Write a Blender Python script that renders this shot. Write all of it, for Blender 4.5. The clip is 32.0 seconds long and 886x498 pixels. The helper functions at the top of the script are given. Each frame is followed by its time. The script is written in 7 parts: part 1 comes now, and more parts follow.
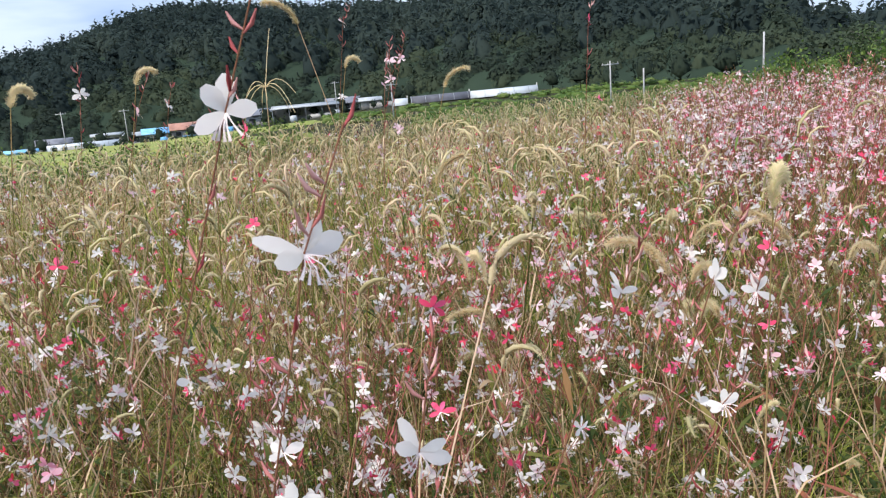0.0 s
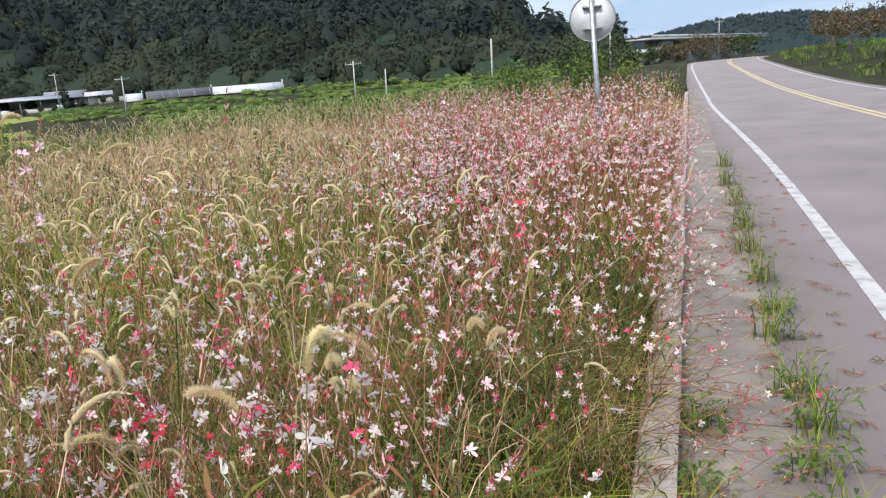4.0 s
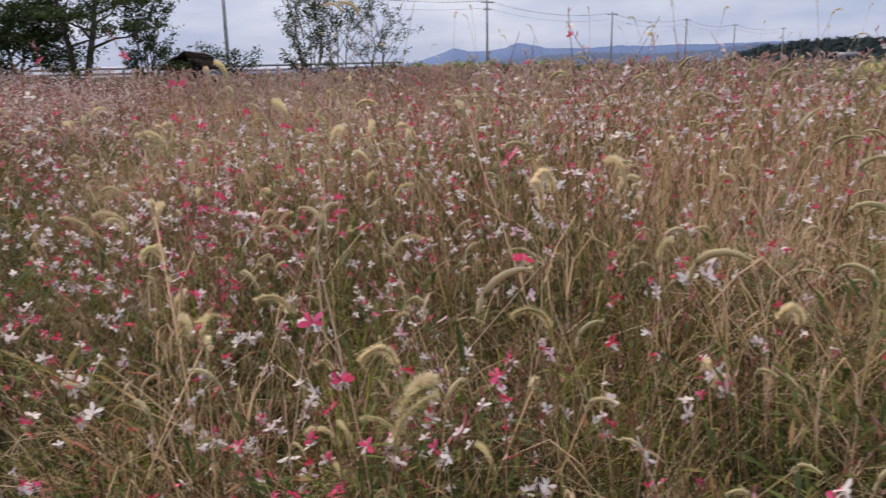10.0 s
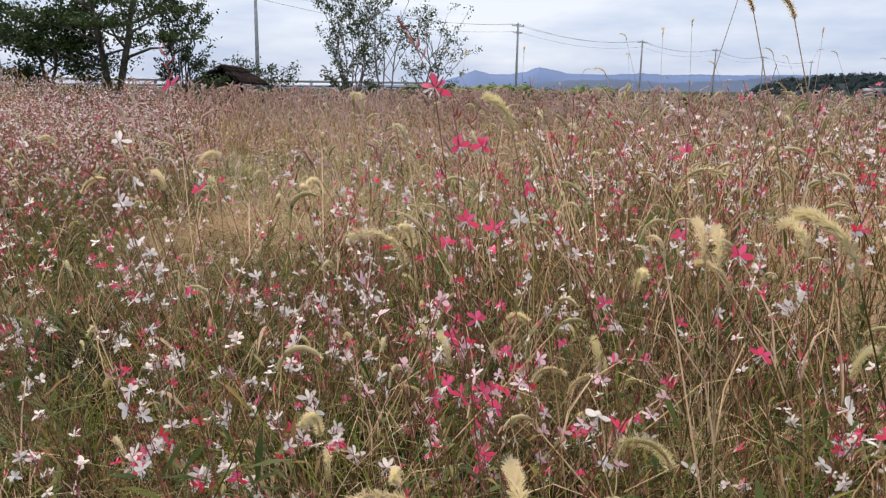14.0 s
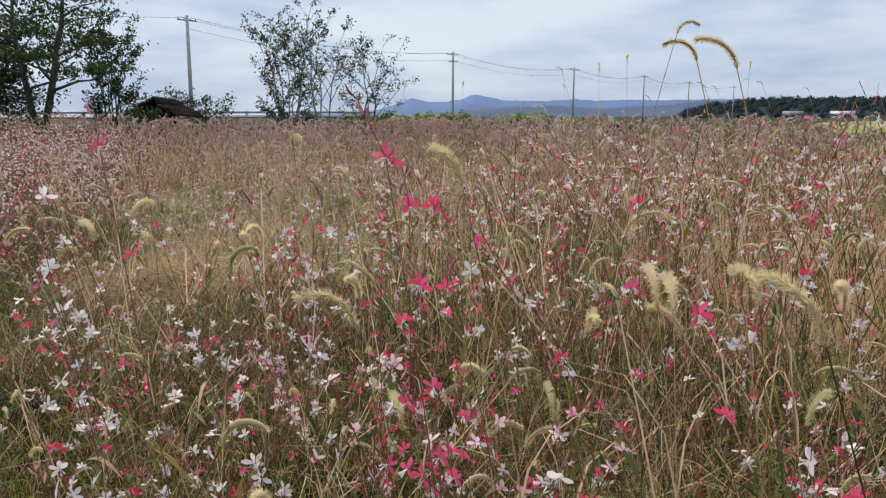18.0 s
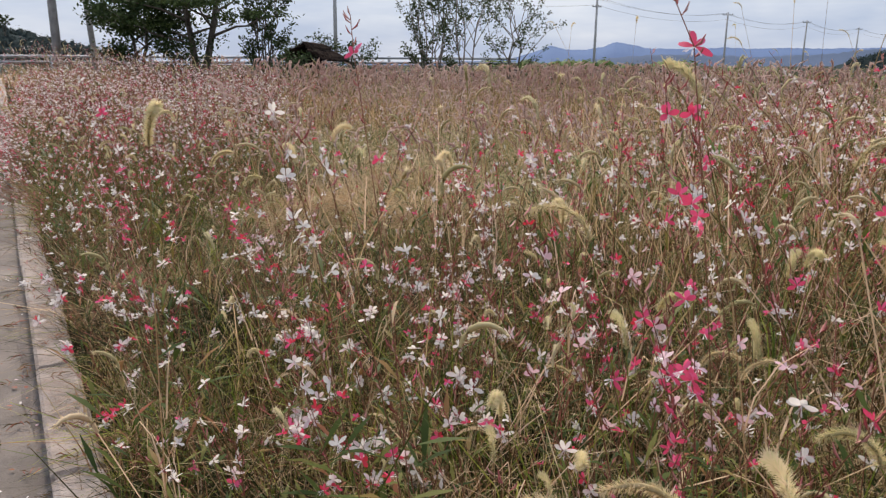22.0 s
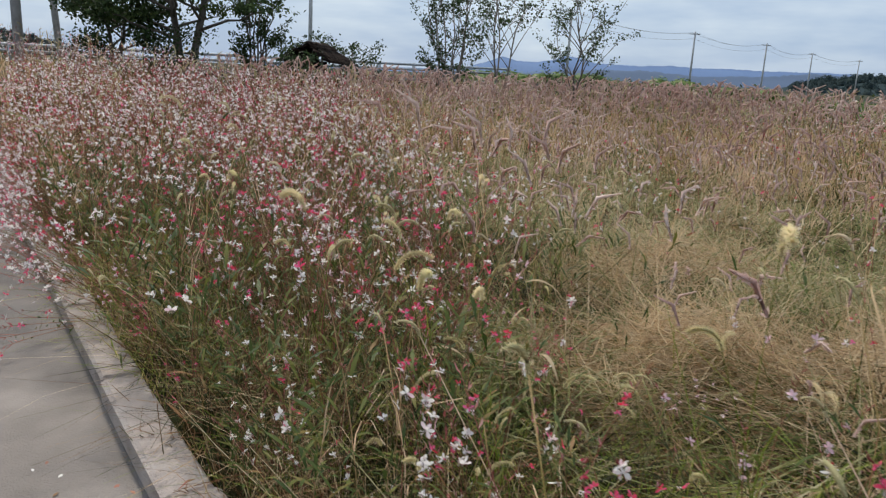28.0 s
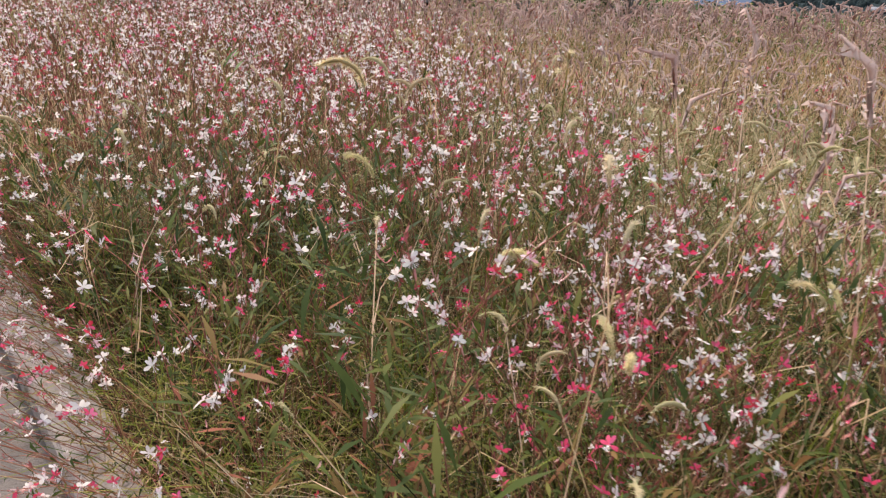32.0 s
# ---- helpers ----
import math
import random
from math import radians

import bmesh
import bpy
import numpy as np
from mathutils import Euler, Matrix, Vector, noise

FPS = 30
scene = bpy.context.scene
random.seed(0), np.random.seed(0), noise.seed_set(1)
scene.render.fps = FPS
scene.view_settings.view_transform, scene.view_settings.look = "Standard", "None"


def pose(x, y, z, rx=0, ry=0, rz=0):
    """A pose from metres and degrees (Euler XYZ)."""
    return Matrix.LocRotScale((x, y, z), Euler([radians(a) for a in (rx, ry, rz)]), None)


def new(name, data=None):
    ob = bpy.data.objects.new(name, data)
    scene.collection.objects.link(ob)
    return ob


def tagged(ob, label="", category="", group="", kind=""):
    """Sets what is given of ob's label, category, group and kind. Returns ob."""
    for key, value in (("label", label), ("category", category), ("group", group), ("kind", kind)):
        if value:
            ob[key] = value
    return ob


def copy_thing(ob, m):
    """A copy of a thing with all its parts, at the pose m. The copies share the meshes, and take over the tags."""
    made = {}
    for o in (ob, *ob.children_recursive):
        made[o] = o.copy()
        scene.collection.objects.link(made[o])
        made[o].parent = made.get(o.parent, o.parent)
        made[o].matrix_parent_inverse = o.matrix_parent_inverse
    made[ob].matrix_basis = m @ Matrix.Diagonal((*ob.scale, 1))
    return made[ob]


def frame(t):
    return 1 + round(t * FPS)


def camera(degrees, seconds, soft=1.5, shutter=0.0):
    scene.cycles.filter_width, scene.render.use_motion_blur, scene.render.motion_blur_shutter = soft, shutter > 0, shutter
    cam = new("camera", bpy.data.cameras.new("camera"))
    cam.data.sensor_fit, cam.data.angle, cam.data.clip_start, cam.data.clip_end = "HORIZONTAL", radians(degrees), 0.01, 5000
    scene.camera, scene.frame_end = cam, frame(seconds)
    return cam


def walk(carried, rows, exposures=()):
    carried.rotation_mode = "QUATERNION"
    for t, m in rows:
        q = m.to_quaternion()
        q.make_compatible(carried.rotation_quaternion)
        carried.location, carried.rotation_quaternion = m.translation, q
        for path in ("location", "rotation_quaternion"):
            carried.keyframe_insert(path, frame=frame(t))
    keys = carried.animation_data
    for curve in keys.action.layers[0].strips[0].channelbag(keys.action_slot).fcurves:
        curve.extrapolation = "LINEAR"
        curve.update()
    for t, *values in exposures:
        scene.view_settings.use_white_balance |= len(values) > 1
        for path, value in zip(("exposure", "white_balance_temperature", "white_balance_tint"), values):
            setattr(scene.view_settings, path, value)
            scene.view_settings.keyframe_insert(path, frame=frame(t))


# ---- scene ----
# ---------------------------------------------------------------- camera and walk
cam = camera(61.0, 32.0, soft=1.2, shutter=0.22)
ROWS = [
    (0.0, -0.090, 0.000, 1.350, 79.26, 5.50, 36.38),
    (0.5, -0.068, 0.019, 1.358, 79.24, 5.38, 35.07),
    (1.0, -0.022, 0.018, 1.388, 79.07, 5.54, 33.11),
    (1.5, 0.051, 0.029, 1.416, 78.51, 5.59, 29.93),
    (2.0, 0.100, 0.055, 1.464, 77.98, 5.40, 26.70),
    (2.5, 0.146, 0.086, 1.510, 77.71, 5.61, 24.00),
    (4.5, 0.221, 0.083, 1.598, 77.29, 4.39, 17.09),
    (5.0, 0.178, 0.045, 1.588, 77.38, 4.34, 19.45),
    (5.5, 0.107, -0.033, 1.562, 77.24, 4.03, 26.96),
    (6.0, 0.049, -0.129, 1.540, 77.41, 3.50, 38.34),
    (6.5, -0.033, -0.315, 1.517, 77.90, 2.48, 54.26),
    (7.0, -0.088, -0.528, 1.501, 78.57, 2.17, 68.20),
    (7.5, -0.106, -0.762, 1.489, 78.62, 1.92, 80.84),
    (8.0, -0.095, -0.999, 1.462, 78.29, 1.84, 92.80),
    (8.5, -0.047, -1.258, 1.435, 77.85, 2.03, 106.34),
    (9.0, 0.017, -1.397, 1.407, 77.90, 1.91, 119.70),
    (9.5, 0.093, -1.486, 1.369, 77.40, 1.52, 133.20),
    (10.0, 0.141, -1.574, 1.342, 76.42, 1.58, 142.92),
    (10.5, 0.225, -1.738, 1.331, 76.03, 1.42, 150.14),
    (11.0, 0.318, -2.004, 1.340, 75.74, 0.54, 151.82),
    (11.5, 0.376, -2.357, 1.354, 74.48, -0.10, 149.50),
    (12.0, 0.337, -2.578, 1.362, 74.22, 0.03, 147.31),
    (12.5, 0.221, -2.838, 1.359, 75.52, -0.05, 146.50),
    (13.0, 0.108, -3.015, 1.368, 76.47, -0.38, 146.05),
    (13.5, 0.046, -3.146, 1.380, 77.28, -0.68, 145.30),
    (14.0, 0.023, -3.245, 1.399, 77.96, -0.45, 144.43),
    (14.5, 0.032, -3.320, 1.420, 78.87, -0.15, 143.78),
    (16.5, 0.031, -3.342, 1.453, 80.29, 0.72, 142.60),
    (17.0, 0.016, -3.333, 1.445, 80.08, 0.63, 141.78),
    (17.5, 0.011, -3.315, 1.447, 80.03, 0.38, 140.65),
    (18.0, 0.001, -3.302, 1.444, 80.00, 0.31, 139.74),
    (18.5, -0.006, -3.294, 1.442, 80.03, 0.27, 139.24),
    (19.0, -0.001, -3.291, 1.436, 79.70, 0.00, 139.00),
    (19.5, -0.004, -3.290, 1.419, 78.93, -0.32, 139.16),
    (20.0, -0.004, -3.292, 1.408, 78.21, -0.30, 139.76),
    (20.5, 0.014, -3.310, 1.395, 77.33, -0.40, 141.24),
    (21.0, 0.051, -3.343, 1.379, 76.85, -0.44, 143.64),
    (21.5, 0.113, -3.381, 1.377, 76.48, -0.32, 146.96),
    (22.0, 0.159, -3.395, 1.381, 76.23, -0.06, 149.91),
    (22.5, 0.184, -3.417, 1.391, 76.09, 0.07, 152.24),
    (23.0, 0.261, -3.552, 1.385, 75.89, -0.27, 153.09),
    (23.5, 0.352, -3.778, 1.399, 75.26, -0.03, 152.83),
    (24.0, 0.395, -4.026, 1.410, 75.13, 0.32, 152.59),
    (24.5, 0.391, -4.423, 1.392, 75.23, 0.26, 151.67),
    (26.5, 0.600, -5.800, 1.410, 75.70, -1.40, 144.30),
    (27.0, 0.599, -6.097, 1.404, 76.70, -1.85, 144.86),
    (27.5, 0.601, -6.424, 1.414, 76.80, -2.43, 146.49),
    (28.0, 0.630, -6.756, 1.385, 76.80, -2.54, 146.34),
    (28.5, 0.626, -7.122, 1.389, 75.70, -1.78, 145.95),
    (29.0, 0.563, -7.458, 1.328, 75.00, -1.50, 146.51),
    (29.5, 0.517, -7.829, 1.345, 74.11, -2.03, 147.99),
    (30.0, 0.538, -8.174, 1.354, 73.50, -2.41, 147.27),
    (30.5, 0.540, -8.512, 1.387, 72.81, -2.69, 145.28),
    (31.0, 0.487, -8.815, 1.363, 72.54, -2.51, 144.31),
    (31.5, 0.417, -9.138, 1.378, 71.97, -2.22, 144.14),
    (32.0, 0.406, -9.434, 1.345, 71.20, -2.26, 143.12),
]
EXPOSURES = [(0.0, 0.33, 6320, 12), (5.0, 0.3, 6630, 11), (6.0, 0.27, 6560, 12), (7.0, -0.07, 6480, 16), (8.0, -0.33, 6480, 24), (9.0, -0.26, 6640, 22), (10.5, 0.0, 7190, 22), (12.0, 0.17, 7550, 22), (14.0, 0.23, 7150, 16), (19.0, -0.02, 6850, 12), (24.0, 0.04, 7250, 18), (26.5, 0.01, 6880, 14), (28.0, -0.08, 6680, 8), (30.0, 0.11, 7080, 16), (32.0, 0.39, 7180, 18)]
walk(cam, [(t, pose(x, y, z, rx, ry, rz)) for t, x, y, z, rx, ry, rz in ROWS], EXPOSURES)

# ---------------------------------------------------------------- world and sun
SUN_EL, SUN_AZ = 50.0, 165.0     # elevation, and compass turn to the left of the road's heading
world = bpy.data.worlds.new("sky")
scene.world = world
world.use_nodes = True
wn, wl = world.node_tree.nodes, world.node_tree.links
wn.clear()
w_out = wn.new("ShaderNodeOutputWorld")
w_bg = wn.new("ShaderNodeBackground")
w_bg.inputs["Strength"].default_value = 1.0
w_sky = wn.new("ShaderNodeTexSky")
w_sky.sky_type = "NISHITA"
w_sky.sun_disc = False
w_sky.sun_elevation = radians(SUN_EL)
w_sky.sun_rotation = radians(-SUN_AZ)
w_gain = wn.new("ShaderNodeVectorMath")
w_gain.operation = "SCALE"
w_gain.inputs["Scale"].default_value = 0.10
w_co = wn.new("ShaderNodeTexCoord")
w_map = wn.new("ShaderNodeMapping")
w_map.inputs["Scale"].default_value = (1.0, 1.0, 4.5)
w_noise = wn.new("ShaderNodeTexNoise")
w_noise.inputs["Scale"].default_value = 2.6
w_noise.inputs["Detail"].default_value = 5.0
w_noise.inputs["Roughness"].default_value = 0.55
w_ramp = wn.new("ShaderNodeValToRGB")
w_ramp.color_ramp.elements[0].position = 0.39
w_ramp.color_ramp.elements[0].color = (0.40, 0.54, 0.78, 1)
w_ramp.color_ramp.elements[1].position = 0.61
w_ramp.color_ramp.elements[1].color = (0.70, 0.815, 0.965, 1)
w_mix = wn.new("ShaderNodeMix")
w_mix.data_type = "RGBA"
w_mix.inputs[0].default_value = 0.88
wl.new(w_co.outputs["Generated"], w_map.inputs["Vector"])
wl.new(w_map.outputs["Vector"], w_noise.inputs["Vector"])
wl.new(w_noise.outputs["Fac"], w_ramp.inputs["Fac"])
wl.new(w_sky.outputs["Color"], w_gain.inputs[0])
wl.new(w_gain.outputs["Vector"], w_mix.inputs[6])
wl.new(w_ramp.outputs["Color"], w_mix.inputs[7])
w_sep = wn.new("ShaderNodeSeparateXYZ")
w_up = wn.new("ShaderNodeMapRange")
w_up.interpolation_type = "SMOOTHSTEP"
w_up.inputs["From Min"].default_value, w_up.inputs["From Max"].default_value = 0.12, 0.95
w_up.inputs["To Min"].default_value, w_up.inputs["To Max"].default_value = 1.0, 1.75
w_over = wn.new("ShaderNodeVectorMath")
w_over.operation = "SCALE"
wl.new(w_co.outputs["Generated"], w_sep.inputs[0])
wl.new(w_sep.outputs["Z"], w_up.inputs["Value"])
wl.new(w_mix.outputs[2], w_over.inputs[0])
wl.new(w_up.outputs["Result"], w_over.inputs["Scale"])
wl.new(w_over.outputs["Vector"], w_bg.inputs["Color"])
wl.new(w_bg.outputs["Background"], w_out.inputs["Surface"])

sun = new("sun", bpy.data.lights.new("sun", "SUN"))
sun.data.energy = 4.0
sun.data.angle = radians(9)
sun.data.color = (1.0, 0.95, 0.87)
sun.matrix_world = pose(0, 0, 40, 90 - SUN_EL, 0, SUN_AZ + 180)


# ---------------------------------------------------------------- materials
def mat(name, stops, scale=8.0, rough=0.7, bump=0.0, bump_scale=60.0, island=0.0, random_ob=0.0, translucent=0.0, metallic=0.0, stretch=(1, 1, 1), detail=5.0, spec=0.35, gain=1.0, bump_dist=0.02):
    """A noise-driven colour ramp with bump; island and random_ob shift the colour piece by piece."""
    m = bpy.data.materials.new(name)
    m.use_nodes = True
    n, l = m.node_tree.nodes, m.node_tree.links
    b = n["Principled BSDF"]
    co, mp = n.new("ShaderNodeTexCoord"), n.new("ShaderNodeMapping")
    mp.inputs["Scale"].default_value = stretch
    l.new(co.outputs["Object"], mp.inputs["Vector"])
    nz = n.new("ShaderNodeTexNoise")
    nz.inputs["Scale"].default_value, nz.inputs["Detail"].default_value = scale, detail
    l.new(mp.outputs["Vector"], nz.inputs["Vector"])
    fac = nz.outputs["Fac"]
    if gain != 1.0:
        rg = n.new("ShaderNodeMapRange")
        rg.clamp = False
        rg.inputs["To Min"].default_value, rg.inputs["To Max"].default_value = 0.5 - 0.5 * gain, 0.5 + 0.5 * gain
        l.new(fac, rg.inputs["Value"])
        fac = rg.outputs["Result"]
    for amount, kind, out in ((island, "ShaderNodeNewGeometry", "Random Per Island"), (random_ob, "ShaderNodeObjectInfo", "Random")):
        if amount:
            src, sub, mul, add = n.new(kind), n.new("ShaderNodeMath"), n.new("ShaderNodeMath"), n.new("ShaderNodeMath")
            sub.operation, mul.operation, add.operation = "SUBTRACT", "MULTIPLY", "ADD"
            sub.inputs[1].default_value, mul.inputs[1].default_value = 0.5, amount
            l.new(src.outputs[out], sub.inputs[0])
            l.new(sub.outputs[0], mul.inputs[0])
            l.new(mul.outputs[0], add.inputs[0])
            l.new(fac, add.inputs[1])
            fac = add.outputs[0]
    ramp = n.new("ShaderNodeValToRGB")
    els = ramp.color_ramp.elements
    while len(els) < len(stops):
        els.new(0.5)
    for e, (p, c) in zip(els, stops):
        e.position, e.color = p, (*c, 1)
    l.new(fac, ramp.inputs["Fac"])
    l.new(ramp.outputs["Color"], b.inputs["Base Color"])
    b.inputs["Roughness"].default_value, b.inputs["Metallic"].default_value = rough, metallic
    b.inputs["Specular IOR Level"].default_value = spec
    if bump:
        n2, bp = n.new("ShaderNodeTexNoise"), n.new("ShaderNodeBump")
        n2.inputs["Scale"].default_value, n2.inputs["Detail"].default_value = bump_scale, 6.0
        l.new(mp.outputs["Vector"], n2.inputs["Vector"])
        l.new(n2.outputs["Fac"], bp.inputs["Height"])
        bp.inputs["Strength"].default_value = bump
        bp.inputs["Distance"].default_value = bump_dist
        l.new(bp.outputs["Normal"], b.inputs["Normal"])
    if translucent:
        tr, mx = n.new("ShaderNodeBsdfTranslucent"), n.new("ShaderNodeMixShader")
        l.new(ramp.outputs["Color"], tr.inputs["Color"])
        mx.inputs["Fac"].default_value = translucent
        l.new(b.outputs["BSDF"], mx.inputs[1])
        l.new(tr.outputs["BSDF"], mx.inputs[2])
        l.new(mx.outputs["Shader"], n["Material Output"].inputs["Surface"])
    return m


M_SOIL = mat("soil", [(0.25, (0.020, 0.015, 0.009)), (0.5, (0.027, 0.026, 0.011)), (0.75, (0.040, 0.052, 0.017))], 0.35, 0.95, 0.8, 9.0, spec=0.1)
M_ASPHALT = mat("asphalt", [(0.25, (0.17, 0.143, 0.140)), (0.5, (0.205, 0.174, 0.168)), (0.75, (0.24, 0.205, 0.198))], 0.6, 0.9, 0.6, 240.0)
M_CONCRETE = mat("gutter_concrete", [(0.2, (0.105, 0.087, 0.073)), (0.42, (0.178, 0.148, 0.126)), (0.6, (0.225, 0.188, 0.16)), (0.8, (0.29, 0.245, 0.21))], 2.2, 0.92, 0.6, 120.0, random_ob=0.12, detail=11.0, gain=1.4)
M_KERB = mat("kerb_concrete", [(0.22, (0.21, 0.165, 0.135)), (0.5, (0.345, 0.28, 0.24)), (0.75, (0.425, 0.355, 0.305))], 7.0, 0.92, 0.7, 90.0, random_ob=0.2, detail=9.0)
M_WHITE_LINE = mat("road_paint_white", [(0.3, (0.22, 0.21, 0.205)), (0.5, (0.39, 0.37, 0.365)), (0.7, (0.47, 0.45, 0.445))], 6.0, 0.8, 0.4, 200.0)
M_YELLOW_LINE = mat("road_paint_yellow", [(0.3, (0.34, 0.27, 0.17)), (0.6, (0.50, 0.41, 0.25))], 6.0, 0.8, 0.4, 200.0)
M_GRASS = mat("grass_blade", [(0.02, (0.06, 0.07, 0.016)), (0.16, (0.17, 0.145, 0.042)), (0.34, (0.39, 0.275, 0.12)), (0.56, (0.62, 0.43, 0.25)), (0.9, (0.71, 0.50, 0.36))], 1.3, 0.65, island=0.6, translucent=0.42, gain=2.6, detail=3.0, spec=0.1)
M_GREEN = mat("fresh_grass_blade", [(0.2, (0.059, 0.090, 0.013)), (0.5, (0.180, 0.224, 0.029)), (0.75, (0.324, 0.335, 0.063)), (0.95, (0.486, 0.413, 0.135))], 1.6, 0.6, island=0.7, translucent=0.3, gain=2.0, spec=0.12)
# Green-brown grass; its darkest stops also paint in shade low between the stems.
M_UNDER = mat("shaded_low_grass", [(0.16, (0.020, 0.024, 0.008)), (0.46, (0.058, 0.050, 0.015)), (0.64, (0.18, 0.082, 0.038)), (0.80, (0.31, 0.175, 0.085)), (0.95, (0.46, 0.34, 0.185))], 1.8, 0.6, island=0.7, translucent=0.2, gain=2.3, detail=3.0, spec=0.1)
M_DRY = mat("dry_straw", [(0.1, (0.30, 0.19, 0.10)), (0.5, (0.56, 0.40, 0.24)), (0.9, (0.74, 0.58, 0.38))], 1.8, 0.65, island=0.7, translucent=0.4, spec=0.1)
M_TANGLE = mat("tangled_grass", [(0.12, (0.060, 0.068, 0.017)), (0.36, (0.158, 0.168, 0.050)), (0.6, (0.301, 0.280, 0.124)), (0.9, (0.427, 0.376, 0.226))], 1.4, 0.65, island=0.7, translucent=0.4, gain=2.2, detail=3.0, spec=0.1)
M_STEM = mat("gaura_stem", [(0.1, (0.085, 0.08, 0.026)), (0.45, (0.19, 0.095, 0.05)), (0.75, (0.30, 0.095, 0.072)), (1.0, (0.37, 0.16, 0.10))], 1.5, 0.6, island=0.8, spec=0.1)
M_LEAF = mat("gaura_leaf", [(0.1, (0.030, 0.050, 0.012)), (0.5, (0.075, 0.098, 0.022)), (0.76, (0.17, 0.16, 0.042)), (0.94, (0.30, 0.105, 0.06))], 1.0, 0.55, island=0.8, translucent=0.3, spec=0.1)
M_BUD = mat("gaura_bud", [(0.2, (0.30, 0.06, 0.06)), (0.55, (0.52, 0.19, 0.17)), (0.9, (0.68, 0.42, 0.38))], 3.0, 0.6, island=0.8, translucent=0.15, spec=0.1)
M_WHITE = mat("white_petal", [(0.1, (0.74, 0.52, 0.56)), (0.38, (0.81, 0.74, 0.70)), (0.75, (0.87, 0.82, 0.75))], 45.0, 0.5, island=0.7, translucent=0.5)
M_PINK = mat("pink_petal", [(0.2, (0.66, 0.045, 0.065)), (0.55, (0.82, 0.075, 0.16)), (0.95, (0.88, 0.17, 0.36))], 3.0, 0.55, island=0.8, translucent=0.35)
M_BLUSH = mat("blush_petal", [(0.15, (0.74, 0.30, 0.38)), (0.55, (0.83, 0.54, 0.58)), (0.95, (0.87, 0.74, 0.72))], 3.0, 0.55, island=0.8, translucent=0.35)
M_STAMEN = mat("stamen", [(0.3, (0.62, 0.50, 0.48)), (0.7, (0.78, 0.66, 0.62))], 20.0, 0.6)
M_HEAD = mat("foxtail_head", [(0.15, (0.34, 0.31, 0.14)), (0.45, (0.53, 0.45, 0.25)), (0.75, (0.63, 0.50, 0.33)), (0.98, (0.62, 0.45, 0.34))], 2.0, 0.7, island=0.35, translucent=0.4, spec=0.1)
M_BRISTLE = mat("foxtail_bristle", [(0.15, (0.60, 0.56, 0.28)), (0.5, (0.80, 0.68, 0.42)), (0.9, (0.82, 0.64, 0.46))], 2.0, 0.65, island=0.5, translucent=0.5)
M_PANICLE = mat("pink_panicle", [(0.2, (0.50, 0.32, 0.27)), (0.55, (0.66, 0.47, 0.40)), (0.9, (0.76, 0.60, 0.52))], 0.6, 0.7, island=0.5, translucent=0.4, gain=2.0, spec=0.1)
M_GUTTER_BAND = mat("gutter_band", [(0.3, (0.12, 0.098, 0.085)), (0.6, (0.19, 0.158, 0.14))], 9.0, 0.95, 0.8, 90.0)
M_RICE = mat("ripening_rice", [(0.25, (0.13, 0.165, 0.03)), (0.5, (0.20, 0.215, 0.038)), (0.75, (0.27, 0.245, 0.05))], 0.12, 0.8, 0.9, 6.0, detail=8.0)
M_WEED = mat("weed_leaf", [(0.2, (0.045, 0.085, 0.018)), (0.5, (0.095, 0.15, 0.032)), (0.85, (0.17, 0.21, 0.06))], 0.7, 0.6, island=0.6, translucent=0.25, spec=0.1)
# Pine green leans to blue, painting in the haze before the hill.
M_PINE = mat("haze_tinted_pine_foliage", [(0.2, (0.022, 0.033, 0.030)), (0.5, (0.031, 0.045, 0.040)), (0.8, (0.045, 0.061, 0.049))], 0.035, 0.9, gain=2.4, detail=2.0, island=0.06, translucent=0.4, spec=0.08)
# Haze over the low hills is painted into both foliage colours as blue.
M_FAR_TREES = mat("haze_tinted_far_foliage", [(0.2, (0.022, 0.036, 0.038)), (0.5, (0.031, 0.047, 0.048)), (0.85, (0.042, 0.060, 0.057))], 0.05, 0.9, island=0.4, translucent=0.4, spec=0.08)
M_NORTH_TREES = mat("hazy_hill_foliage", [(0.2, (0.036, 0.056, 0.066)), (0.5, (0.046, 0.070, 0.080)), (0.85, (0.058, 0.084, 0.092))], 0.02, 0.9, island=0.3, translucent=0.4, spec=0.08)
M_WOOD_EDGE = mat("wood_edge_foliage", [(0.2, (0.022, 0.031, 0.024)), (0.5, (0.034, 0.048, 0.032)), (0.85, (0.055, 0.071, 0.042))], 0.05, 0.9, gain=2.2, detail=2.0, island=0.08, translucent=0.4, spec=0.08)
M_BROAD = mat("broadleaf_foliage", [(0.2, (0.024, 0.042, 0.016)), (0.5, (0.044, 0.070, 0.025)), (0.85, (0.08, 0.11, 0.038))], 0.02, 0.7, island=0.6, translucent=0.15, spec=0.15)
M_TIER = mat("pine_tier_needles", [(0.2, (0.036, 0.058, 0.020)), (0.5, (0.066, 0.098, 0.030)), (0.85, (0.115, 0.15, 0.048))], 0.02, 0.7, island=0.6, translucent=0.2, spec=0.15)
M_RUST = mat("autumn_foliage", [(0.2, (0.055, 0.052, 0.022)), (0.5, (0.10, 0.075, 0.038)), (0.85, (0.16, 0.105, 0.055))], 0.05, 0.7, island=0.7, translucent=0.2)
M_BARK = mat("bark", [(0.3, (0.06, 0.048, 0.038)), (0.6, (0.13, 0.11, 0.09))], 9.0, 0.9, 0.8, 40.0, stretch=(1, 1, 0.25))
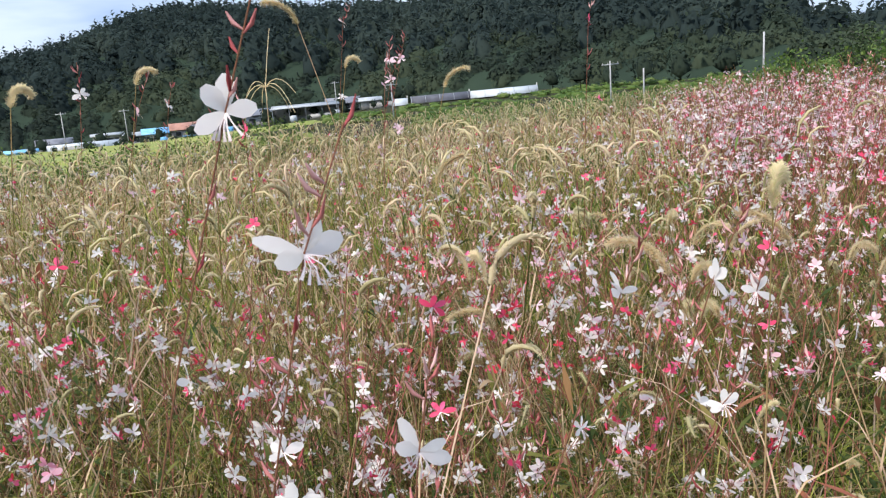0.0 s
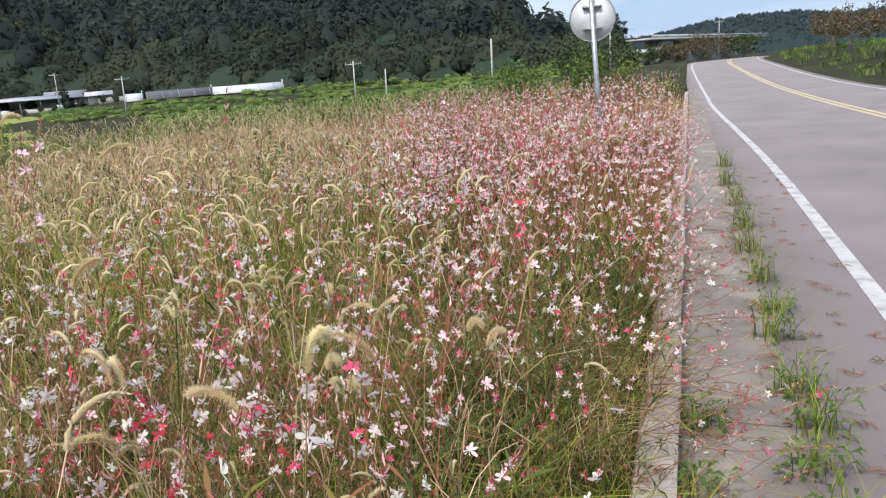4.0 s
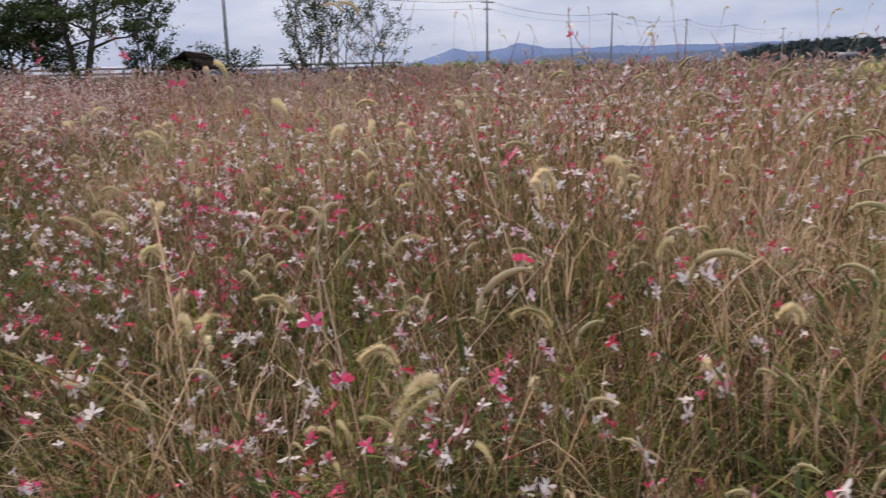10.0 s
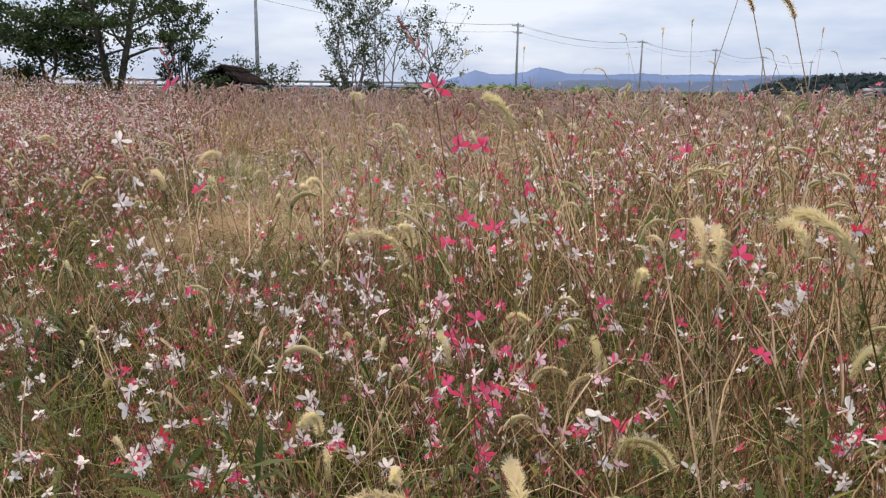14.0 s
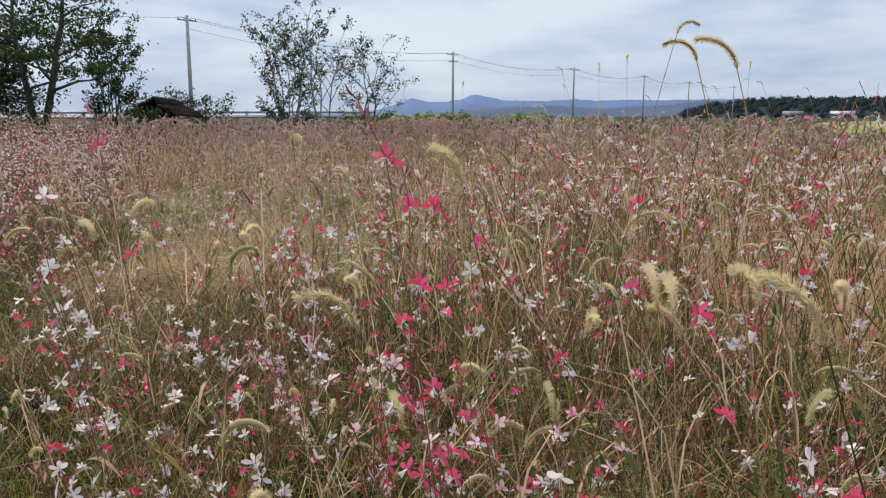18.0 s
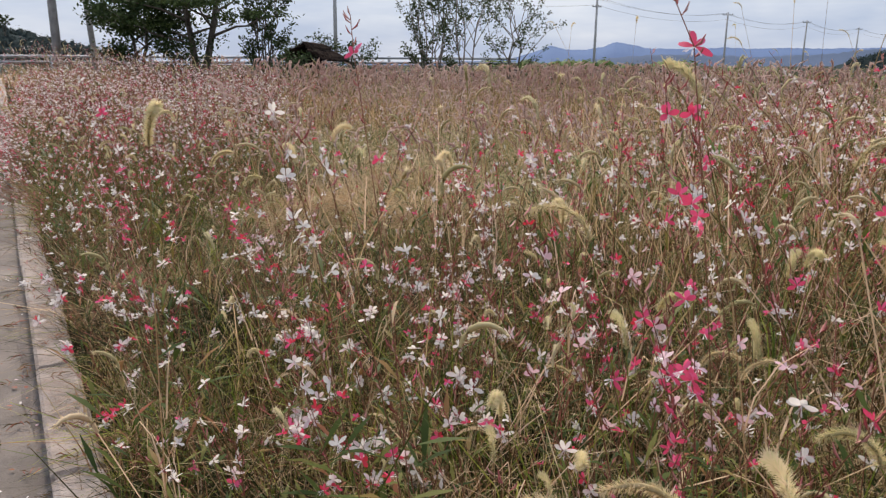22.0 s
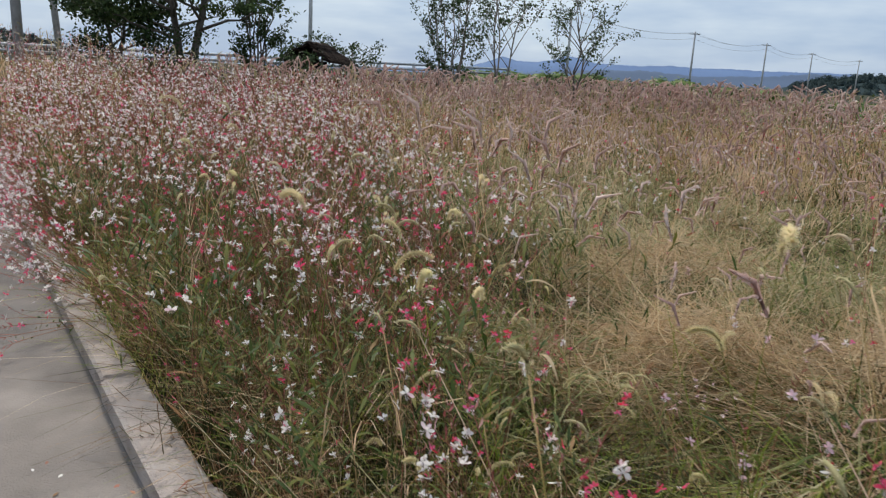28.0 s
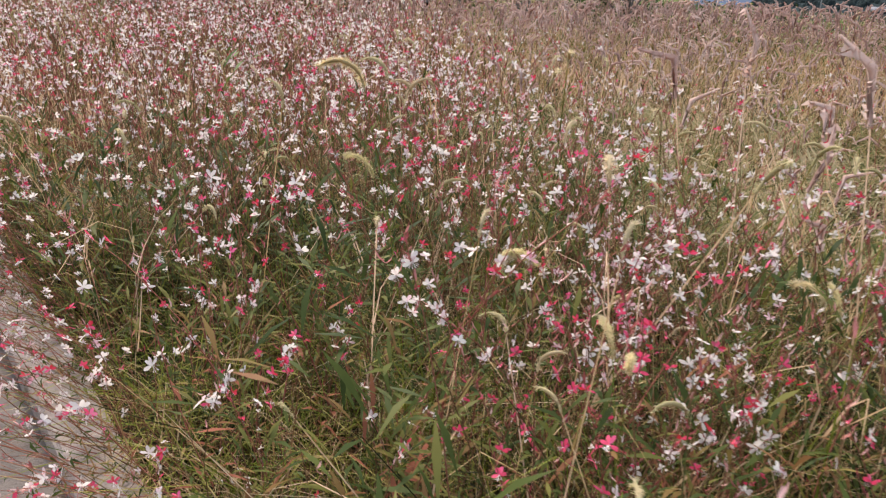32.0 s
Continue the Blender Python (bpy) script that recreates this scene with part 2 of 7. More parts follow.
M_PALE_BARK = mat("pale_bark", [(0.3, (0.11, 0.095, 0.08)), (0.6, (0.20, 0.175, 0.15))], 9.0, 0.9, 0.8, 40.0, stretch=(1, 1, 0.25))
M_FOREST_FLOOR = mat("forest_floor", [(0.3, (0.018, 0.028, 0.019)), (0.6, (0.027, 0.041, 0.026))], 0.08, 0.95, 0.6, 1.2, spec=0.05)
M_POLE = mat("pole_concrete", [(0.3, (0.30, 0.29, 0.28)), (0.6, (0.42, 0.41, 0.40))], 5.0, 0.85, 0.3, 60.0)
M_STEEL = mat("galvanised_steel", [(0.3, (0.26, 0.27, 0.28)), (0.6, (0.38, 0.39, 0.40))], 12.0, 0.45, 0.15, 80.0, metallic=0.7)
M_SIGN = mat("sign_back_aluminium", [(0.3, (0.52, 0.53, 0.54)), (0.6, (0.64, 0.65, 0.66))], 4.0, 0.5, 0.1, 60.0, metallic=0.3)
M_WIRE = mat("wire", [(0.3, (0.03, 0.03, 0.03)), (0.6, (0.05, 0.05, 0.05))], 5.0, 0.6)
M_CAR = mat("white_car_paint", [(0.3, (0.70, 0.71, 0.72)), (0.6, (0.76, 0.77, 0.78))], 2.0, 0.25, spec=0.6)
M_TYRE = mat("tyre_rubber", [(0.3, (0.015, 0.015, 0.016)), (0.6, (0.03, 0.03, 0.031))], 30.0, 0.85, 0.4, 80.0)
M_LAMP = mat("headlamp_lens", [(0.3, (0.45, 0.47, 0.48)), (0.6, (0.62, 0.64, 0.65))], 8.0, 0.15, spec=0.7)
M_WALL = mat("plaster_wall", [(0.3, (0.22, 0.21, 0.195)), (0.6, (0.40, 0.385, 0.36))], 0.7, 0.9, 0.3, 30.0, random_ob=0.5)
M_ROOF_GREY = mat("grey_roof", [(0.3, (0.10, 0.10, 0.115)), (0.6, (0.19, 0.19, 0.21))], 0.8, 0.7, 0.3, 20.0, random_ob=0.4)
M_ROOF_BLUE = mat("blue_steel_roof", [(0.3, (0.10, 0.30, 0.52)), (0.6, (0.20, 0.44, 0.66))], 0.8, 0.5, 0.2, 20.0)
M_ROOF_PALE = mat("pale_steel_roof", [(0.3, (0.25, 0.26, 0.27)), (0.6, (0.38, 0.39, 0.395))], 0.8, 0.5, 0.2, 20.0)
M_ROOF_RED = mat("red_brown_roof", [(0.3, (0.22, 0.10, 0.07)), (0.6, (0.34, 0.17, 0.12))], 0.8, 0.7, 0.2, 20.0)
M_DARK = mat("dark_opening", [(0.3, (0.012, 0.012, 0.014)), (0.6, (0.03, 0.03, 0.033))], 3.0, 0.35)
M_VINYL = mat("greenhouse_film", [(0.3, (0.34, 0.36, 0.37)), (0.6, (0.50, 0.52, 0.53))], 0.5, 0.4, 0.2, 8.0)
M_SHADE_NET = mat("shade_net", [(0.3, (0.05, 0.05, 0.06)), (0.6, (0.10, 0.10, 0.115))], 0.5, 0.8, 0.2, 8.0)
M_THATCH = mat("weathered_thatch", [(0.25, (0.010, 0.007, 0.006)), (0.5, (0.024, 0.016, 0.013)), (0.8, (0.06, 0.04, 0.03))], 6.0, 0.95, 0.9, 30.0, stretch=(1, 1, 4), random_ob=0.5, spec=0.05)
# Distance haze is painted in: both hill colours are shifted to blue.
M_FAR = mat("haze_blue_far_woods", [(0.3, (0.024, 0.048, 0.092)), (0.6, (0.038, 0.066, 0.120))], 0.004, 0.95)
M_FARTHER = mat("haze_blue_mountain_woods", [(0.3, (0.048, 0.092, 0.19)), (0.6, (0.066, 0.118, 0.225))], 0.003, 0.95)
# The same bluish haze tint is mixed into the slopes under those trees.
M_NEAR_HILL = mat("haze_tinted_hill_woods", [(0.3, (0.016, 0.026, 0.027)), (0.6, (0.023, 0.035, 0.036))], 0.02, 0.95, 0.6, 0.3, spec=0.05)


# ---------------------------------------------------------------- geometry helpers
RNG = np.random.default_rng(7)


def smooth(a, b, v):
    u = np.clip((np.asarray(v, float) - a) / (b - a), 0, 1)
    return u * u * (3 - 2 * u)


def ribbon(pts, widths, side):
    """A flat strip along pts; side is the way in which it is wide."""
    pts, widths, side = np.asarray(pts, float), np.asarray(widths, float), np.asarray(side, float)
    v = np.stack([pts - side * widths[:, None] / 2, pts + side * widths[:, None] / 2], 1).reshape(-1, 3)
    t = []
    for i in range(len(pts) - 1):
        a = 2 * i
        t += [(a, a + 1, a + 3), (a, a + 3, a + 2)]
    return v, np.array(t)


def tube(pts, radii, sides=3, cap=False):
    pts, radii = np.asarray(pts, float), np.asarray(radii, float)
    d = np.gradient(pts, axis=0)
    d /= np.linalg.norm(d, axis=1, keepdims=True) + 1e-9
    ref = np.where(np.abs(d[:, 2:3]) > 0.9, np.array([[1.0, 0, 0]]), np.array([[0, 0, 1.0]]))
    u = np.cross(d, ref)
    u /= np.linalg.norm(u, axis=1, keepdims=True) + 1e-9
    w = np.cross(d, u)
    a = np.linspace(0, 2 * np.pi, sides, endpoint=False)
    v = (pts[:, None] + radii[:, None, None] * (u[:, None] * np.cos(a)[None, :, None] + w[:, None] * np.sin(a)[None, :, None])).reshape(-1, 3)
    t = []
    for i in range(len(pts) - 1):
        for j in range(sides):
            k = (j + 1) % sides
            p, q, r, s = i * sides + j, i * sides + k, (i + 1) * sides + k, (i + 1) * sides + j
            t += [(p, q, r), (p, r, s)]
    if cap:
        n = (len(pts) - 1) * sides
        t += [(0, j + 1, j) for j in range(1, sides - 1)] + [(n, n + j, n + j + 1) for j in range(1, sides - 1)]
    return v, np.array(t)


def box(cx, cy, cz, sx, sy, sz, turn=0.0):
    v = np.array([(x, y, z) for z in (-0.5, 0.5) for y in (-0.5, 0.5) for x in (-0.5, 0.5)]) * (sx, sy, sz)
    c, s = math.cos(turn), math.sin(turn)
    v = np.stack([v[:, 0] * c - v[:, 1] * s, v[:, 0] * s + v[:, 1] * c, v[:, 2]], 1) + (cx, cy, cz)
    f = [(0, 2, 3, 1), (4, 5, 7, 6), (0, 1, 5, 4), (2, 6, 7, 3), (0, 4, 6, 2), (1, 3, 7, 5)]
    return v, np.array([t for a, b, c2, d in f for t in ((a, b, c2), (a, c2, d))])


def join(pieces):
    """Pieces (verts, tris, material number) as one."""
    vs, ts, ms, n = [], [], [], 0
    for v, t, m in pieces:
        vs.append(v)
        ts.append(t + n)
        ms.append(np.full(len(t), m))
        n += len(v)
    return np.concatenate(vs), np.concatenate(ts), np.concatenate(ms)


def to_mesh(name, v, t, m, mats, flat=True):
    me = bpy.data.meshes.new(name)
    me.vertices.add(len(v))
    me.vertices.foreach_set("co", np.ascontiguousarray(v, dtype=np.float32).ravel())
    me.loops.add(len(t) * 3)
    me.loops.foreach_set("vertex_index", np.ascontiguousarray(t, dtype=np.int32).ravel())
    me.polygons.add(len(t))
    me.polygons.foreach_set("loop_start", np.arange(0, len(t) * 3, 3, dtype=np.int32))
    me.polygons.foreach_set("material_index", np.ascontiguousarray(m, dtype=np.int32))
    for x in mats:
        me.materials.append(x)
    me.update(calc_edges=True)
    if not flat:
        me.polygons.foreach_set("use_smooth", np.ones(len(t), dtype=bool))
    return me


def turned(yaw, tilt, lean):
    """Rotation matrices: a tilt towards the compass turn lean, after a turn by yaw."""
    n = len(yaw)
    cy, sy, z, o = np.cos(yaw), np.sin(yaw), np.zeros(n), np.ones(n)
    r1 = np.stack([cy, -sy, z, sy, cy, z, z, z, o], 1).reshape(n, 3, 3)
    cl, sl = np.cos(lean), np.sin(lean)
    a = np.stack([cl, -sl, z, sl, cl, z, z, z, o], 1).reshape(n, 3, 3)
    ct, st = np.cos(tilt), np.sin(tilt)
    b = np.stack([ct, z, st, z, o, z, -st, z, ct], 1).reshape(n, 3, 3)
    return a @ b @ a.transpose(0, 2, 1) @ r1


def scatter(name, protos, mats, pos, yaw, scale, tilt=None, lean=None, which=None, flat=True, crowns=False):
    """Many copies of the protos joined into one mesh; crowns take their shading from the crown's roundness."""
    n = len(pos)
    tilt = np.zeros(n) if tilt is None else tilt
    lean = np.zeros(n) if lean is None else lean
    which = RNG.integers(0, len(protos), n) if which is None else which
    rot = turned(yaw, tilt, lean)
    scale = np.asarray(scale, float)
    if scale.ndim == 1:
        scale = np.repeat(scale[:, None], 3, 1)
    vs, ts, ms, ns, off = [], [], [], [], 0
    for k, (v, t, m) in enumerate(protos):
        if crowns:
            nv = v - (0, 0, 0.45 * v[:, 2].max())
            nv = nv / np.linalg.norm(nv, axis=1, keepdims=True) + (0, 0, 0.3)
            nv /= np.linalg.norm(nv, axis=1, keepdims=True)
            out = np.einsum("ij,ij->i", np.cross(v[t[:, 1]] - v[t[:, 0]], v[t[:, 2]] - v[t[:, 0]]), nv[t[:, 0]])
            t = np.where(out[:, None] < 0, t[:, ::-1], t)
        idx = np.nonzero(which == k)[0]
        if not len(idx):
            continue
        w = np.einsum("nij,nkj->nki", rot[idx], v[None] * scale[idx][:, None, :]) + pos[idx][:, None, :]
        vs.append(w.reshape(-1, 3))
        if crowns:
            ns.append(np.einsum("nij,kj->nki", rot[idx], nv).reshape(-1, 3))
        ts.append((t[None] + (np.arange(len(idx)) * len(v))[:, None, None] + off).reshape(-1, 3))
        ms.append(np.tile(m, len(idx)))
        off += len(idx) * len(v)
    me = to_mesh(name, np.concatenate(vs), np.concatenate(ts), np.concatenate(ms), mats, flat and not crowns)
    if crowns:
        me.normals_split_custom_set_from_vertices(np.concatenate(ns))
    return me


def part(name, piece, material, parent, label="", loc=None):
    """One mesh under a thing or under a part."""
    v, t = piece[0], piece[1]
    ob = new(name, to_mesh(name, v, t, np.zeros(len(t)), [material]))
    ob.parent = parent
    if loc is not None:
        ob.location = loc
    return tagged(ob, label)


def thing(name, label, category, group="", loc=(0, 0, 0), turn=0.0, kind=""):
    ob = new(name)
    ob.empty_display_size = 0.1
    ob.matrix_world = pose(*loc, 0, 0, turn)
    return tagged(ob, label, category, group, kind)


def grid_sheet(name, xs, ys, height, material, smooth_faces=True):
    gx, gy = np.meshgrid(xs, ys, indexing="ij")
    v = np.stack([gx, gy, height(gx, gy)], -1).reshape(-1, 3)
    nx, ny = len(xs), len(ys)
    i, j = np.meshgrid(np.arange(nx - 1), np.arange(ny - 1), indexing="ij")
    a = (i * ny + j).ravel()
    t = np.concatenate([np.stack([a, a + ny, a + ny + 1], 1), np.stack([a, a + ny + 1, a + 1], 1)])
    return new(name, to_mesh(name, v, t, np.zeros(len(t)), [material], flat=not smooth_faces))


def value_noise(x, y, cell, seed=0):
    """Smooth noise from 0 to 1 over the plan."""
    x, y = np.asarray(x, float) / cell, np.asarray(y, float) / cell
    ix, iy = np.floor(x).astype(np.int64), np.floor(y).astype(np.int64)
    fx, fy = x - ix, y - iy
    fx, fy = fx * fx * (3 - 2 * fx), fy * fy * (3 - 2 * fy)

    def h(a, b):
        q = (a * 374761393 + b * 668265263 + seed * 974711) & 0x7FFFFFFF
        q = ((q ^ (q >> 13)) * 1274126177) & 0x7FFFFFFF
        return (q ^ (q >> 16)) % 10007 / 10007.0

    return (h(ix, iy) * (1 - fx) + h(ix + 1, iy) * fx) * (1 - fy) + (h(ix, iy + 1) * (1 - fx) + h(ix + 1, iy + 1) * fx) * fy


# ---------------------------------------------------------------- the lie of the land
def rise(x, y):
    """Height of the land without the kerb step: paddies lie lower, the far road and the village higher."""
    x, y = np.asarray(x, float), np.asarray(y, float)
    r, az = np.hypot(x, y), np.degrees(np.arctan2(-x, y))
    w = smooth(-7, -1, x)
    z = 1.05 * (w * smooth(-9, -34, y) + (1 - w) * smooth(-29, -36, y)) * smooth(-60, -30, x)
    z = z + 1.2 * smooth(34, 90, y) * smooth(-40, -4, x)
    z = z - 0.4 * smooth(-17, -21, x) * (1 - smooth(-9, -34, y) * smooth(-60, -30, x))
    z = z + 3.5 * smooth(70, 170, r) * smooth(58, 36, az) * smooth(-30, -5, az) * smooth(-8, -14, x)
    z = z + 0.6 * smooth(8.6, 14, x) * smooth(12, 30, y)
    return z


def field_z(x, y):
    """Height of the soil in the flower field and of the ground all round."""
    x = np.asarray(x, float)
    return rise(x, y) + np.where(x < 0.005, 0.05, -0.08) + np.where(x < -0.3, 0.05 * (value_noise(x, y, 1.3, 3) - 0.5), 0)


gx = np.concatenate([-np.geomspace(4200, 14, 46), np.linspace(-13, -0.4, 40), [-0.2, -0.05, 0.0, 0.01, 0.3, 0.7, 1.5, 4, 7, 8.4], np.linspace(9, 16, 10), np.geomspace(17, 4200, 34)])
gy = np.concatenate([-np.geomspace(4200, 42, 36), np.linspace(-40, 34, 110), np.geomspace(36, 4200, 46)])
ground = grid_sheet("ground", gx, gy, field_z, M_SOIL)
tagged(ground, "brown soil and low green growth across the fields", "ground", kind="structure")

# road: straight beside the kerb, then bending away to the right far ahead
ROAD_S = np.concatenate([np.linspace(-34, 90, 63), np.linspace(94, 190, 30)])


def road_axis(s):
    bend = np.clip(s - 70, 0, None)
    x = 0.0022 * bend ** 2 - 0.45 * smooth(9, 30, s) - 0.55 * smooth(30, 80, s)
    y = np.where(s < 70, s, 70 + bend * (1 - 0.0007 * bend))
    return x, y


def road_strip(name, x0, x1, z, material, label, category="road", s=ROAD_S, kind="structure"):
    ax, ay = road_axis(s)
    d = np.stack([np.gradient(ax, s), np.gradient(ay, s)], 1)
    d /= np.linalg.norm(d, axis=1, keepdims=True)
    across = np.stack([d[:, 1], -d[:, 0]], 1)
    xs = np.linspace(x0, x1, max(2, int((x1 - x0) / 0.8) + 1))
    px, py = ax[:, None] + across[:, 0:1] * xs[None], ay[:, None] + across[:, 1:2] * xs[None]
    pz = 1.05 * smooth(-9, -34, py) + 1.2 * smooth(34, 90, py) + z
    top = np.stack([px, py, pz], -1)
    low = top.copy()
    low[..., 2] -= 0.2
    n, k = px.shape
    i, j = np.meshgrid(np.arange(n - 1), np.arange(k - 1), indexing="ij")
    a = (i * k + j).ravel()
    up = np.concatenate([np.stack([a, a + 1, a + k + 1], 1), np.stack([a, a + k + 1, a + k], 1)])
    v = np.concatenate([top.reshape(-1, 3), low.reshape(-1, 3)])
    o = n * k
    e = np.arange(n - 1) * k
    left = np.concatenate([np.stack([e, e + k, e + k + o], 1), np.stack([e, e + k + o, e + o], 1)])
    e = e + k - 1
    right = np.concatenate([np.stack([e, e + o, e + k + o], 1), np.stack([e, e + k + o, e + k], 1)])
    t = np.concatenate([up, left, right])
    if z > 0.0:
        t = up
    ob = new(name, to_mesh(name, v, t, np.zeros(len(t)), [material]))
    return tagged(ob, label, category, kind=kind)


road_strip("road", 0.66, 7.75, 0.0, M_ASPHALT, "worn grey asphalt country road with two lanes")
road_strip("edge_line", 1.30, 1.42, 0.005, M_WHITE_LINE, "worn white edge line painted on the asphalt", "road marking")
road_strip("far_edge_line", 7.2, 7.34, 0.005, M_WHITE_LINE, "worn white edge line across the road", "road marking")
for x0 in (4.45, 4.66):
    road_strip("centre_line", x0, x0 + 0.12, 0.005, M_YELLOW_LINE, "faded double yellow centre line on the asphalt", "road marking")


def block_mesh(name, sx, sy, sz, bevel, seed):
    """A cast block with worn, chamfered edges, its top at z 0, its near end at y 0."""
    bm = bmesh.new()
    bmesh.ops.create_cube(bm, size=1.0)
    for v in bm.verts:
        v.co = Vector(((v.co.x + 0.5) * sx, (v.co.y + 0.5) * sy, (v.co.z - 0.5) * sz))
    bmesh.ops.bevel(bm, geom=[e for e in bm.edges], offset=bevel, segments=1, affect="EDGES")
    r = random.Random(seed)
    for v in bm.verts:
        v.co += Vector((r.uniform(-1, 1), r.uniform(-1, 1), r.uniform(-1, 1))) * bevel * 0.25
    me = bpy.data.meshes.new(name)
    bm.to_mesh(me)
    bm.free()
    return me


kerb = thing("kerb", "weathered concrete kerb stones along the flower field", "kerb", kind="structure")
KERB_MESHES = []
for k in range(4):
    me = block_mesh("kerb_stone", 0.16, 0.992, 0.3, 0.014, k)
    me.materials.append(M_KERB)
    KERB_MESHES.append(me)
rk = random.Random(4)
def slope(y0, length):
    """Height and pitch in degrees of the roadside at y0."""
    a, b = 1.05 * float(smooth(-9, -34, y0)), 1.05 * float(smooth(-9, -34, y0 + length))
    return a, math.degrees(math.atan2(b - a, length))


for k in range(66):
    y0 = -28.0 + k
    sz, sp = slope(y0 + 0.15, 1.0)
    st = new("kerb_stone", KERB_MESHES[k % 4])
    st.parent = kerb
    st.matrix_local = pose(rk.uniform(-0.004, 0.004), y0 + 0.15, 0.12 + sz + rk.uniform(-0.004, 0.004), sp, rk.uniform(-0.5, 0.5), 0)
gutter = thing("gutter", "pale concrete gutter slabs between kerb and asphalt", "gutter", kind="structure")
GUTTER_MESHES = []
for k in range(3):
    me = block_mesh("gutter_slab", 0.51, 3.988, 0.25, 0.008, 20 + k)
    me.materials.append(M_CONCRETE)
    GUTTER_MESHES.append(me)
for k in range(17):
    sz, sp = slope(-28.6 + 4 * k, 4.0)
    sl = new("gutter_slab", GUTTER_MESHES[k % 3])
    sl.parent = gutter
    sl.matrix_local = pose(0.153, -28.6 + 4 * k, 0.012 + sz + rk.uniform(-0.003, 0.003), sp, 1.2 + rk.uniform(-0.2, 0.2), 0)

dy = np.linspace(-20, 9, 150)
dw = 0.03 + 0.07 * value_noise(dy, 0 * dy, 0.7, 3) * value_noise(dy, 0 * dy, 0.16, 4)
dz = 1.05 * smooth(-9, -34, dy) + 0.024
dv = np.stack([np.stack([np.full(150, 0.158), dy, dz + 0.004], 1), np.stack([0.158 + dw, dy, dz - 0.006], 1)], 1).reshape(-1, 3)
da = np.arange(149) * 2
dt = np.concatenate([np.stack([da, da + 1, da + 3], 1), np.stack([da, da + 3, da + 2], 1)])
tagged(new("gutter_band", to_mesh("gutter_band", dv, dt, np.zeros(len(dt)), [M_GUTTER_BAND])), "darker uneven band in the gutter along the kerb", "dirt", kind="structure")

# the ripening paddies, a few plots with grassy banks between them
PLOTS = ((-74, -33, -17, 22), (-74, -53, 25, 52), (-52.5, -34, 25, 35), (-122, -77, -46, 8), (-122, -77, 11, 62), (-122, -86, 65, 86), (-172, -125, -60, 20), (-172, -125, 24, 90))
for x0, x1, y0, y1 in PLOTS:
    step = 0.9 if x1 > -76 else 1.6

    def canopy(px, py):
        edge = np.minimum(np.minimum(px - x0, x1 - px), np.minimum(py - y0, y1 - py))
        return rise(px, py) - 0.25 + 0.79 * smooth(-0.1, 0.9, edge) + 0.10 * (value_noise(px, py, 0.8, 9) - 0.5) + 0.12 * (value_noise(px, py, 9, 5) - 0.5)

    rp = grid_sheet("rice_paddy", np.linspace(x0, x1, int((x1 - x0) / step) + 2), np.linspace(y0, y1, int((y1 - y0) / step) + 2), canopy, M_RICE)
    tagged(rp, "yellow-green ripening rice in a flat paddy", "rice field", "rice paddies", "stuff")

# ---------------------------------------------------------------- plants: the pieces they are made of
def arc(height, bend, way, n, droop=0.0):
    """Points of a stem that leans over towards the compass turn way."""
    s = np.linspace(0, 1, n)
    out = bend * s ** 2
    return np.stack([out * math.cos(way), out * math.sin(way), height * (s - droop * s ** 4)], 1)


def blade(height, bend, way, width, n=4, droop=0.35):
    p = arc(height, bend, way, n, droop)
    w = width * np.linspace(1, 0.12, n) ** 0.7
    return ribbon(p, w, (-math.sin(way), math.cos(way), 0))


def grass_clump(r, blades, height, width, spread, segs=4):
    out = []
    for k in range(blades):
        way, h = r.uniform(0, 6.283), height * r.uniform(0.55, 1.1)
        v, t = blade(h, h * r.uniform(0.2, 1.0), way, width * r.uniform(0.6, 1.3), segs, r.uniform(0.05, 0.75))
        a = r.uniform(0, 6.283)
        v = v + (spread * r.random() * math.cos(a), spread * r.random() * math.sin(a), 0)
        out.append((v, t, 0))
    return join(out)


def petal(length, width, way, lift, n=5):
    """One cupped petal, narrow at its claw and round at its tip."""
    s = np.linspace(0, 1, n)
    w = width * np.array([0.18, 0.62, 0.98, 0.92, 0.35]) if n == 5 else width * np.array([0.25, 1.0, 0.45])
    p = np.stack([length * s * math.cos(lift), 0 * s, length * (s * math.sin(lift) - 0.18 * s ** 2)], 1)
    c, q = math.cos(way), math.sin(way)
    p = np.stack([p[:, 0] * c, p[:, 0] * q, p[:, 2]], 1)
    return ribbon(p, w, (-q, c, 0.12))


def flower(r, size, fine=True):
    """Four petals swept upwards and a spray of long stamens, facing along +x."""
    out = []
    for base in (-0.1, 0.98, 2.1, 3.25):
        v, t = petal(size * r.uniform(0.42, 0.62), size * r.uniform(0.20, 0.31), base + r.uniform(-0.35, 0.35), r.uniform(-0.2, 0.75), 5 if fine else 3)
        out.append((v, t, 0))
    if fine:
        for k in range(5):
            a = -1.57 + r.uniform(-0.9, 0.9)
            p = np.array([(0, 0, 0), (math.cos(a) * size * 0.22, math.sin(a) * size * 0.22, size * 0.12), (math.cos(a) * size * 0.42, math.sin(a) * size * 0.42, size * r.uniform(0.05, 0.2))])
            v, t = ribbon(p, [0.0009, 0.0008, 0.0022], (-math.sin(a), math.cos(a), 0))
            out.append((v, t, 1))
    v, t, m = join(out)
    # stand it up: petals in the vertical plane, turned a little up
    v = np.stack([v[:, 2], v[:, 0], v[:, 1]], 1)
    return v, t, m


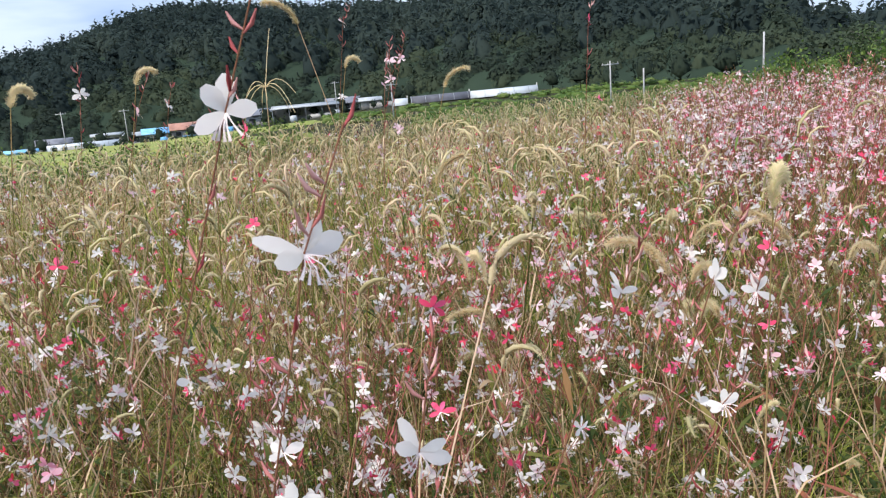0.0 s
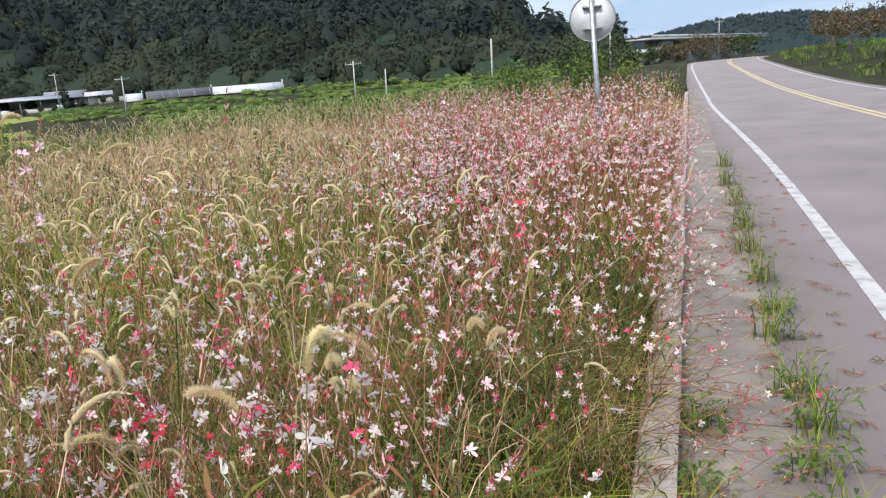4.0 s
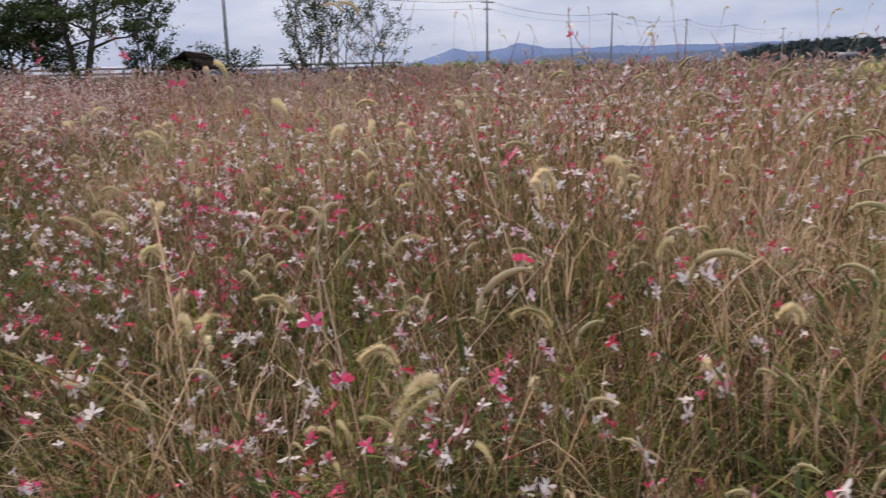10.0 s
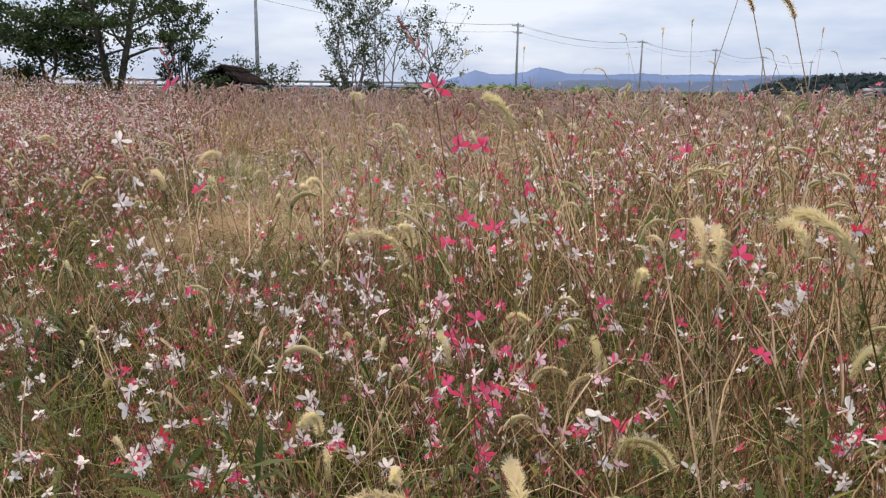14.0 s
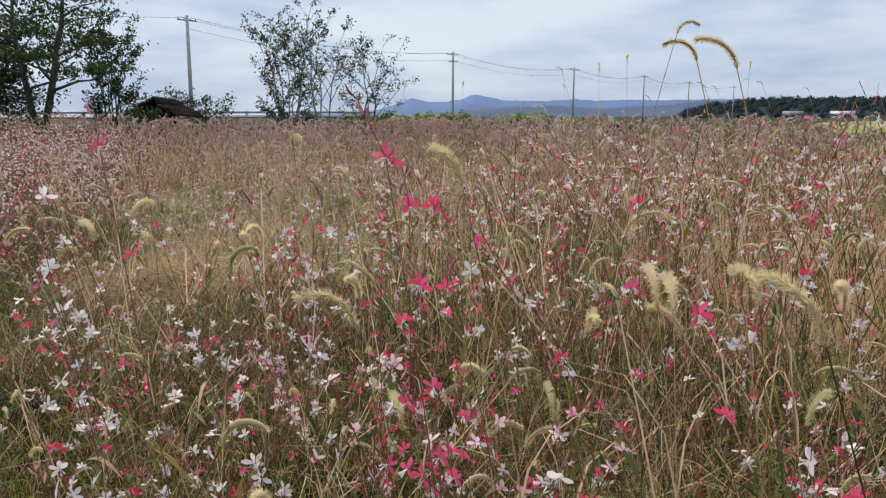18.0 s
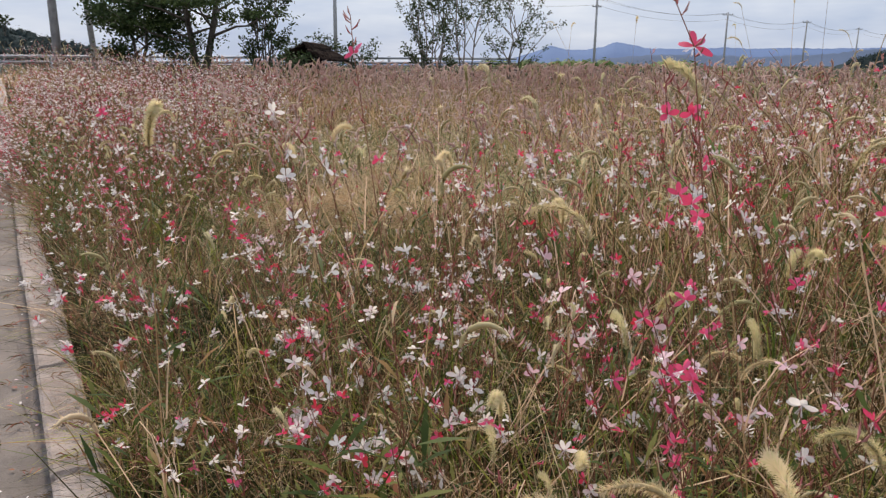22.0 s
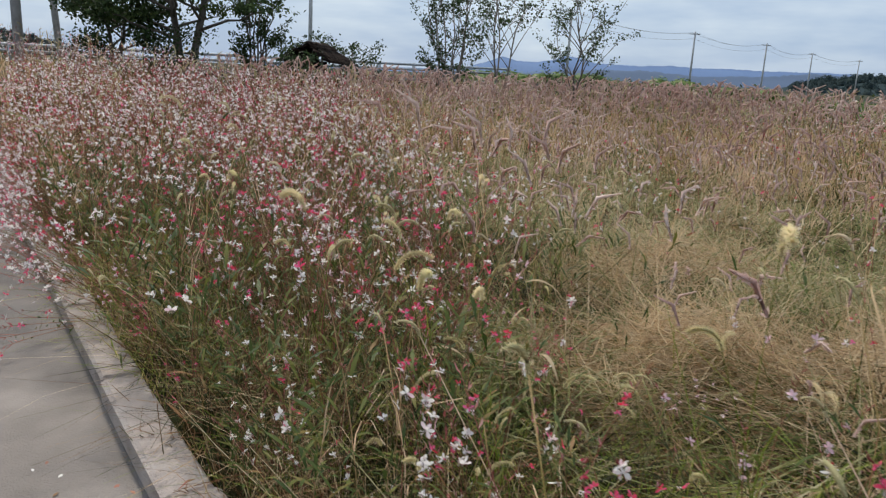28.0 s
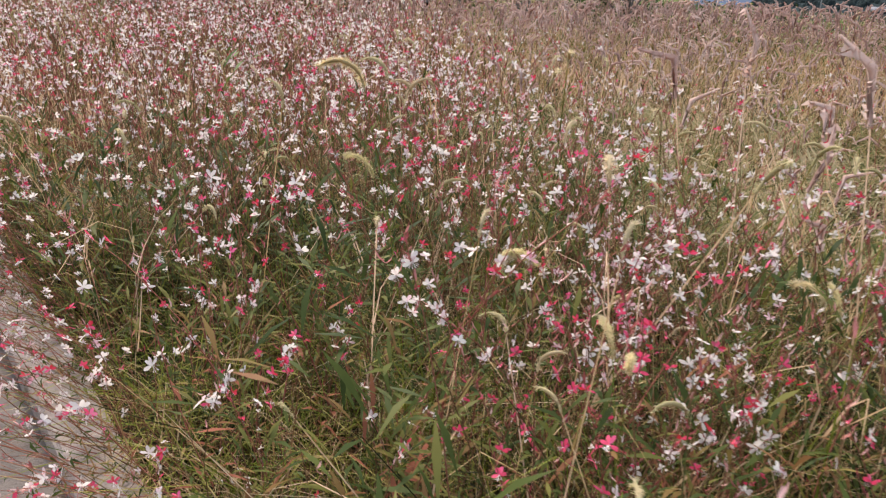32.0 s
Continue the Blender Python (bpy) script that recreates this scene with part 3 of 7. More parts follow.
def wand(r, height, fine=True, leaves=10, buds=9, full=True):
    """A gaura stem with narrow leaves and a spike of buds: the piece and the places of its open flowers."""
    way, bend = r.uniform(0, 6.283), height * r.uniform(0.08, 0.42)
    p = arc(height, bend, way, 6 if fine else 4, 0.06)
    out = [(*tube(p, np.linspace(0.0022, 0.0009, len(p)) * (1 if fine else 1.5), 3), 0)]
    fl = []

    def along(s):
        return np.array([bend * s * s * math.cos(way), bend * s * s * math.sin(way), height * (s - 0.06 * s ** 4)])

    for k in range(leaves):
        s, a = r.uniform(0.08, 0.72), r.uniform(0, 6.283)
        length = r.uniform(0.03, 0.075) * (1.15 - s)
        q = np.array([(0, 0, 0), (length * 0.55 * math.cos(a), length * 0.55 * math.sin(a), length * 0.28), (length * math.cos(a), length * math.sin(a), length * 0.2)])
        v, t = ribbon(q, [0.002, length * 0.2, 0.001], (-math.sin(a), math.cos(a), 0))
        out.append((v + along(s), t, 1))
    # side branch
    if fine and r.random() < 0.7:
        s0, a = r.uniform(0.45, 0.65), r.uniform(0, 6.283)
        h = height * r.uniform(0.2, 0.35)
        b = along(s0) + arc(h, h * 0.5, a, 4)
        out.append((*tube(b, np.linspace(0.0014, 0.0007, 4), 3), 0))
        fl.append((b[3], a))
        for k in range(3):
            c = b[2] + (b[3] - b[2]) * r.random()
            w = r.uniform(0, 6.283)
            q = c + np.array([(0, 0, 0), (0.004 * math.cos(w), 0.004 * math.sin(w), 0.006), (0.008 * math.cos(w), 0.008 * math.sin(w), 0.013)])
            out.append((*tube(q, [0.0006, 0.002, 0.0006], 3), 2))
    for k in range(buds):
        s, a = 0.70 + 0.30 * r.random() ** 0.8, r.uniform(0, 6.283)
        length = r.uniform(0.010, 0.022)
        c = along(s)
        q = c + np.array([(0, 0, 0), (length * 0.5 * math.cos(a), length * 0.5 * math.sin(a), length * 0.4), (length * 0.8 * math.cos(a), length * 0.8 * math.sin(a), length)])
        out.append((*(tube(q, [0.0007, 0.0024, 0.0006], 3) if fine and full else ribbon(q, [0.002, 0.007, 0.002] if not fine else [0.0014, 0.0046, 0.0012], (-math.sin(a), math.cos(a), 0))), 2))
    for k in range(r.randint(1, 3) if fine else r.randint(2, 3)):
        s = r.uniform(0.70, 0.95)
        fl.append((along(s), r.uniform(0, 6.283)))
    return join(out), fl


def seed_head(r, length, hairs, sides=5, n=7):
    """An arching, bristly foxtail; it starts at the origin heading up and bends over along +x."""
    s = np.linspace(0, 1, n)
    turn = r.uniform(1.3, 2.3)
    ang = 0.25 + turn * s
    dx, dz = np.sin(ang), np.cos(ang)
    p = np.stack([np.concatenate([[0], np.cumsum(dx[:-1])]) * length / (n - 1), 0 * s, np.concatenate([[0], np.cumsum(dz[:-1])]) * length / (n - 1)], 1)
    rad = length * 0.028 * np.sin(np.pi * np.clip(0.12 + 0.84 * s, 0, 1)) ** 0.6
    out = [(*tube(p, rad * (1 if hairs > 100 else 1.9), sides), 0)]
    if hairs:
        k = np.array([r.random() for _ in range(hairs)])
        a = np.array([r.uniform(0, 6.283) for _ in range(hairs)])
        c = np.stack([np.interp(k, s, p[:, i]) for i in range(3)], 1)
        tx, tz = np.interp(k, s, dx), np.interp(k, s, dz)
        nrm = np.stack([-tz * np.cos(a), np.sin(a), tx * np.cos(a)], 1)
        tan = np.stack([tx, 0 * tx, tz], 1)
        ln = np.array([r.uniform(0.075, 0.145) for _ in range(hairs)])[:, None] * length
        tip = c + (nrm * 0.9 + tan * 0.45) * ln
        sd = np.cross(nrm, tan) * (0.0008 if hairs > 200 else 0.0013 if hairs > 20 else 0.0045) * (length / 0.09)
        v = np.stack([c - sd, c + sd, tip], 1).reshape(-1, 3)
        out.append((v, np.arange(hairs * 3).reshape(-1, 3), 1))
    return join(out)


def foxtail(r, height, head, hairs, blades=4, sides=5, n=7):
    """A whole foxtail plant: culm, a few blades, the nodding head."""
    way, bend = r.uniform(0, 6.283), height * r.uniform(0.1, 0.35)
    p = arc(height, bend, way, 5, 0.02)
    out = [(*(tube(p, np.linspace(0.0016, 0.0009, 5), 3) if hairs > 100 else ribbon(p[::2], [0.0042, 0.0036, 0.003], (0.7, 0.7, 0))), 0)]
    for k in range(blades):
        s, a = r.uniform(0.1, 0.7), r.uniform(0, 6.283)
        length = height * r.uniform(0.22, 0.42)
        v, t = blade(length, length * r.uniform(0.4, 0.9), a, 0.0045 * r.uniform(0.7, 1.3), 4, r.uniform(0.2, 0.9))
        out.append((v + np.array([bend * s * s * math.cos(way), bend * s * s * math.sin(way), height * s]), t, 0))
    body = join(out)
    hv, ht, hm = seed_head(r, head, hairs, sides, n)
    c, q = math.cos(way), math.sin(way)
    hv = np.stack([hv[:, 0] * c - hv[:, 1] * q, hv[:, 0] * q + hv[:, 1] * c, hv[:, 2]], 1) + p[-1]
    return body, (hv, ht, hm)


def whole(*pieces):
    """Pieces with their own material numbers, each list shifted by an offset, as one."""
    vs, ts, ms, n = [], [], [], 0
    for (v, t, m), off in pieces:
        vs.append(v)
        ts.append(t + n)
        ms.append(m + off)
        n += len(v)
    return np.concatenate(vs), np.concatenate(ts), np.concatenate(ms)


rp = random.Random(11)
CLUMP_NEAR = [grass_clump(rp, 11, 0.58, 0.0048, 0.12, 3) for k in range(8)]
CLUMP_MID = [grass_clump(rp, 8, 0.50, 0.010, 0.20, 3) for k in range(6)]
CLUMP_FAR = [grass_clump(rp, 6, 0.62, 0.026, 0.36, 3) for k in range(6)]
MESH_FLOWERS = [flower(rp, 0.043) for k in range(9)]
MID_FLOWERS = [flower(rp, 0.045, False) for k in range(7)]


def stem_proto(fine, leaves, buds):
    return [wand(rp, 0.95, fine, leaves, buds, False) for k in range(10)]


WANDS_NEAR, WANDS_MID, WANDS_FAR = stem_proto(True, 9, 7), stem_proto(False, 3, 5), stem_proto(False, 1, 3)
FOX_NEAR = [foxtail(rp, 0.86, rp.uniform(0.075, 0.125), 88) for k in range(8)]
FOX_TALL = [foxtail(rp, 1.42, rp.uniform(0.05, 0.08), 150, 1) for k in range(6)]
FOX_MID = [foxtail(rp, 0.86, rp.uniform(0.09, 0.14), 26, 1, 3, 4) for k in range(6)]
FOX_FAR = [foxtail(rp, 0.86, rp.uniform(0.12, 0.17), 9, 0, 3, 3) for k in range(5)]


# ---------------------------------------------------------------- the flower field: where each kind grows
def way_distance(x, y):
    """Distance from the footway line that the visitor follows along the kerb."""
    yy = np.clip(y, -9.6, 0.4)
    return np.hypot(x - 0.2, y - yy)


def bed(x, y):
    """How thick the gaura stands: a dense band by the kerb on both sides, thin in the flattened grass."""
    x, y = np.asarray(x, float), np.asarray(y, float)
    north = smooth(2.6, 5.0, y) * smooth(-0.9, 0.4, x + 0.40 * (y - 1.2)) * smooth(24, 17, y)
    south = smooth(-1.3, 0.5, x - band_edge(y)) * smooth(-6.6, -8.2, y)
    patch = value_noise(x, y, 2.2, 21)
    open_field = np.clip(0.52 + 0.48 * smooth(-4.0, -1.4, x) + 0.40 * smooth(-2.5, -6, y), 0, 1)
    return (0.30 + 0.55 * patch) * open_field + 0.22 * smooth(-1.0, 1.0, y) * smooth(-8, -2, x) + 1.7 * north + 1.05 * south + 0.55 * fringe(x, y)


def fringe(x, y):
    """The looser flowers between the dense southern band and the trodden grass."""
    return smooth(-2.9, -2.0, x) * smooth(-9.0, -9.7, y) * smooth(-13.0, -11.8, y)


def band_edge(y):
    """The field-side edge of the dense gaura band along the southern kerb."""
    return np.clip(-0.55 + 0.45 * (np.asarray(y, float) + 8.4), -4.2, -0.2)


def flattened(x, y):
    """1 where the grass lies low and trodden."""
    x, y = np.asarray(x, float), np.asarray(y, float)
    return smooth(0.1, -0.4, x - band_edge(y)) * smooth(-7.0, -8.0, y) * smooth(-17, -13.5, y) * smooth(-9.5, -6.0, x) * (0.75 + 0.25 * (value_noise(x, y, 1.1, 53) > 0.35)) * (1 - 0.75 * fringe(x, y))


def sow_box(n, x0, x1, y0, y1, keep, seed):
    g = np.random.default_rng(seed)
    x, y = x0 + (x1 - x0) * g.random(n), y0 + (y1 - y0) * g.random(n)
    ok = g.random(n) < keep(x, y)
    return x[ok], y[ok], g


NEAR, MID = 3.6, 9.0


def close(x, y):
    """1 in the strip beside the kerb where each plant stands on its own."""
    return ((x > -1.75) & (y > -10.9) & (y < 3.0)) * 1.0


def near(x, y):
    return (way_distance(x, y) < NEAR) * 1.0


def mid(x, y):
    d = way_distance(x, y)
    return ((d >= NEAR) & (d < MID)) * 1.0


def far(x, y):
    return (way_distance(x, y) >= MID) * 1.0


def grass_heights(x, y, g):
    """Lower by the kerb, tall in the open field, low where it is trodden."""
    h = (0.7 + 0.5 * g.random(len(x))) * (0.55 + 0.5 * value_noise(x, y, 3.0, 2) + 0.35 * value_noise(x, y, 0.8, 12))
    h *= (0.6 + 0.4 * smooth(0.0, -0.7, x)) * (1 + 0.12 * smooth(3, 8, way_distance(x, y)) + 0.14 * smooth(-2.2, -4.5, x) * smooth(1, -2, y))
    return h * (1 - 0.74 * flattened(x, y))


def put_grass(name, protos, place, material, label, green=0.0):
    x, y, g = place
    n = len(x)
    h = grass_heights(x, y, g)
    pos = np.stack([x, y, field_z(x, y) - 0.01], 1)
    flat = flattened(x, y)
    tilt = 0.85 * g.random(n) ** 1.1 * (1 - flat) + 0.45 * flat * g.random(n)
    sc = np.stack([0.8 + 0.4 * g.random(n) + 0.6 * flat, 0.8 + 0.4 * g.random(n) + 0.6 * flat, h], 1)
    me = scatter(name, protos, [material], pos, 6.283 * g.random(n), sc, tilt, 6.283 * g.random(n))
    return tagged(new(name, me), label, "grass", kind="stuff")


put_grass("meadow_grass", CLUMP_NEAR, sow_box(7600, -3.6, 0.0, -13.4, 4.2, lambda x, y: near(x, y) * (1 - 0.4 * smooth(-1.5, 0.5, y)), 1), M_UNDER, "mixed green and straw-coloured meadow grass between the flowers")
put_grass("meadow_grass", CLUMP_MID, sow_box(13500, -9.2, 0.0, -19, 9.6, lambda x, y: mid(x, y) * (1 - 0.5 * flattened(x, y)) * (0.45 + 0.75 * value_noise(x, y, 0.5, 71)) * (1 - 0.35 * smooth(0, 3, y)), 2), M_GRASS, "mixed green and straw-coloured meadow grass")
put_grass("meadow_grass", CLUMP_FAR, sow_box(10500, -19.5, 0.0, -29, 30, far, 3), M_GRASS, "tall straw-coloured meadow grass farther off")
put_grass("fresh_grass", CLUMP_NEAR, sow_box(6400, -3.6, 0.0, -13.4, 4.2, lambda x, y: near(x, y) * np.clip(0.12 + 0.7 * smooth(-0.4, 1.2, y) + 0.5 * smooth(-9.2, -10.2, y) * smooth(-1.4, -0.6, x) + 0.3 * (value_noise(x, y, 0.9, 31) > 0.62), 0, 1), 4), M_GREEN, "fresh green grass tufts low among the stems")
put_grass("fresh_grass", CLUMP_MID, sow_box(7600, -9.2, 0.0, -1.5, 9.6, lambda x, y: mid(x, y) * (0.30 + 0.6 * value_noise(x, y, 0.8, 32)) * smooth(-1.5, 1.5, y), 16), M_GREEN, "fresh green grass among the northern flowers")
put_grass("tangled_grass", CLUMP_MID, sow_box(3800, -9, -0.3, -16, -6.9, lambda x, y: flattened(x, y) * (0.12 + 0.88 * (value_noise(x, y, 0.7, 61) > 0.36)), 17), M_TANGLE, "low yellow-green grass in a tangle where the meadow is trodden")
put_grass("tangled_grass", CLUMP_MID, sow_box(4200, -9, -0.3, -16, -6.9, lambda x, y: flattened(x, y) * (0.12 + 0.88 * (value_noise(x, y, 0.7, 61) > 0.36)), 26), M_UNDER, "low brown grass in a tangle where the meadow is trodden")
FINE_STRAW = [grass_clump(random.Random(640 + k), 6, 0.80, 0.0027, 0.10, 4) for k in range(7)]
put_grass("fine_straw", FINE_STRAW, sow_box(2900, -3.6, -0.1, -11.5, 4.0, lambda x, y: near(x, y) * (1 - 0.9 * flattened(x, y)), 18), M_DRY, "thin pale straw stems criss-crossing among the flowers")
put_grass("fine_straw", FINE_STRAW, sow_box(1200, -3.6, -0.1, -11.5, 4.0, near, 19), M_GREEN, "thin yellow-green stems criss-crossing among the flowers")
CLUMP_KERB = [grass_clump(random.Random(985 + k), 12, 0.34, 0.005, 0.06, 3) for k in range(5)]
put_grass("kerb_grass", CLUMP_KERB, sow_box(300, -0.14, -0.01, -16, 14, lambda x, y: (0.35 + 0.65 * (value_noise(x, y, 0.6, 8) > 0.45)) * (1 - 0.7 * smooth(-6.0, -7.5, y)), 15), M_GREEN, "green grass tufts against the kerb")
put_grass("dry_grass", CLUMP_MID, sow_box(5200, -9.2, -1.2, -19, 9.6, lambda x, y: (way_distance(x, y) > 2.2) * (0.30 - 0.24 * flattened(x, y) - 0.16 * smooth(0, 3, y)) * (way_distance(x, y) < MID), 5), M_DRY, "dry straw-coloured grass stalks")


def put_gaura(name, wands, flowers, place, height, fine, label, over=0.0, white=0.0, big=1.0):
    """Gaura stems as one mesh, and the open flowers of three colours as three."""
    x, y, g = place
    n = len(x)
    which = g.integers(0, len(wands), n)
    yaw = 6.283 * g.random(n)
    sc = height(x, y, g)
    tilt, lean = 0.28 * g.random(n) ** 1.5, 6.283 * g.random(n)
    if over:
        tilt, lean = over * (0.35 + 0.65 * g.random(n)), 1.3 * (g.random(n) - 0.5)
    pos = np.stack([x, y, field_z(x, y) - 0.01], 1)
    me = scatter(name, [w[0] for w in wands], [M_STEM, M_LEAF, M_BUD], pos, yaw, sc, tilt, lean, which)
    tagged(new(name, me), label, "wildflowers", kind="stuff")
    rot = turned(yaw, tilt, lean)
    fp = []
    for k, (w, fl) in enumerate(wands):
        idx = np.nonzero(which == k)[0]
        for q, a in fl:
            fp.append(np.einsum("nij,j->ni", rot[idx], q) * sc[idx][:, None] + pos[idx])
    fp = np.concatenate(fp)
    thick = fp[(bed(fp[:, 0], fp[:, 1]) > 1.15) & (g.random(len(fp)) < (0.35 if fine else 0.6))]
    pairs = fp[g.random(len(fp)) < (0.5 if fine else 0.25)]
    pairs = pairs + g.normal(0, 0.022, pairs.shape)
    spray = thick + g.normal(0, 0.055, thick.shape)
    base_n = len(fp)
    fp = np.concatenate([fp, spray, pairs])
    north = smooth(3.0, 6.0, fp[:, 1]) * smooth(-1.2, 0.6, fp[:, 0] + 0.40 * (fp[:, 1] - 1.2))
    patch = value_noise(fp[:, 0], fp[:, 1], 0.55, 77)
    pick = g.random(len(fp)) * 0.72 + 0.28 * patch
    pick[base_n:base_n + len(spray)] *= 0.62
    pick = np.where(pick > 0.2, 0.2 + (pick - 0.2) * (1 - white), pick)
    pink = pick > (0.57 if fine else 0.68) + 0.07 * north
    blush = ~pink & (pick < (0.13 if fine else 0.19) + 0.24 * north)
    for nm, sel, petals, lab in (("white_gaura_flowers", ~pink & ~blush, M_WHITE, "white four-petalled gaura flowers"), ("pink_gaura_flowers", pink, M_PINK, "coral-pink gaura flowers"), ("blush_gaura_flowers", blush, M_BLUSH, "pale blush gaura flowers")):
        p = fp[sel]
        m = len(p)
        if not m:
            continue
        me = scatter(nm, flowers, [petals, M_STAMEN], p, 6.283 * g.random(m), big * (0.52 + 0.42 * g.random(m)) * (1.0 if fine else 1.35) * (1 - (0.18 if fine else 0.32) * smooth(-6.8, -8.2, p[:, 1])) * (1 - 0.16 * smooth(2.5, 5.0, p[:, 1])) * (0.85 if nm[0] == "p" else 1.0), 1.1 * g.random(m), 6.283 * g.random(m))
        tagged(new(nm, me), lab, "wildflowers", kind="stuff")


def tall_stretch(x, y):
    """1 in the stretch between the trodden grass and the northern flowers, where everything stands tall."""
    return smooth(-0.5, -1.3, x) * smooth(-6.5, -3.5, x) * smooth(-8.2, -6.8, y) * smooth(-2.2, -4.0, y)


def gaura_height(x, y, g):
    h = 0.74 + 0.50 * g.random(len(x)) ** 1.3 + 0.32 * smooth(3.5, 6.5, y) * smooth(-1.2, 0.6, x + 0.40 * (y - 1.2)) * g.random(len(x)) ** 0.5
    h *= 0.76 + 0.24 * smooth(0.02, -0.6, x)
    return h * (1 - 0.35 * flattened(x, y)) * (1 + 0.08 * smooth(3, 8, way_distance(x, y)) + 0.12 * smooth(-2.2, -4.5, x) * smooth(1, -2, y) + 0.10 * tall_stretch(x, y))


put_gaura("gaura_stems", WANDS_NEAR, MESH_FLOWERS, sow_box(5200, -3.6, -0.06, -13.4, 4.2, lambda x, y: near(x, y) * (1 - 0.35 * close(x, y)) * np.clip(bed(x, y) * 0.6, 0, 1) * (1 - 0.85 * flattened(x, y)), 6), gaura_height, True, "reddish gaura stems with narrow leaves and buds")
put_gaura("gaura_stems", WANDS_MID, MID_FLOWERS, sow_box(20000, -9.2, -0.02, -19, 9.6, lambda x, y: mid(x, y) * np.clip(bed(x, y) * (0.42 + 0.22 * smooth(-2.5, -4.5, y)), 0, 1) * (1 - 0.8 * flattened(x, y)), 7), gaura_height, False, "reddish gaura stems with buds")
put_gaura("gaura_stems", WANDS_FAR, MID_FLOWERS, sow_box(18500, -19, -0.02, -29, 29, lambda x, y: far(x, y) * np.clip(bed(x, y) * (0.30 + 0.16 * smooth(-2.5, -6, y)), 0, 1), 8), gaura_height, False, "reddish gaura stems in the far flower field")


put_gaura("gaura_stems", WANDS_NEAR, MESH_FLOWERS, sow_box(520, -1.7, -0.06, -7.1, 1.6, lambda x, y: 0.35 + 0.65 * value_noise(x, y, 0.5, 87), 23), lambda x, y, g: 0.42 + 0.34 * g.random(len(x)), True, "short gaura stems flowering low beside the kerb", 0.5, 0.1, 1.25)
put_gaura("gaura_stems", WANDS_NEAR, MESH_FLOWERS, sow_box(330, -3.3, -0.5, 0.2, 3.8, lambda x, y: 0.3 + 0.7 * value_noise(x, y, 0.6, 88), 24), lambda x, y, g: 0.72 + 0.34 * g.random(len(x)), True, "gaura stems thick with white flowers", 0.0, 0.3, 1.15)
x, y, g = sow_box(80, -0.22, -0.01, 0.7, 6.0, lambda x, y: 1 + 0 * x, 25)
n = len(x)
me = scatter("fallen_stems", [w[0] for w in WANDS_NEAR], [M_STEM, M_LEAF, M_BUD], np.stack([x, y, field_z(x, y) + 0.02], 1), 6.283 * g.random(n), 0.5 + 0.4 * g.random(n), 1.0 + 0.45 * g.random(n), 1.5 * (g.random(n) - 0.5))
tagged(new("fallen_stems", me), "faded red gaura stems fallen over the kerb", "wildflowers", kind="stuff")
put_gaura("gaura_stems", WANDS_NEAR, MESH_FLOWERS, sow_box(420, -0.25, -0.01, -17, -10.4, lambda x, y: 1 + 0 * x, 13), lambda x, y, g: 0.55 + 0.35 * g.random(len(x)), True, "gaura stems leaning over the kerb", 1.15)
put_gaura("gaura_stems", WANDS_NEAR, MESH_FLOWERS, sow_box(240, -0.25, -0.01, 2.6, 15, lambda x, y: 1 + 0 * x, 14), lambda x, y, g: 0.6 + 0.4 * g.random(len(x)), True, "gaura stems leaning towards the kerb", 0.6)


def put_foxtail(name, protos, place, height, label, head=None, body=None):
    x, y, g = place
    n = len(x)
    pos = np.stack([x, y, field_z(x, y) - 0.01], 1)
    protos = [whole((b, 0), (h, 1)) for b, h in protos]
    me = scatter(name, protos, [body or M_GRASS, head or M_HEAD, head or M_BRISTLE], pos, 6.283 * g.random(n), height(x, y, g), 0.7 * g.random(n) ** 1.5, 6.283 * g.random(n))
    tagged(new(name, me), label, "grass", kind="stuff")


def fox_height(x, y, g):
    return (1 + 0.16 * tall_stretch(x, y)) * (0.78 + 0.50 * g.random(len(x)) ** 1.4) * (0.78 + 0.22 * smooth(0, -0.5, x)) * (1 - 0.3 * flattened(x, y)) * (1 + 0.06 * smooth(3, 8, way_distance(x, y)) + 0.05 * smooth(-2.2, -4.5, x) * smooth(1, -2, y))


put_foxtail("foxtail_grass", FOX_NEAR, sow_box(2300, -3.6, -0.1, -13.4, 4.2, lambda x, y: near(x, y) * (1 - 0.5 * close(x, y)) * (1 - 0.75 * flattened(x, y)) * (0.35 + 0.65 * value_noise(x, y, 1.2, 41)), 9), fox_height, "nodding foxtail grass with bristly tan heads")
put_foxtail("foxtail_grass", FOX_MID, sow_box(9200, -9.2, -0.2, -19, 9.6, lambda x, y: mid(x, y) * np.clip(0.9 + 0.3 * smooth(0, 4, y) - 0.35 * bed(x, y), 0.12, 1) * (1 - 0.9 * flattened(x, y)), 10), fox_height, "nodding foxtail grass with tan heads")
put_foxtail("foxtail_grass", FOX_FAR, sow_box(11000, -19.5, -0.3, -29, 30, lambda x, y: far(x, y) * np.clip(0.9 - 0.3 * bed(x, y), 0.1, 1), 12), fox_height, "tan foxtail grass across the far field")


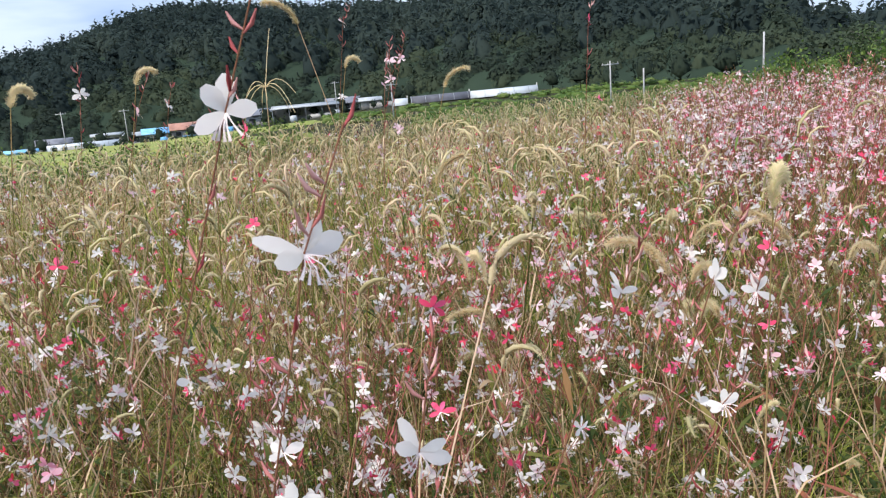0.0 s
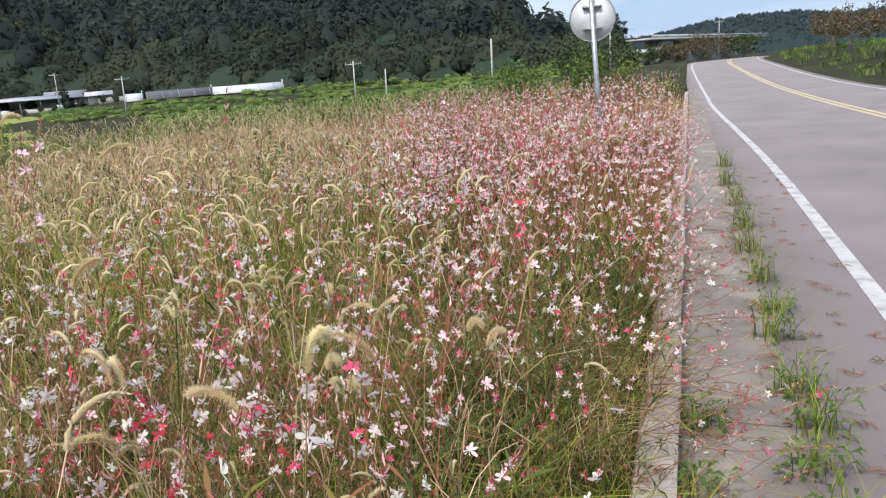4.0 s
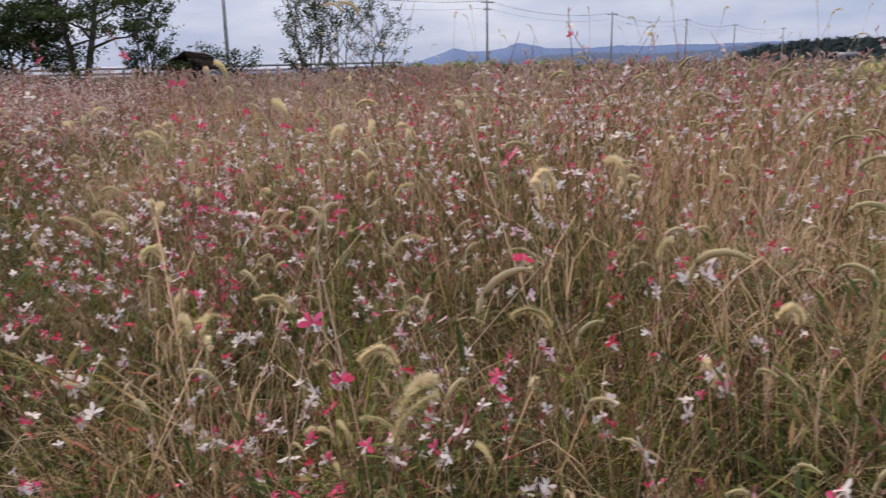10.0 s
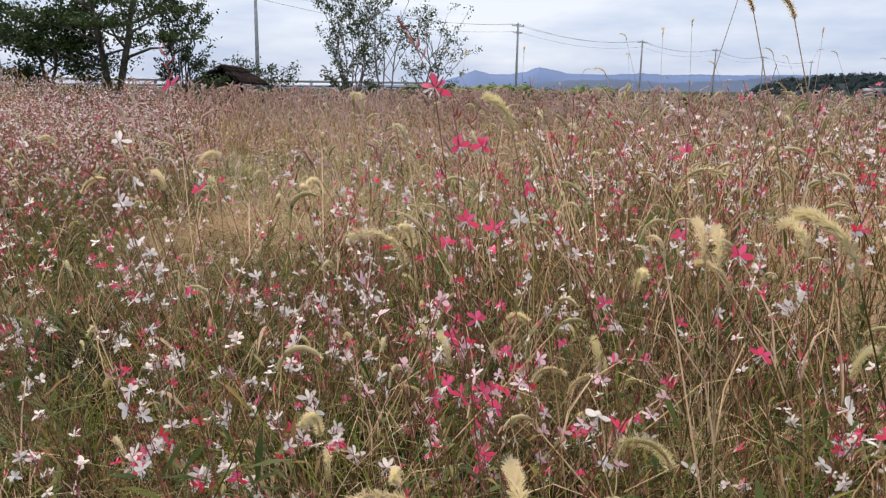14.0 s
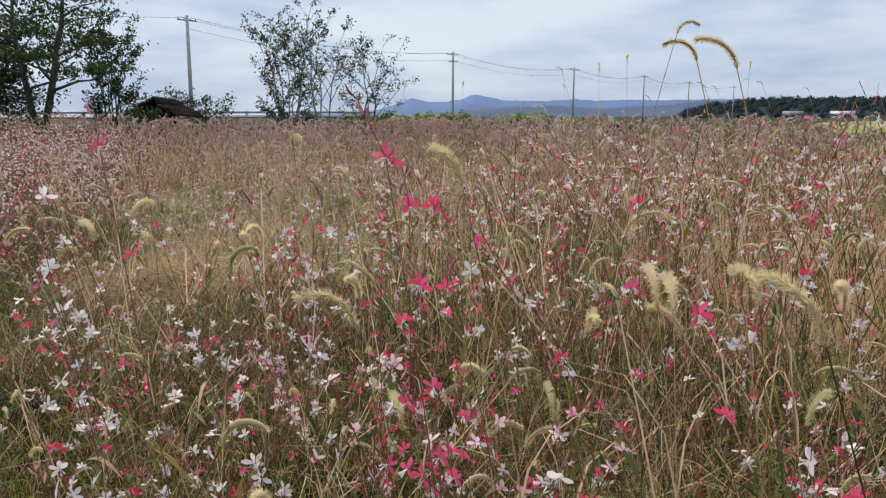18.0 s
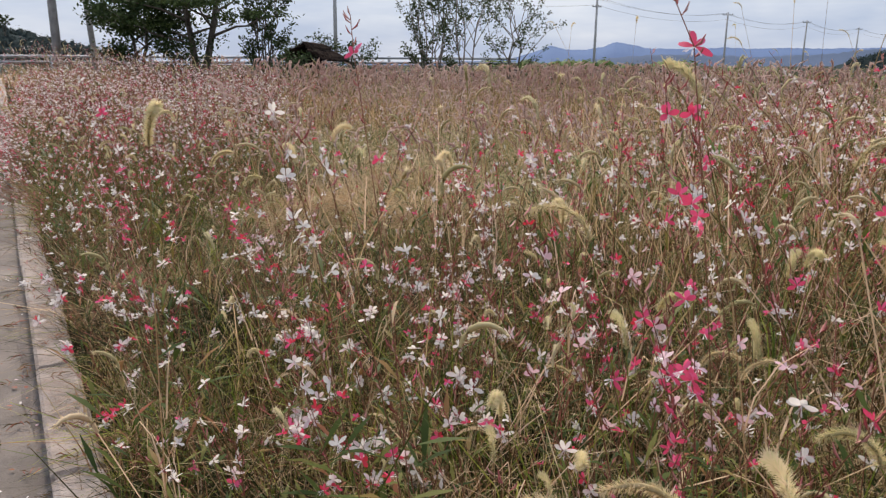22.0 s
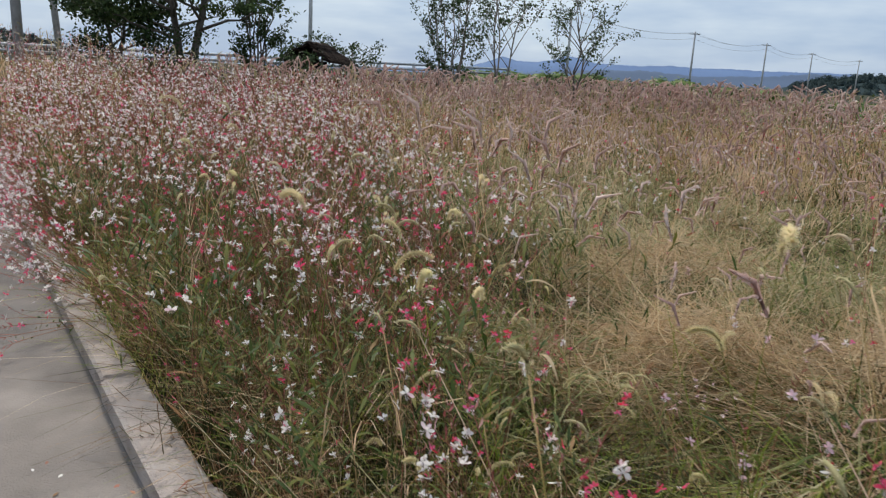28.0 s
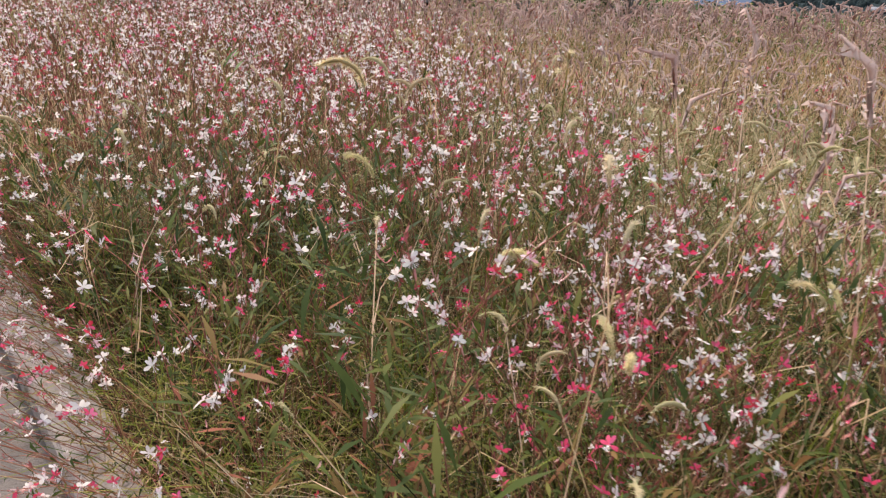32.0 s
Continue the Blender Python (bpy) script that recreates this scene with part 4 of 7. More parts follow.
put_foxtail("foxtail_grass", FOX_MID, sow_box(4200, -9.2, -0.6, -1.0, 9.6, lambda x, y: (way_distance(x, y) > 2.6) * (way_distance(x, y) < MID) * np.clip(1.0 - 0.45 * bed(x, y), 0.1, 1), 21), fox_height, "pale green-stemmed foxtail grass with fluffy heads", M_BRISTLE, M_GREEN)
PANICLES = [foxtail(rp, 0.86, rp.uniform(0.16, 0.24), 16, 0, 3, 3) for k in range(5)]
put_foxtail("panicle_grass", PANICLES, sow_box(8600, -16, -1.2, -24, -7.5, lambda x, y: smooth(0.3, -0.8, x - band_edge(y)) * (1 - 0.75 * flattened(x, y) * (x > -4)) * (0.35 + 0.65 * value_noise(x, y, 2.5, 47)), 20), fox_height, "fine pinkish grass panicles in a haze over the meadow", M_PANICLE)


# ---------------------------------------------------------------- plants beside the kerb, each on its own
PETALS = {"white": M_WHITE, "pink": M_PINK, "blush": M_BLUSH}
FLOWER_MESHES = {c: [to_mesh("flower", *f, [m, M_STAMEN]) for f in MESH_FLOWERS] for c, m in PETALS.items()}
GAURA_LABELS = {"white": "gaura plant with white butterfly-like flowers on thin reddish stems", "pink": "gaura plant with coral-pink flowers on thin dark red stems", "blush": "gaura plant with pale blush flowers and red buds"}


def gaura_plant(seed, colour, stems, height):
    """Wiry stems from one root, each with its own open flowers."""
    r = random.Random(seed)
    root = thing("gaura_plant", GAURA_LABELS[colour], "wildflower", "gaura plants beside the kerb")
    for k in range(stems):
        (v, t, m), fl = wand(r, height * r.uniform(0.75, 1.12), True, 13, 11)
        a, s = r.uniform(0, 6.283), r.uniform(0.0, 0.06)
        st = new("stem", to_mesh("stem", v, t, m, [M_STEM, M_LEAF, M_BUD]))
        st.parent = root
        st.location = (s * math.cos(a), s * math.sin(a), 0)
        for p, w in fl:
            f = new("flower", FLOWER_MESHES[colour][r.randrange(9)])
            f.parent = st
            f.matrix_local = pose(*p, r.uniform(-35, 35), r.uniform(-55, 20), math.degrees(w)) @ Matrix.Scale(r.uniform(0.6, 0.95), 4)
    return root


def foxtail_plant(seed, culms, height, head, green):
    """A tuft of foxtail grass: culms with blades, each ending in a nodding bristly head."""
    r = random.Random(seed)
    root = thing("foxtail_grass", "tuft of %s foxtail grass with nodding bristly heads" % ("greenish" if green else "dry tan"), "grass", "foxtail tufts beside the kerb")
    for k in range(culms):
        b, h = foxtail(r, height * r.uniform(0.7, 1.1), head * r.uniform(0.75, 1.15), 680, 4, 6, 9)
        c = new("culm", to_mesh("culm", *b, [M_GREEN if green else M_DRY]))
        c.parent = root
        a = r.uniform(0, 6.283)
        c.location = (0.05 * r.random() * math.cos(a), 0.05 * r.random() * math.sin(a), 0)
        part_head = new("seed_head", to_mesh("seed_head", *h, [M_HEAD, M_BRISTLE]))
        part_head.parent = c
    return root


rg = random.Random(77)
GAURAS = [gaura_plant(200 + k, c, rg.randint(4, 5), 0.98) for k, c in enumerate(("white", "white", "pink", "white", "blush", "pink", "white", "pink"))]
FOXES = [foxtail_plant(300 + k, rg.randint(2, 3), 0.86, rg.uniform(0.10, 0.14), k % 3 == 0) for k in range(6)]
x, y, g = sow_box(560, -1.75, -0.05, -10.9, 3.0, lambda x, y: np.clip(bed(x, y) * 0.42, 0, 1) * (1 - 0.8 * flattened(x, y)), 61)
hs = gaura_height(x, y, g) / 0.98
patch = value_noise(x, y, 0.7, 77)
used = set()
for k in range(len(x)):
    want = 1 if patch[k] > 0.62 else 0
    pool = [2, 5, 7] if want and g.random() < 0.75 else [0, 1, 3, 4, 6]
    i = pool[int(g.integers(0, len(pool)))]
    over = float(smooth(-0.35, -0.05, x[k])) * (0.35 + 0.65 * (bed(x[k], y[k]) > 1.6))
    small = 1 - 0.15 * float(smooth(-6.8, -8.2, y[k]))
    m = pose(x[k], y[k], float(field_z(x[k], y[k])) - 0.01, 0, 28 * over * g.random(), 0) @ pose(0, 0, 0, 0, 0, 360 * g.random()) @ Matrix.Scale(float(hs[k]) * small, 4)
    if i in used:
        copy_thing(GAURAS[i], m)
    else:
        GAURAS[i].matrix_basis = m
        used.add(i)
x, y, g = sow_box(150, -1.75, -0.12, -10.9, 3.0, lambda x, y: 0.45 + 0.5 * value_noise(x, y, 1.2, 41), 62)
hs = fox_height(x, y, g)
used = set()
for k in range(len(x)):
    i = int(g.integers(0, 6))
    m = pose(x[k], y[k], float(field_z(x[k], y[k])) - 0.01, 0, 0, 360 * g.random()) @ Matrix.Scale(float(hs[k]), 4)
    if i in used:
        copy_thing(FOXES[i], m)
    else:
        FOXES[i].matrix_basis = m
        used.add(i)


def tall_gaura(place, colour, seed):
    """One long wand that carries a flower at place, with buds above it."""
    r = random.Random(seed)
    x, y, z = place
    a = r.uniform(2.2, 4.1)
    off = r.uniform(0.10, 0.28)
    bx, by = min(x + off * math.cos(a), -0.04), y + off * math.sin(a)
    bz = float(field_z(bx, by)) - 0.01
    root = thing("gaura_plant", GAURA_LABELS[colour], "wildflower", "gaura plants beside the kerb", (bx, by, bz))
    s = np.linspace(0, 1, 9)
    dx, dy, dz = x - bx, y - by, z - bz
    p = np.stack([dx * s ** 1.8, dy * s ** 1.8, dz * s], 1)
    tip = p[-1] + np.array([dx * 0.15 + r.uniform(-0.02, 0.02), dy * 0.15 + r.uniform(-0.02, 0.02), r.uniform(0.05, 0.10)])
    out = [(*tube(np.concatenate([p, [tip]]), np.linspace(0.0015, 0.0007, 10), 4), 0)]
    for k in range(16):
        i, a = r.uniform(0.08, 0.75), r.uniform(0, 6.283)
        c = np.array([np.interp(i, s, p[:, j]) for j in range(3)])
        ln = r.uniform(0.03, 0.07) * (1.15 - i)
        q = c + np.array([(0, 0, 0), (ln * 0.55 * math.cos(a), ln * 0.55 * math.sin(a), ln * 0.28), (ln * math.cos(a), ln * math.sin(a), ln * 0.2)])
        out.append((*ribbon(q, [0.002, ln * 0.2, 0.001], (-math.sin(a), math.cos(a), 0)), 1))
    for k in range(9):
        f, a = r.random() ** 0.7, r.uniform(0, 6.283)
        c = p[-1] * (1 - f) + tip * f if k < 6 else p[-2] * (1 - f) + p[-1] * f
        ln = r.uniform(0.010, 0.018)
        q = c + np.array([(0, 0, 0), (ln * 0.5 * math.cos(a), ln * 0.5 * math.sin(a), ln * 0.4), (ln * 0.8 * math.cos(a), ln * 0.8 * math.sin(a), ln)])
        out.append((*tube(q, [0.0006, 0.0017, 0.0005], 4), 2))
    st = new("stem", to_mesh("stem", *join(out), [M_STEM, M_LEAF, M_BUD]))
    st.parent = root
    for k in range(3):
        f = new("flower", FLOWER_MESHES[colour][r.randrange(9)])
        f.parent = st
        q = p[-1] if k == 0 else p[-1] * (1 - 0.14 * k) + np.array([r.uniform(-0.02, 0.02), r.uniform(-0.02, 0.02), 0.01])
        f.matrix_local = pose(*q, r.uniform(-30, 30), r.uniform(-45, 15), r.uniform(-70, 70)) @ Matrix.Scale((1.05 if colour == "white" else 0.82) if k == 0 else r.uniform(0.55, 0.8), 4)


def tall_foxtail(place, head, seed, way=None):
    """One tall culm whose bristly head arches over at place."""
    r = random.Random(seed)
    x, y, z = place
    a = r.uniform(0, 6.283) if way is None else way + math.pi
    bx, by = min(x + 0.22 * math.cos(a), -0.05), y + 0.22 * math.sin(a)
    bz = float(field_z(bx, by)) - 0.01
    root = thing("foxtail_grass", "tall foxtail culm with a furry tan arching head", "grass", "foxtail tufts beside the kerb", (bx, by, bz))
    s = np.linspace(0, 1, 8)
    p = np.stack([(x - bx) * s ** 2, (y - by) * s ** 2, (z - bz) * s], 1)
    out = [(*tube(p, np.linspace(0.0019, 0.0010, 8), 5), 0)]
    for k in range(3):
        i, w = r.uniform(0.2, 0.7), r.uniform(0, 6.283)
        ln = r.uniform(0.18, 0.32)
        v, t = blade(ln, ln * r.uniform(0.4, 0.9), w, 0.005, 5, r.uniform(0.2, 0.8))
        out.append((v + np.array([np.interp(i, s, p[:, j]) for j in range(3)]), t, 0))
    c = new("culm", to_mesh("culm", *join(out), [M_GRASS]))
    c.parent = root
    hv, ht, hm = seed_head(r, head, 1100, 7, 11)
    w = math.atan2(y - by, x - bx)
    hv = np.stack([hv[:, 0] * math.cos(w) - hv[:, 1] * math.sin(w), hv[:, 0] * math.sin(w) + hv[:, 1] * math.cos(w), hv[:, 2]], 1) + p[-1]
    h = new("seed_head", to_mesh("seed_head", hv, ht, hm, [M_HEAD, M_BRISTLE]))
    h.parent = c


TALL_WHITE = [(-0.49, 0.31, 1.36), (-0.39, 0.27, 1.28), (-0.42, 0.38, 1.11), (-0.76, 0.53, 0.97), (-0.38, 0.95, 0.93), (-0.36, 1.05, 1.06), (-1.87, 1.2, 1.42), (-1.67, 1.69, 1.62), (-1.84, 0.95, 1.46), (-0.38, 0.65, 1.16), (-0.34, 0.8, 1.14), (-0.93, -0.49, 1.18), (-0.66, -0.9, 1.15), (-0.76, -1.77, 1.05), (-1.29, -1.45, 1.18)]
TALL_WHITE_SOUTH = [(-0.77, -2.96, 0.77), (-1.02, -4.42, 1.13), (-0.22, -4.37, 1.24), (-0.2, -4.33, 0.95), (-0.9, -4.07, 0.85), (-1.19, -3.79, 0.89), (-0.41, -5.19, 1.27), (-0.43, -5.15, 1.17), (-0.35, -4.94, 1.15), (-0.38, -4.99, 1.05), (-0.12, -6.66, 1.32), (-0.17, -6.56, 1.22), (-0.2, -6.41, 1.07), (-0.38, -6.72, 1.17), (-0.35, -6.47, 0.96), (-0.67, -10.34, 0.66)]
TALL_PINK = [(-0.41, 1.33, 1.06), (-1.18, 0.88, 1.34), (-1.41, 0.62, 1.14), (-0.6, 1.39, 0.89), (-0.97, 1.86, 1.53), (-0.48, 1.07, 1.05), (-0.65, 0.7, 1.11), (-2.24, 0.36, 1.58), (-0.8, -1.47, 1.08), (-0.58, -2.38, 1.21), (-1.16, -1.75, 0.89), (-1.11, -1.78, 0.82), (-0.28, -2.43, 1.02), (-0.35, -2.49, 0.9), (-0.26, -2.85, 0.9)]
TALL_PINK_SOUTH = [(-0.49, -3.98, 1.4), (-0.73, -4.19, 1.31), (-1.13, -4.1, 1.29), (-1.04, -4.42, 1.19), (-0.8, -4.24, 1.16), (-0.93, -3.85, 1.17), (-0.71, -4.24, 0.98), (-1.06, -4.21, 0.99), (-1.0, -3.65, 0.95), (-0.37, -4.61, 1.4), (-0.7, -4.21, 1.31), (-0.67, -4.15, 1.2), (-0.08, -5.66, 1.25), (-0.19, -5.38, 1.07), (-0.09, -5.51, 0.93)]
TALL_FOX = [(-1.62, 1.46, 1.6), (-2.37, 2.42, 1.55), (-0.33, 1.02, 1.18), (-0.39, 1.39, 1.05), (-1.91, 0.82, 1.44), (-2.34, 1.41, 1.51), (-1.61, 2.08, 1.41), (-0.49, 1.07, 1.07), (-0.93, 1.24, 0.89), (-1.27, 1.54, 1.15), (-0.67, 1.71, 0.89), (-1.02, -0.29, 1.04), (-1.41, -0.6, 0.9), (-1.29, 0.03, 0.91), (-4.08, -1.02, 1.67), (-1.28, -2.29, 0.82), (-0.47, -3.78, 0.91)]
TALL_FOX_SOUTH = [(-0.84, -3.64, 1.19), (-0.96, -4.38, 1.31), (-1.45, -4.19, 0.95), (-1.16, -4.63, 0.8), (-1.39, -4.51, 0.67), (-1.01, -4.82, 1.0), (-1.45, -3.86, 1.08), (-0.06, -4.81, 1.24), (-0.74, -5.64, 1.14), (-0.67, -5.8, 1.06), (-0.51, -6.31, 1.0), (-0.33, -8.38, 0.88), (-0.38, -8.34, 0.83), (-0.17, -8.59, 1.01)]
# heads that arch against the sky: place, length and the way they droop
ARCHING = (((-1.315, -4.11, 1.545), 0.085, -41), ((-1.355, -4.05, 1.53), 0.105, -45), ((-2.00, -4.60, 1.68), 0.085, 139))
for k, q in enumerate(TALL_WHITE + TALL_WHITE_SOUTH):
    tall_gaura(q, "white", 500 + k)
for k, q in enumerate(TALL_PINK + TALL_PINK_SOUTH):
    tall_gaura(q, "pink", 600 + k)
for k, q in enumerate(((-1.5, 1.68, 1.49), (-1.54, 1.78, 1.50), (-1.45, 1.59, 1.42), (-1.52, 1.7, 1.44), (-1.7, 1.0, 1.4), (-1.62, 1.15, 1.36))):
    tall_gaura(q, "blush", 660 + k)
for k, q in enumerate(TALL_FOX + TALL_FOX_SOUTH):
    tall_foxtail(q, 0.12, 700 + k)
for k, (q, head, way) in enumerate(ARCHING):
    tall_foxtail(q, head, 780 + k, radians(way))

# straw and green blades lying flat where the meadow is trodden
x, y, g = sow_box(8200, -6.5, -0.15, -15, -6.6, lambda x, y: flattened(x, y) * (0.3 + 0.7 * (way_distance(x, y) < 4.5)) * (0.12 + 0.88 * (value_noise(x, y, 0.7, 61) > 0.36)), 67)
n = len(x)
for mt, sel, lab in ((M_DRY, slice(0, n // 8), "dry straw lying trodden on the ground"), (M_TANGLE, slice(n // 8, n), "yellow-green grass lying in a trodden tangle")):
    k = len(x[sel])
    me = scatter("trodden_grass", CLUMP_NEAR, [mt], np.stack([x[sel], y[sel], field_z(x[sel], y[sel]) + 0.02 + 0.26 * value_noise(x[sel], y[sel], 0.45, 59) * g.random(k)], 1), 6.283 * g.random(k), np.stack([1.4 + 0.8 * g.random(k), 1.4 + 0.8 * g.random(k), 0.18 + 0.34 * g.random(k)], 1), 0.4 * g.random(k), 6.283 * g.random(k))
    tagged(new("trodden_grass", me), lab, "grass", kind="stuff")

# straw beaten flat into mats
g = np.random.default_rng(68)
for cx, cy, rx, ry, n in ((-2.0, -8.7, 0.75, 0.4, 260), (-2.6, -8.1, 0.8, 0.35, 200), (-3.1, -9.6, 0.9, 0.5, 200)):
    a, d = 6.283 * g.random(n), g.random(n) ** 0.5
    x, y = cx + rx * d * np.cos(a), cy + ry * d * np.sin(a)
    me = scatter("straw_mat", CLUMP_NEAR, [M_DRY], np.stack([x, y, field_z(x, y) + 0.10 + 0.22 * (1 - d) + 0.06 * g.random(n)], 1), 6.283 * g.random(n), 0.6 + 0.4 * g.random(n), 1.4 + 0.22 * g.random(n), 0.7 * g.normal(0, 1, n))
    tagged(new("straw_mat", me), "tan straw beaten flat into a matted mound", "straw", kind="stuff")


def dry_stalk(x, y, height, reach, way, seed):
    """A long withered culm arching over the flowers, with a curled leaf or two."""
    r = random.Random(seed)
    root = thing("dry_stalk", "long withered straw-coloured stalk arching over the flowers", "grass", "withered stalks", (x, y, float(field_z(x, y)) - 0.01))
    p = arc(height, reach, way, 9, 0.12)
    p[:, 0] += np.array([r.gauss(0, 0.008) for _ in p])
    p[:, 1] += np.array([r.gauss(0, 0.008) for _ in p])
    p[0] = 0.0
    part("culm", tube(p, np.linspace(0.0024, 0.0009, 9), 5), M_DRY, root)
    for k in range(r.randint(1, 3)):
        c = p[r.randint(3, 7)]
        a, ln = r.uniform(0, 6.283), r.uniform(0.09, 0.17)
        q = np.linspace(0, 1, 7)
        lp = c + np.stack([ln * q * math.cos(a), ln * q * math.sin(a), ln * (0.5 * q - 0.9 * q ** 2)], 1)
        part("dry_leaf", ribbon(lp, 0.012 * np.sin(np.pi * np.clip(0.12 + 0.86 * q, 0, 1)), (-math.sin(a), math.cos(a), 0.4)), M_DRY, root, "curled brown dry leaf")


rd = random.Random(41)
for k in range(26):
    y0 = rd.uniform(-6.2, -2.2) if k < 17 else (rd.uniform(-10.5, -8.5) if k < 22 else rd.uniform(0.6, 2.2))
    dry_stalk(rd.uniform(-1.5, -0.35), y0, rd.uniform(0.45, 0.85), rd.uniform(0.25, 0.6), rd.uniform(1.7, 4.6), 1200 + k)

# leafy lower growth under the gaura, thickest by the kerb
def leafy_column(r, leaves, height, wide):
    out = []
    for k in range(leaves):
        a, z = r.uniform(0, 6.283), height * r.random() ** 0.8
        d = wide * r.random() * (1 - 0.5 * z / height)
        ln = r.uniform(0.04, 0.085)
        up = r.uniform(0.2, 1.1)
        b = r.uniform(-1.2, 1.2) + a
        c = np.array([d * math.cos(a), d * math.sin(a), z])
        q = c + np.array([(0, 0, 0), (ln * 0.5 * math.cos(b), ln * 0.5 * math.sin(b), ln * 0.55 * up), (ln * math.cos(b), ln * math.sin(b), ln * 0.8 * up)])
        out.append((*ribbon(q, [0.002, ln * 0.15, 0.001], (-math.sin(b), math.cos(b), 0)), 0))
    return join(out)


LEAFY = [leafy_column(random.Random(950 + k), 27, 0.52, 0.13) for k in range(6)]
x, y, g = sow_box(5200, -3.4, -0.02, -14, 5, lambda x, y: np.clip(0.12 + bed(x, y) * 0.42, 0, 1) * (1 - 0.9 * flattened(x, y)), 66)
n = len(x)
me = scatter("gaura_foliage", LEAFY, [M_LEAF], np.stack([x, y, field_z(x, y)], 1), 6.283 * g.random(n), 0.6 + 0.75 * g.random(n), 0.3 * g.random(n), 6.283 * g.random(n))
tagged(new("gaura_foliage", me), "narrow green leaves low among the gaura stems", "foliage", kind="stuff")

# leafy weeds in dark tussocks through the open meadow
x, y, g = sow_box(9000, -15, -1.0, -22, 16, lambda x, y: (way_distance(x, y) > 2.6) * (value_noise(x, y, 0.75, 72) > 0.60) * 0.55, 73)
n = len(x)
WEEDY = [leafy_column(random.Random(970 + k), 14, 0.5, 0.2) for k in range(5)]
for mt, sel, lab in ((M_LEAF, slice(0, 2 * n // 3), "dark leafy tussocks through the meadow"), (M_WEED, slice(2 * n // 3, n), "green leafy tussocks through the meadow")):
    k = len(x[sel])
    me = scatter("meadow_weeds", WEEDY, [mt], np.stack([x[sel], y[sel], field_z(x[sel], y[sel])], 1), 6.283 * g.random(k), (1.1 + 0.9 * g.random(k)) * (1 - 0.4 * flattened(x[sel], y[sel])), 0.3 * g.random(k), 6.283 * g.random(k))
    tagged(new("meadow_weeds", me), lab, "weeds", kind="stuff")

# thin tall flower wands and grass heads that rise over the rest
x, y, g = sow_box(900, -7.5, -0.9, -8, 4, lambda x, y: 0.22 * (way_distance(x, y) > 2.3) * smooth(0.5, -1.5, y), 63)
n = len(x)
pos = np.stack([x, y, field_z(x, y)], 1)
me = scatter("tall_seed_stalks", [whole((b, 0), (h, 1)) for b, h in FOX_TALL], [M_DRY, M_HEAD, M_BRISTLE], pos, 6.283 * g.random(n), 0.85 + 0.35 * g.random(n), 0.15 * g.random(n), 6.283 * g.random(n))
tagged(new("tall_seed_stalks", me), "thin tall grass stalks rising above the meadow", "grass", kind="stuff")

put_gaura("gaura_stems", WANDS_NEAR, MESH_FLOWERS, sow_box(70, -5.0, -1.3, -6.2, -0.6, lambda x, y: 0.9 * (way_distance(x, y) > 2.2), 22), lambda x, y, g: 1.42 + 0.3 * g.random(len(x)), True, "thin tall gaura wands rising over the meadow")

# a crabgrass head with spread fingers, tall over the meadow
cg = thing("crabgrass", "pale crabgrass stalk with spread finger-like seed heads", "grass", "", (-1.45, 1.12, float(field_z(-1.45, 1.12))))
part("culm", tube([(0, 0, 0), (0.02, 0.0, 0.7), (0.04, 0.02, 1.44 - float(field_z(-1.45, 1.12)))], [0.0016, 0.0013, 0.0009], 5), M_DRY, cg)
rf = random.Random(19)
for k in range(9):
    a, ln, up = 0.7 * k + rf.uniform(-0.2, 0.2), rf.uniform(0.05, 0.085), (1.6 if k == 3 else rf.uniform(0.1, 0.8))
    q = np.linspace(0, 1, 6)[:, None]
    p = np.array([[0.04, 0.02, 1.43 - float(field_z(-1.45, 1.12))]]) + q * np.array([[math.cos(a) * ln, math.sin(a) * ln, 0.0]]) + np.array([[0, 0, 1.0]]) * (up * ln * 1.5 * q - (0.3 if k == 3 else 1.5) * ln * q ** 2)
    part("finger", tube(p, np.linspace(0.0010, 0.0007, 6), 4), M_BRISTLE, cg)

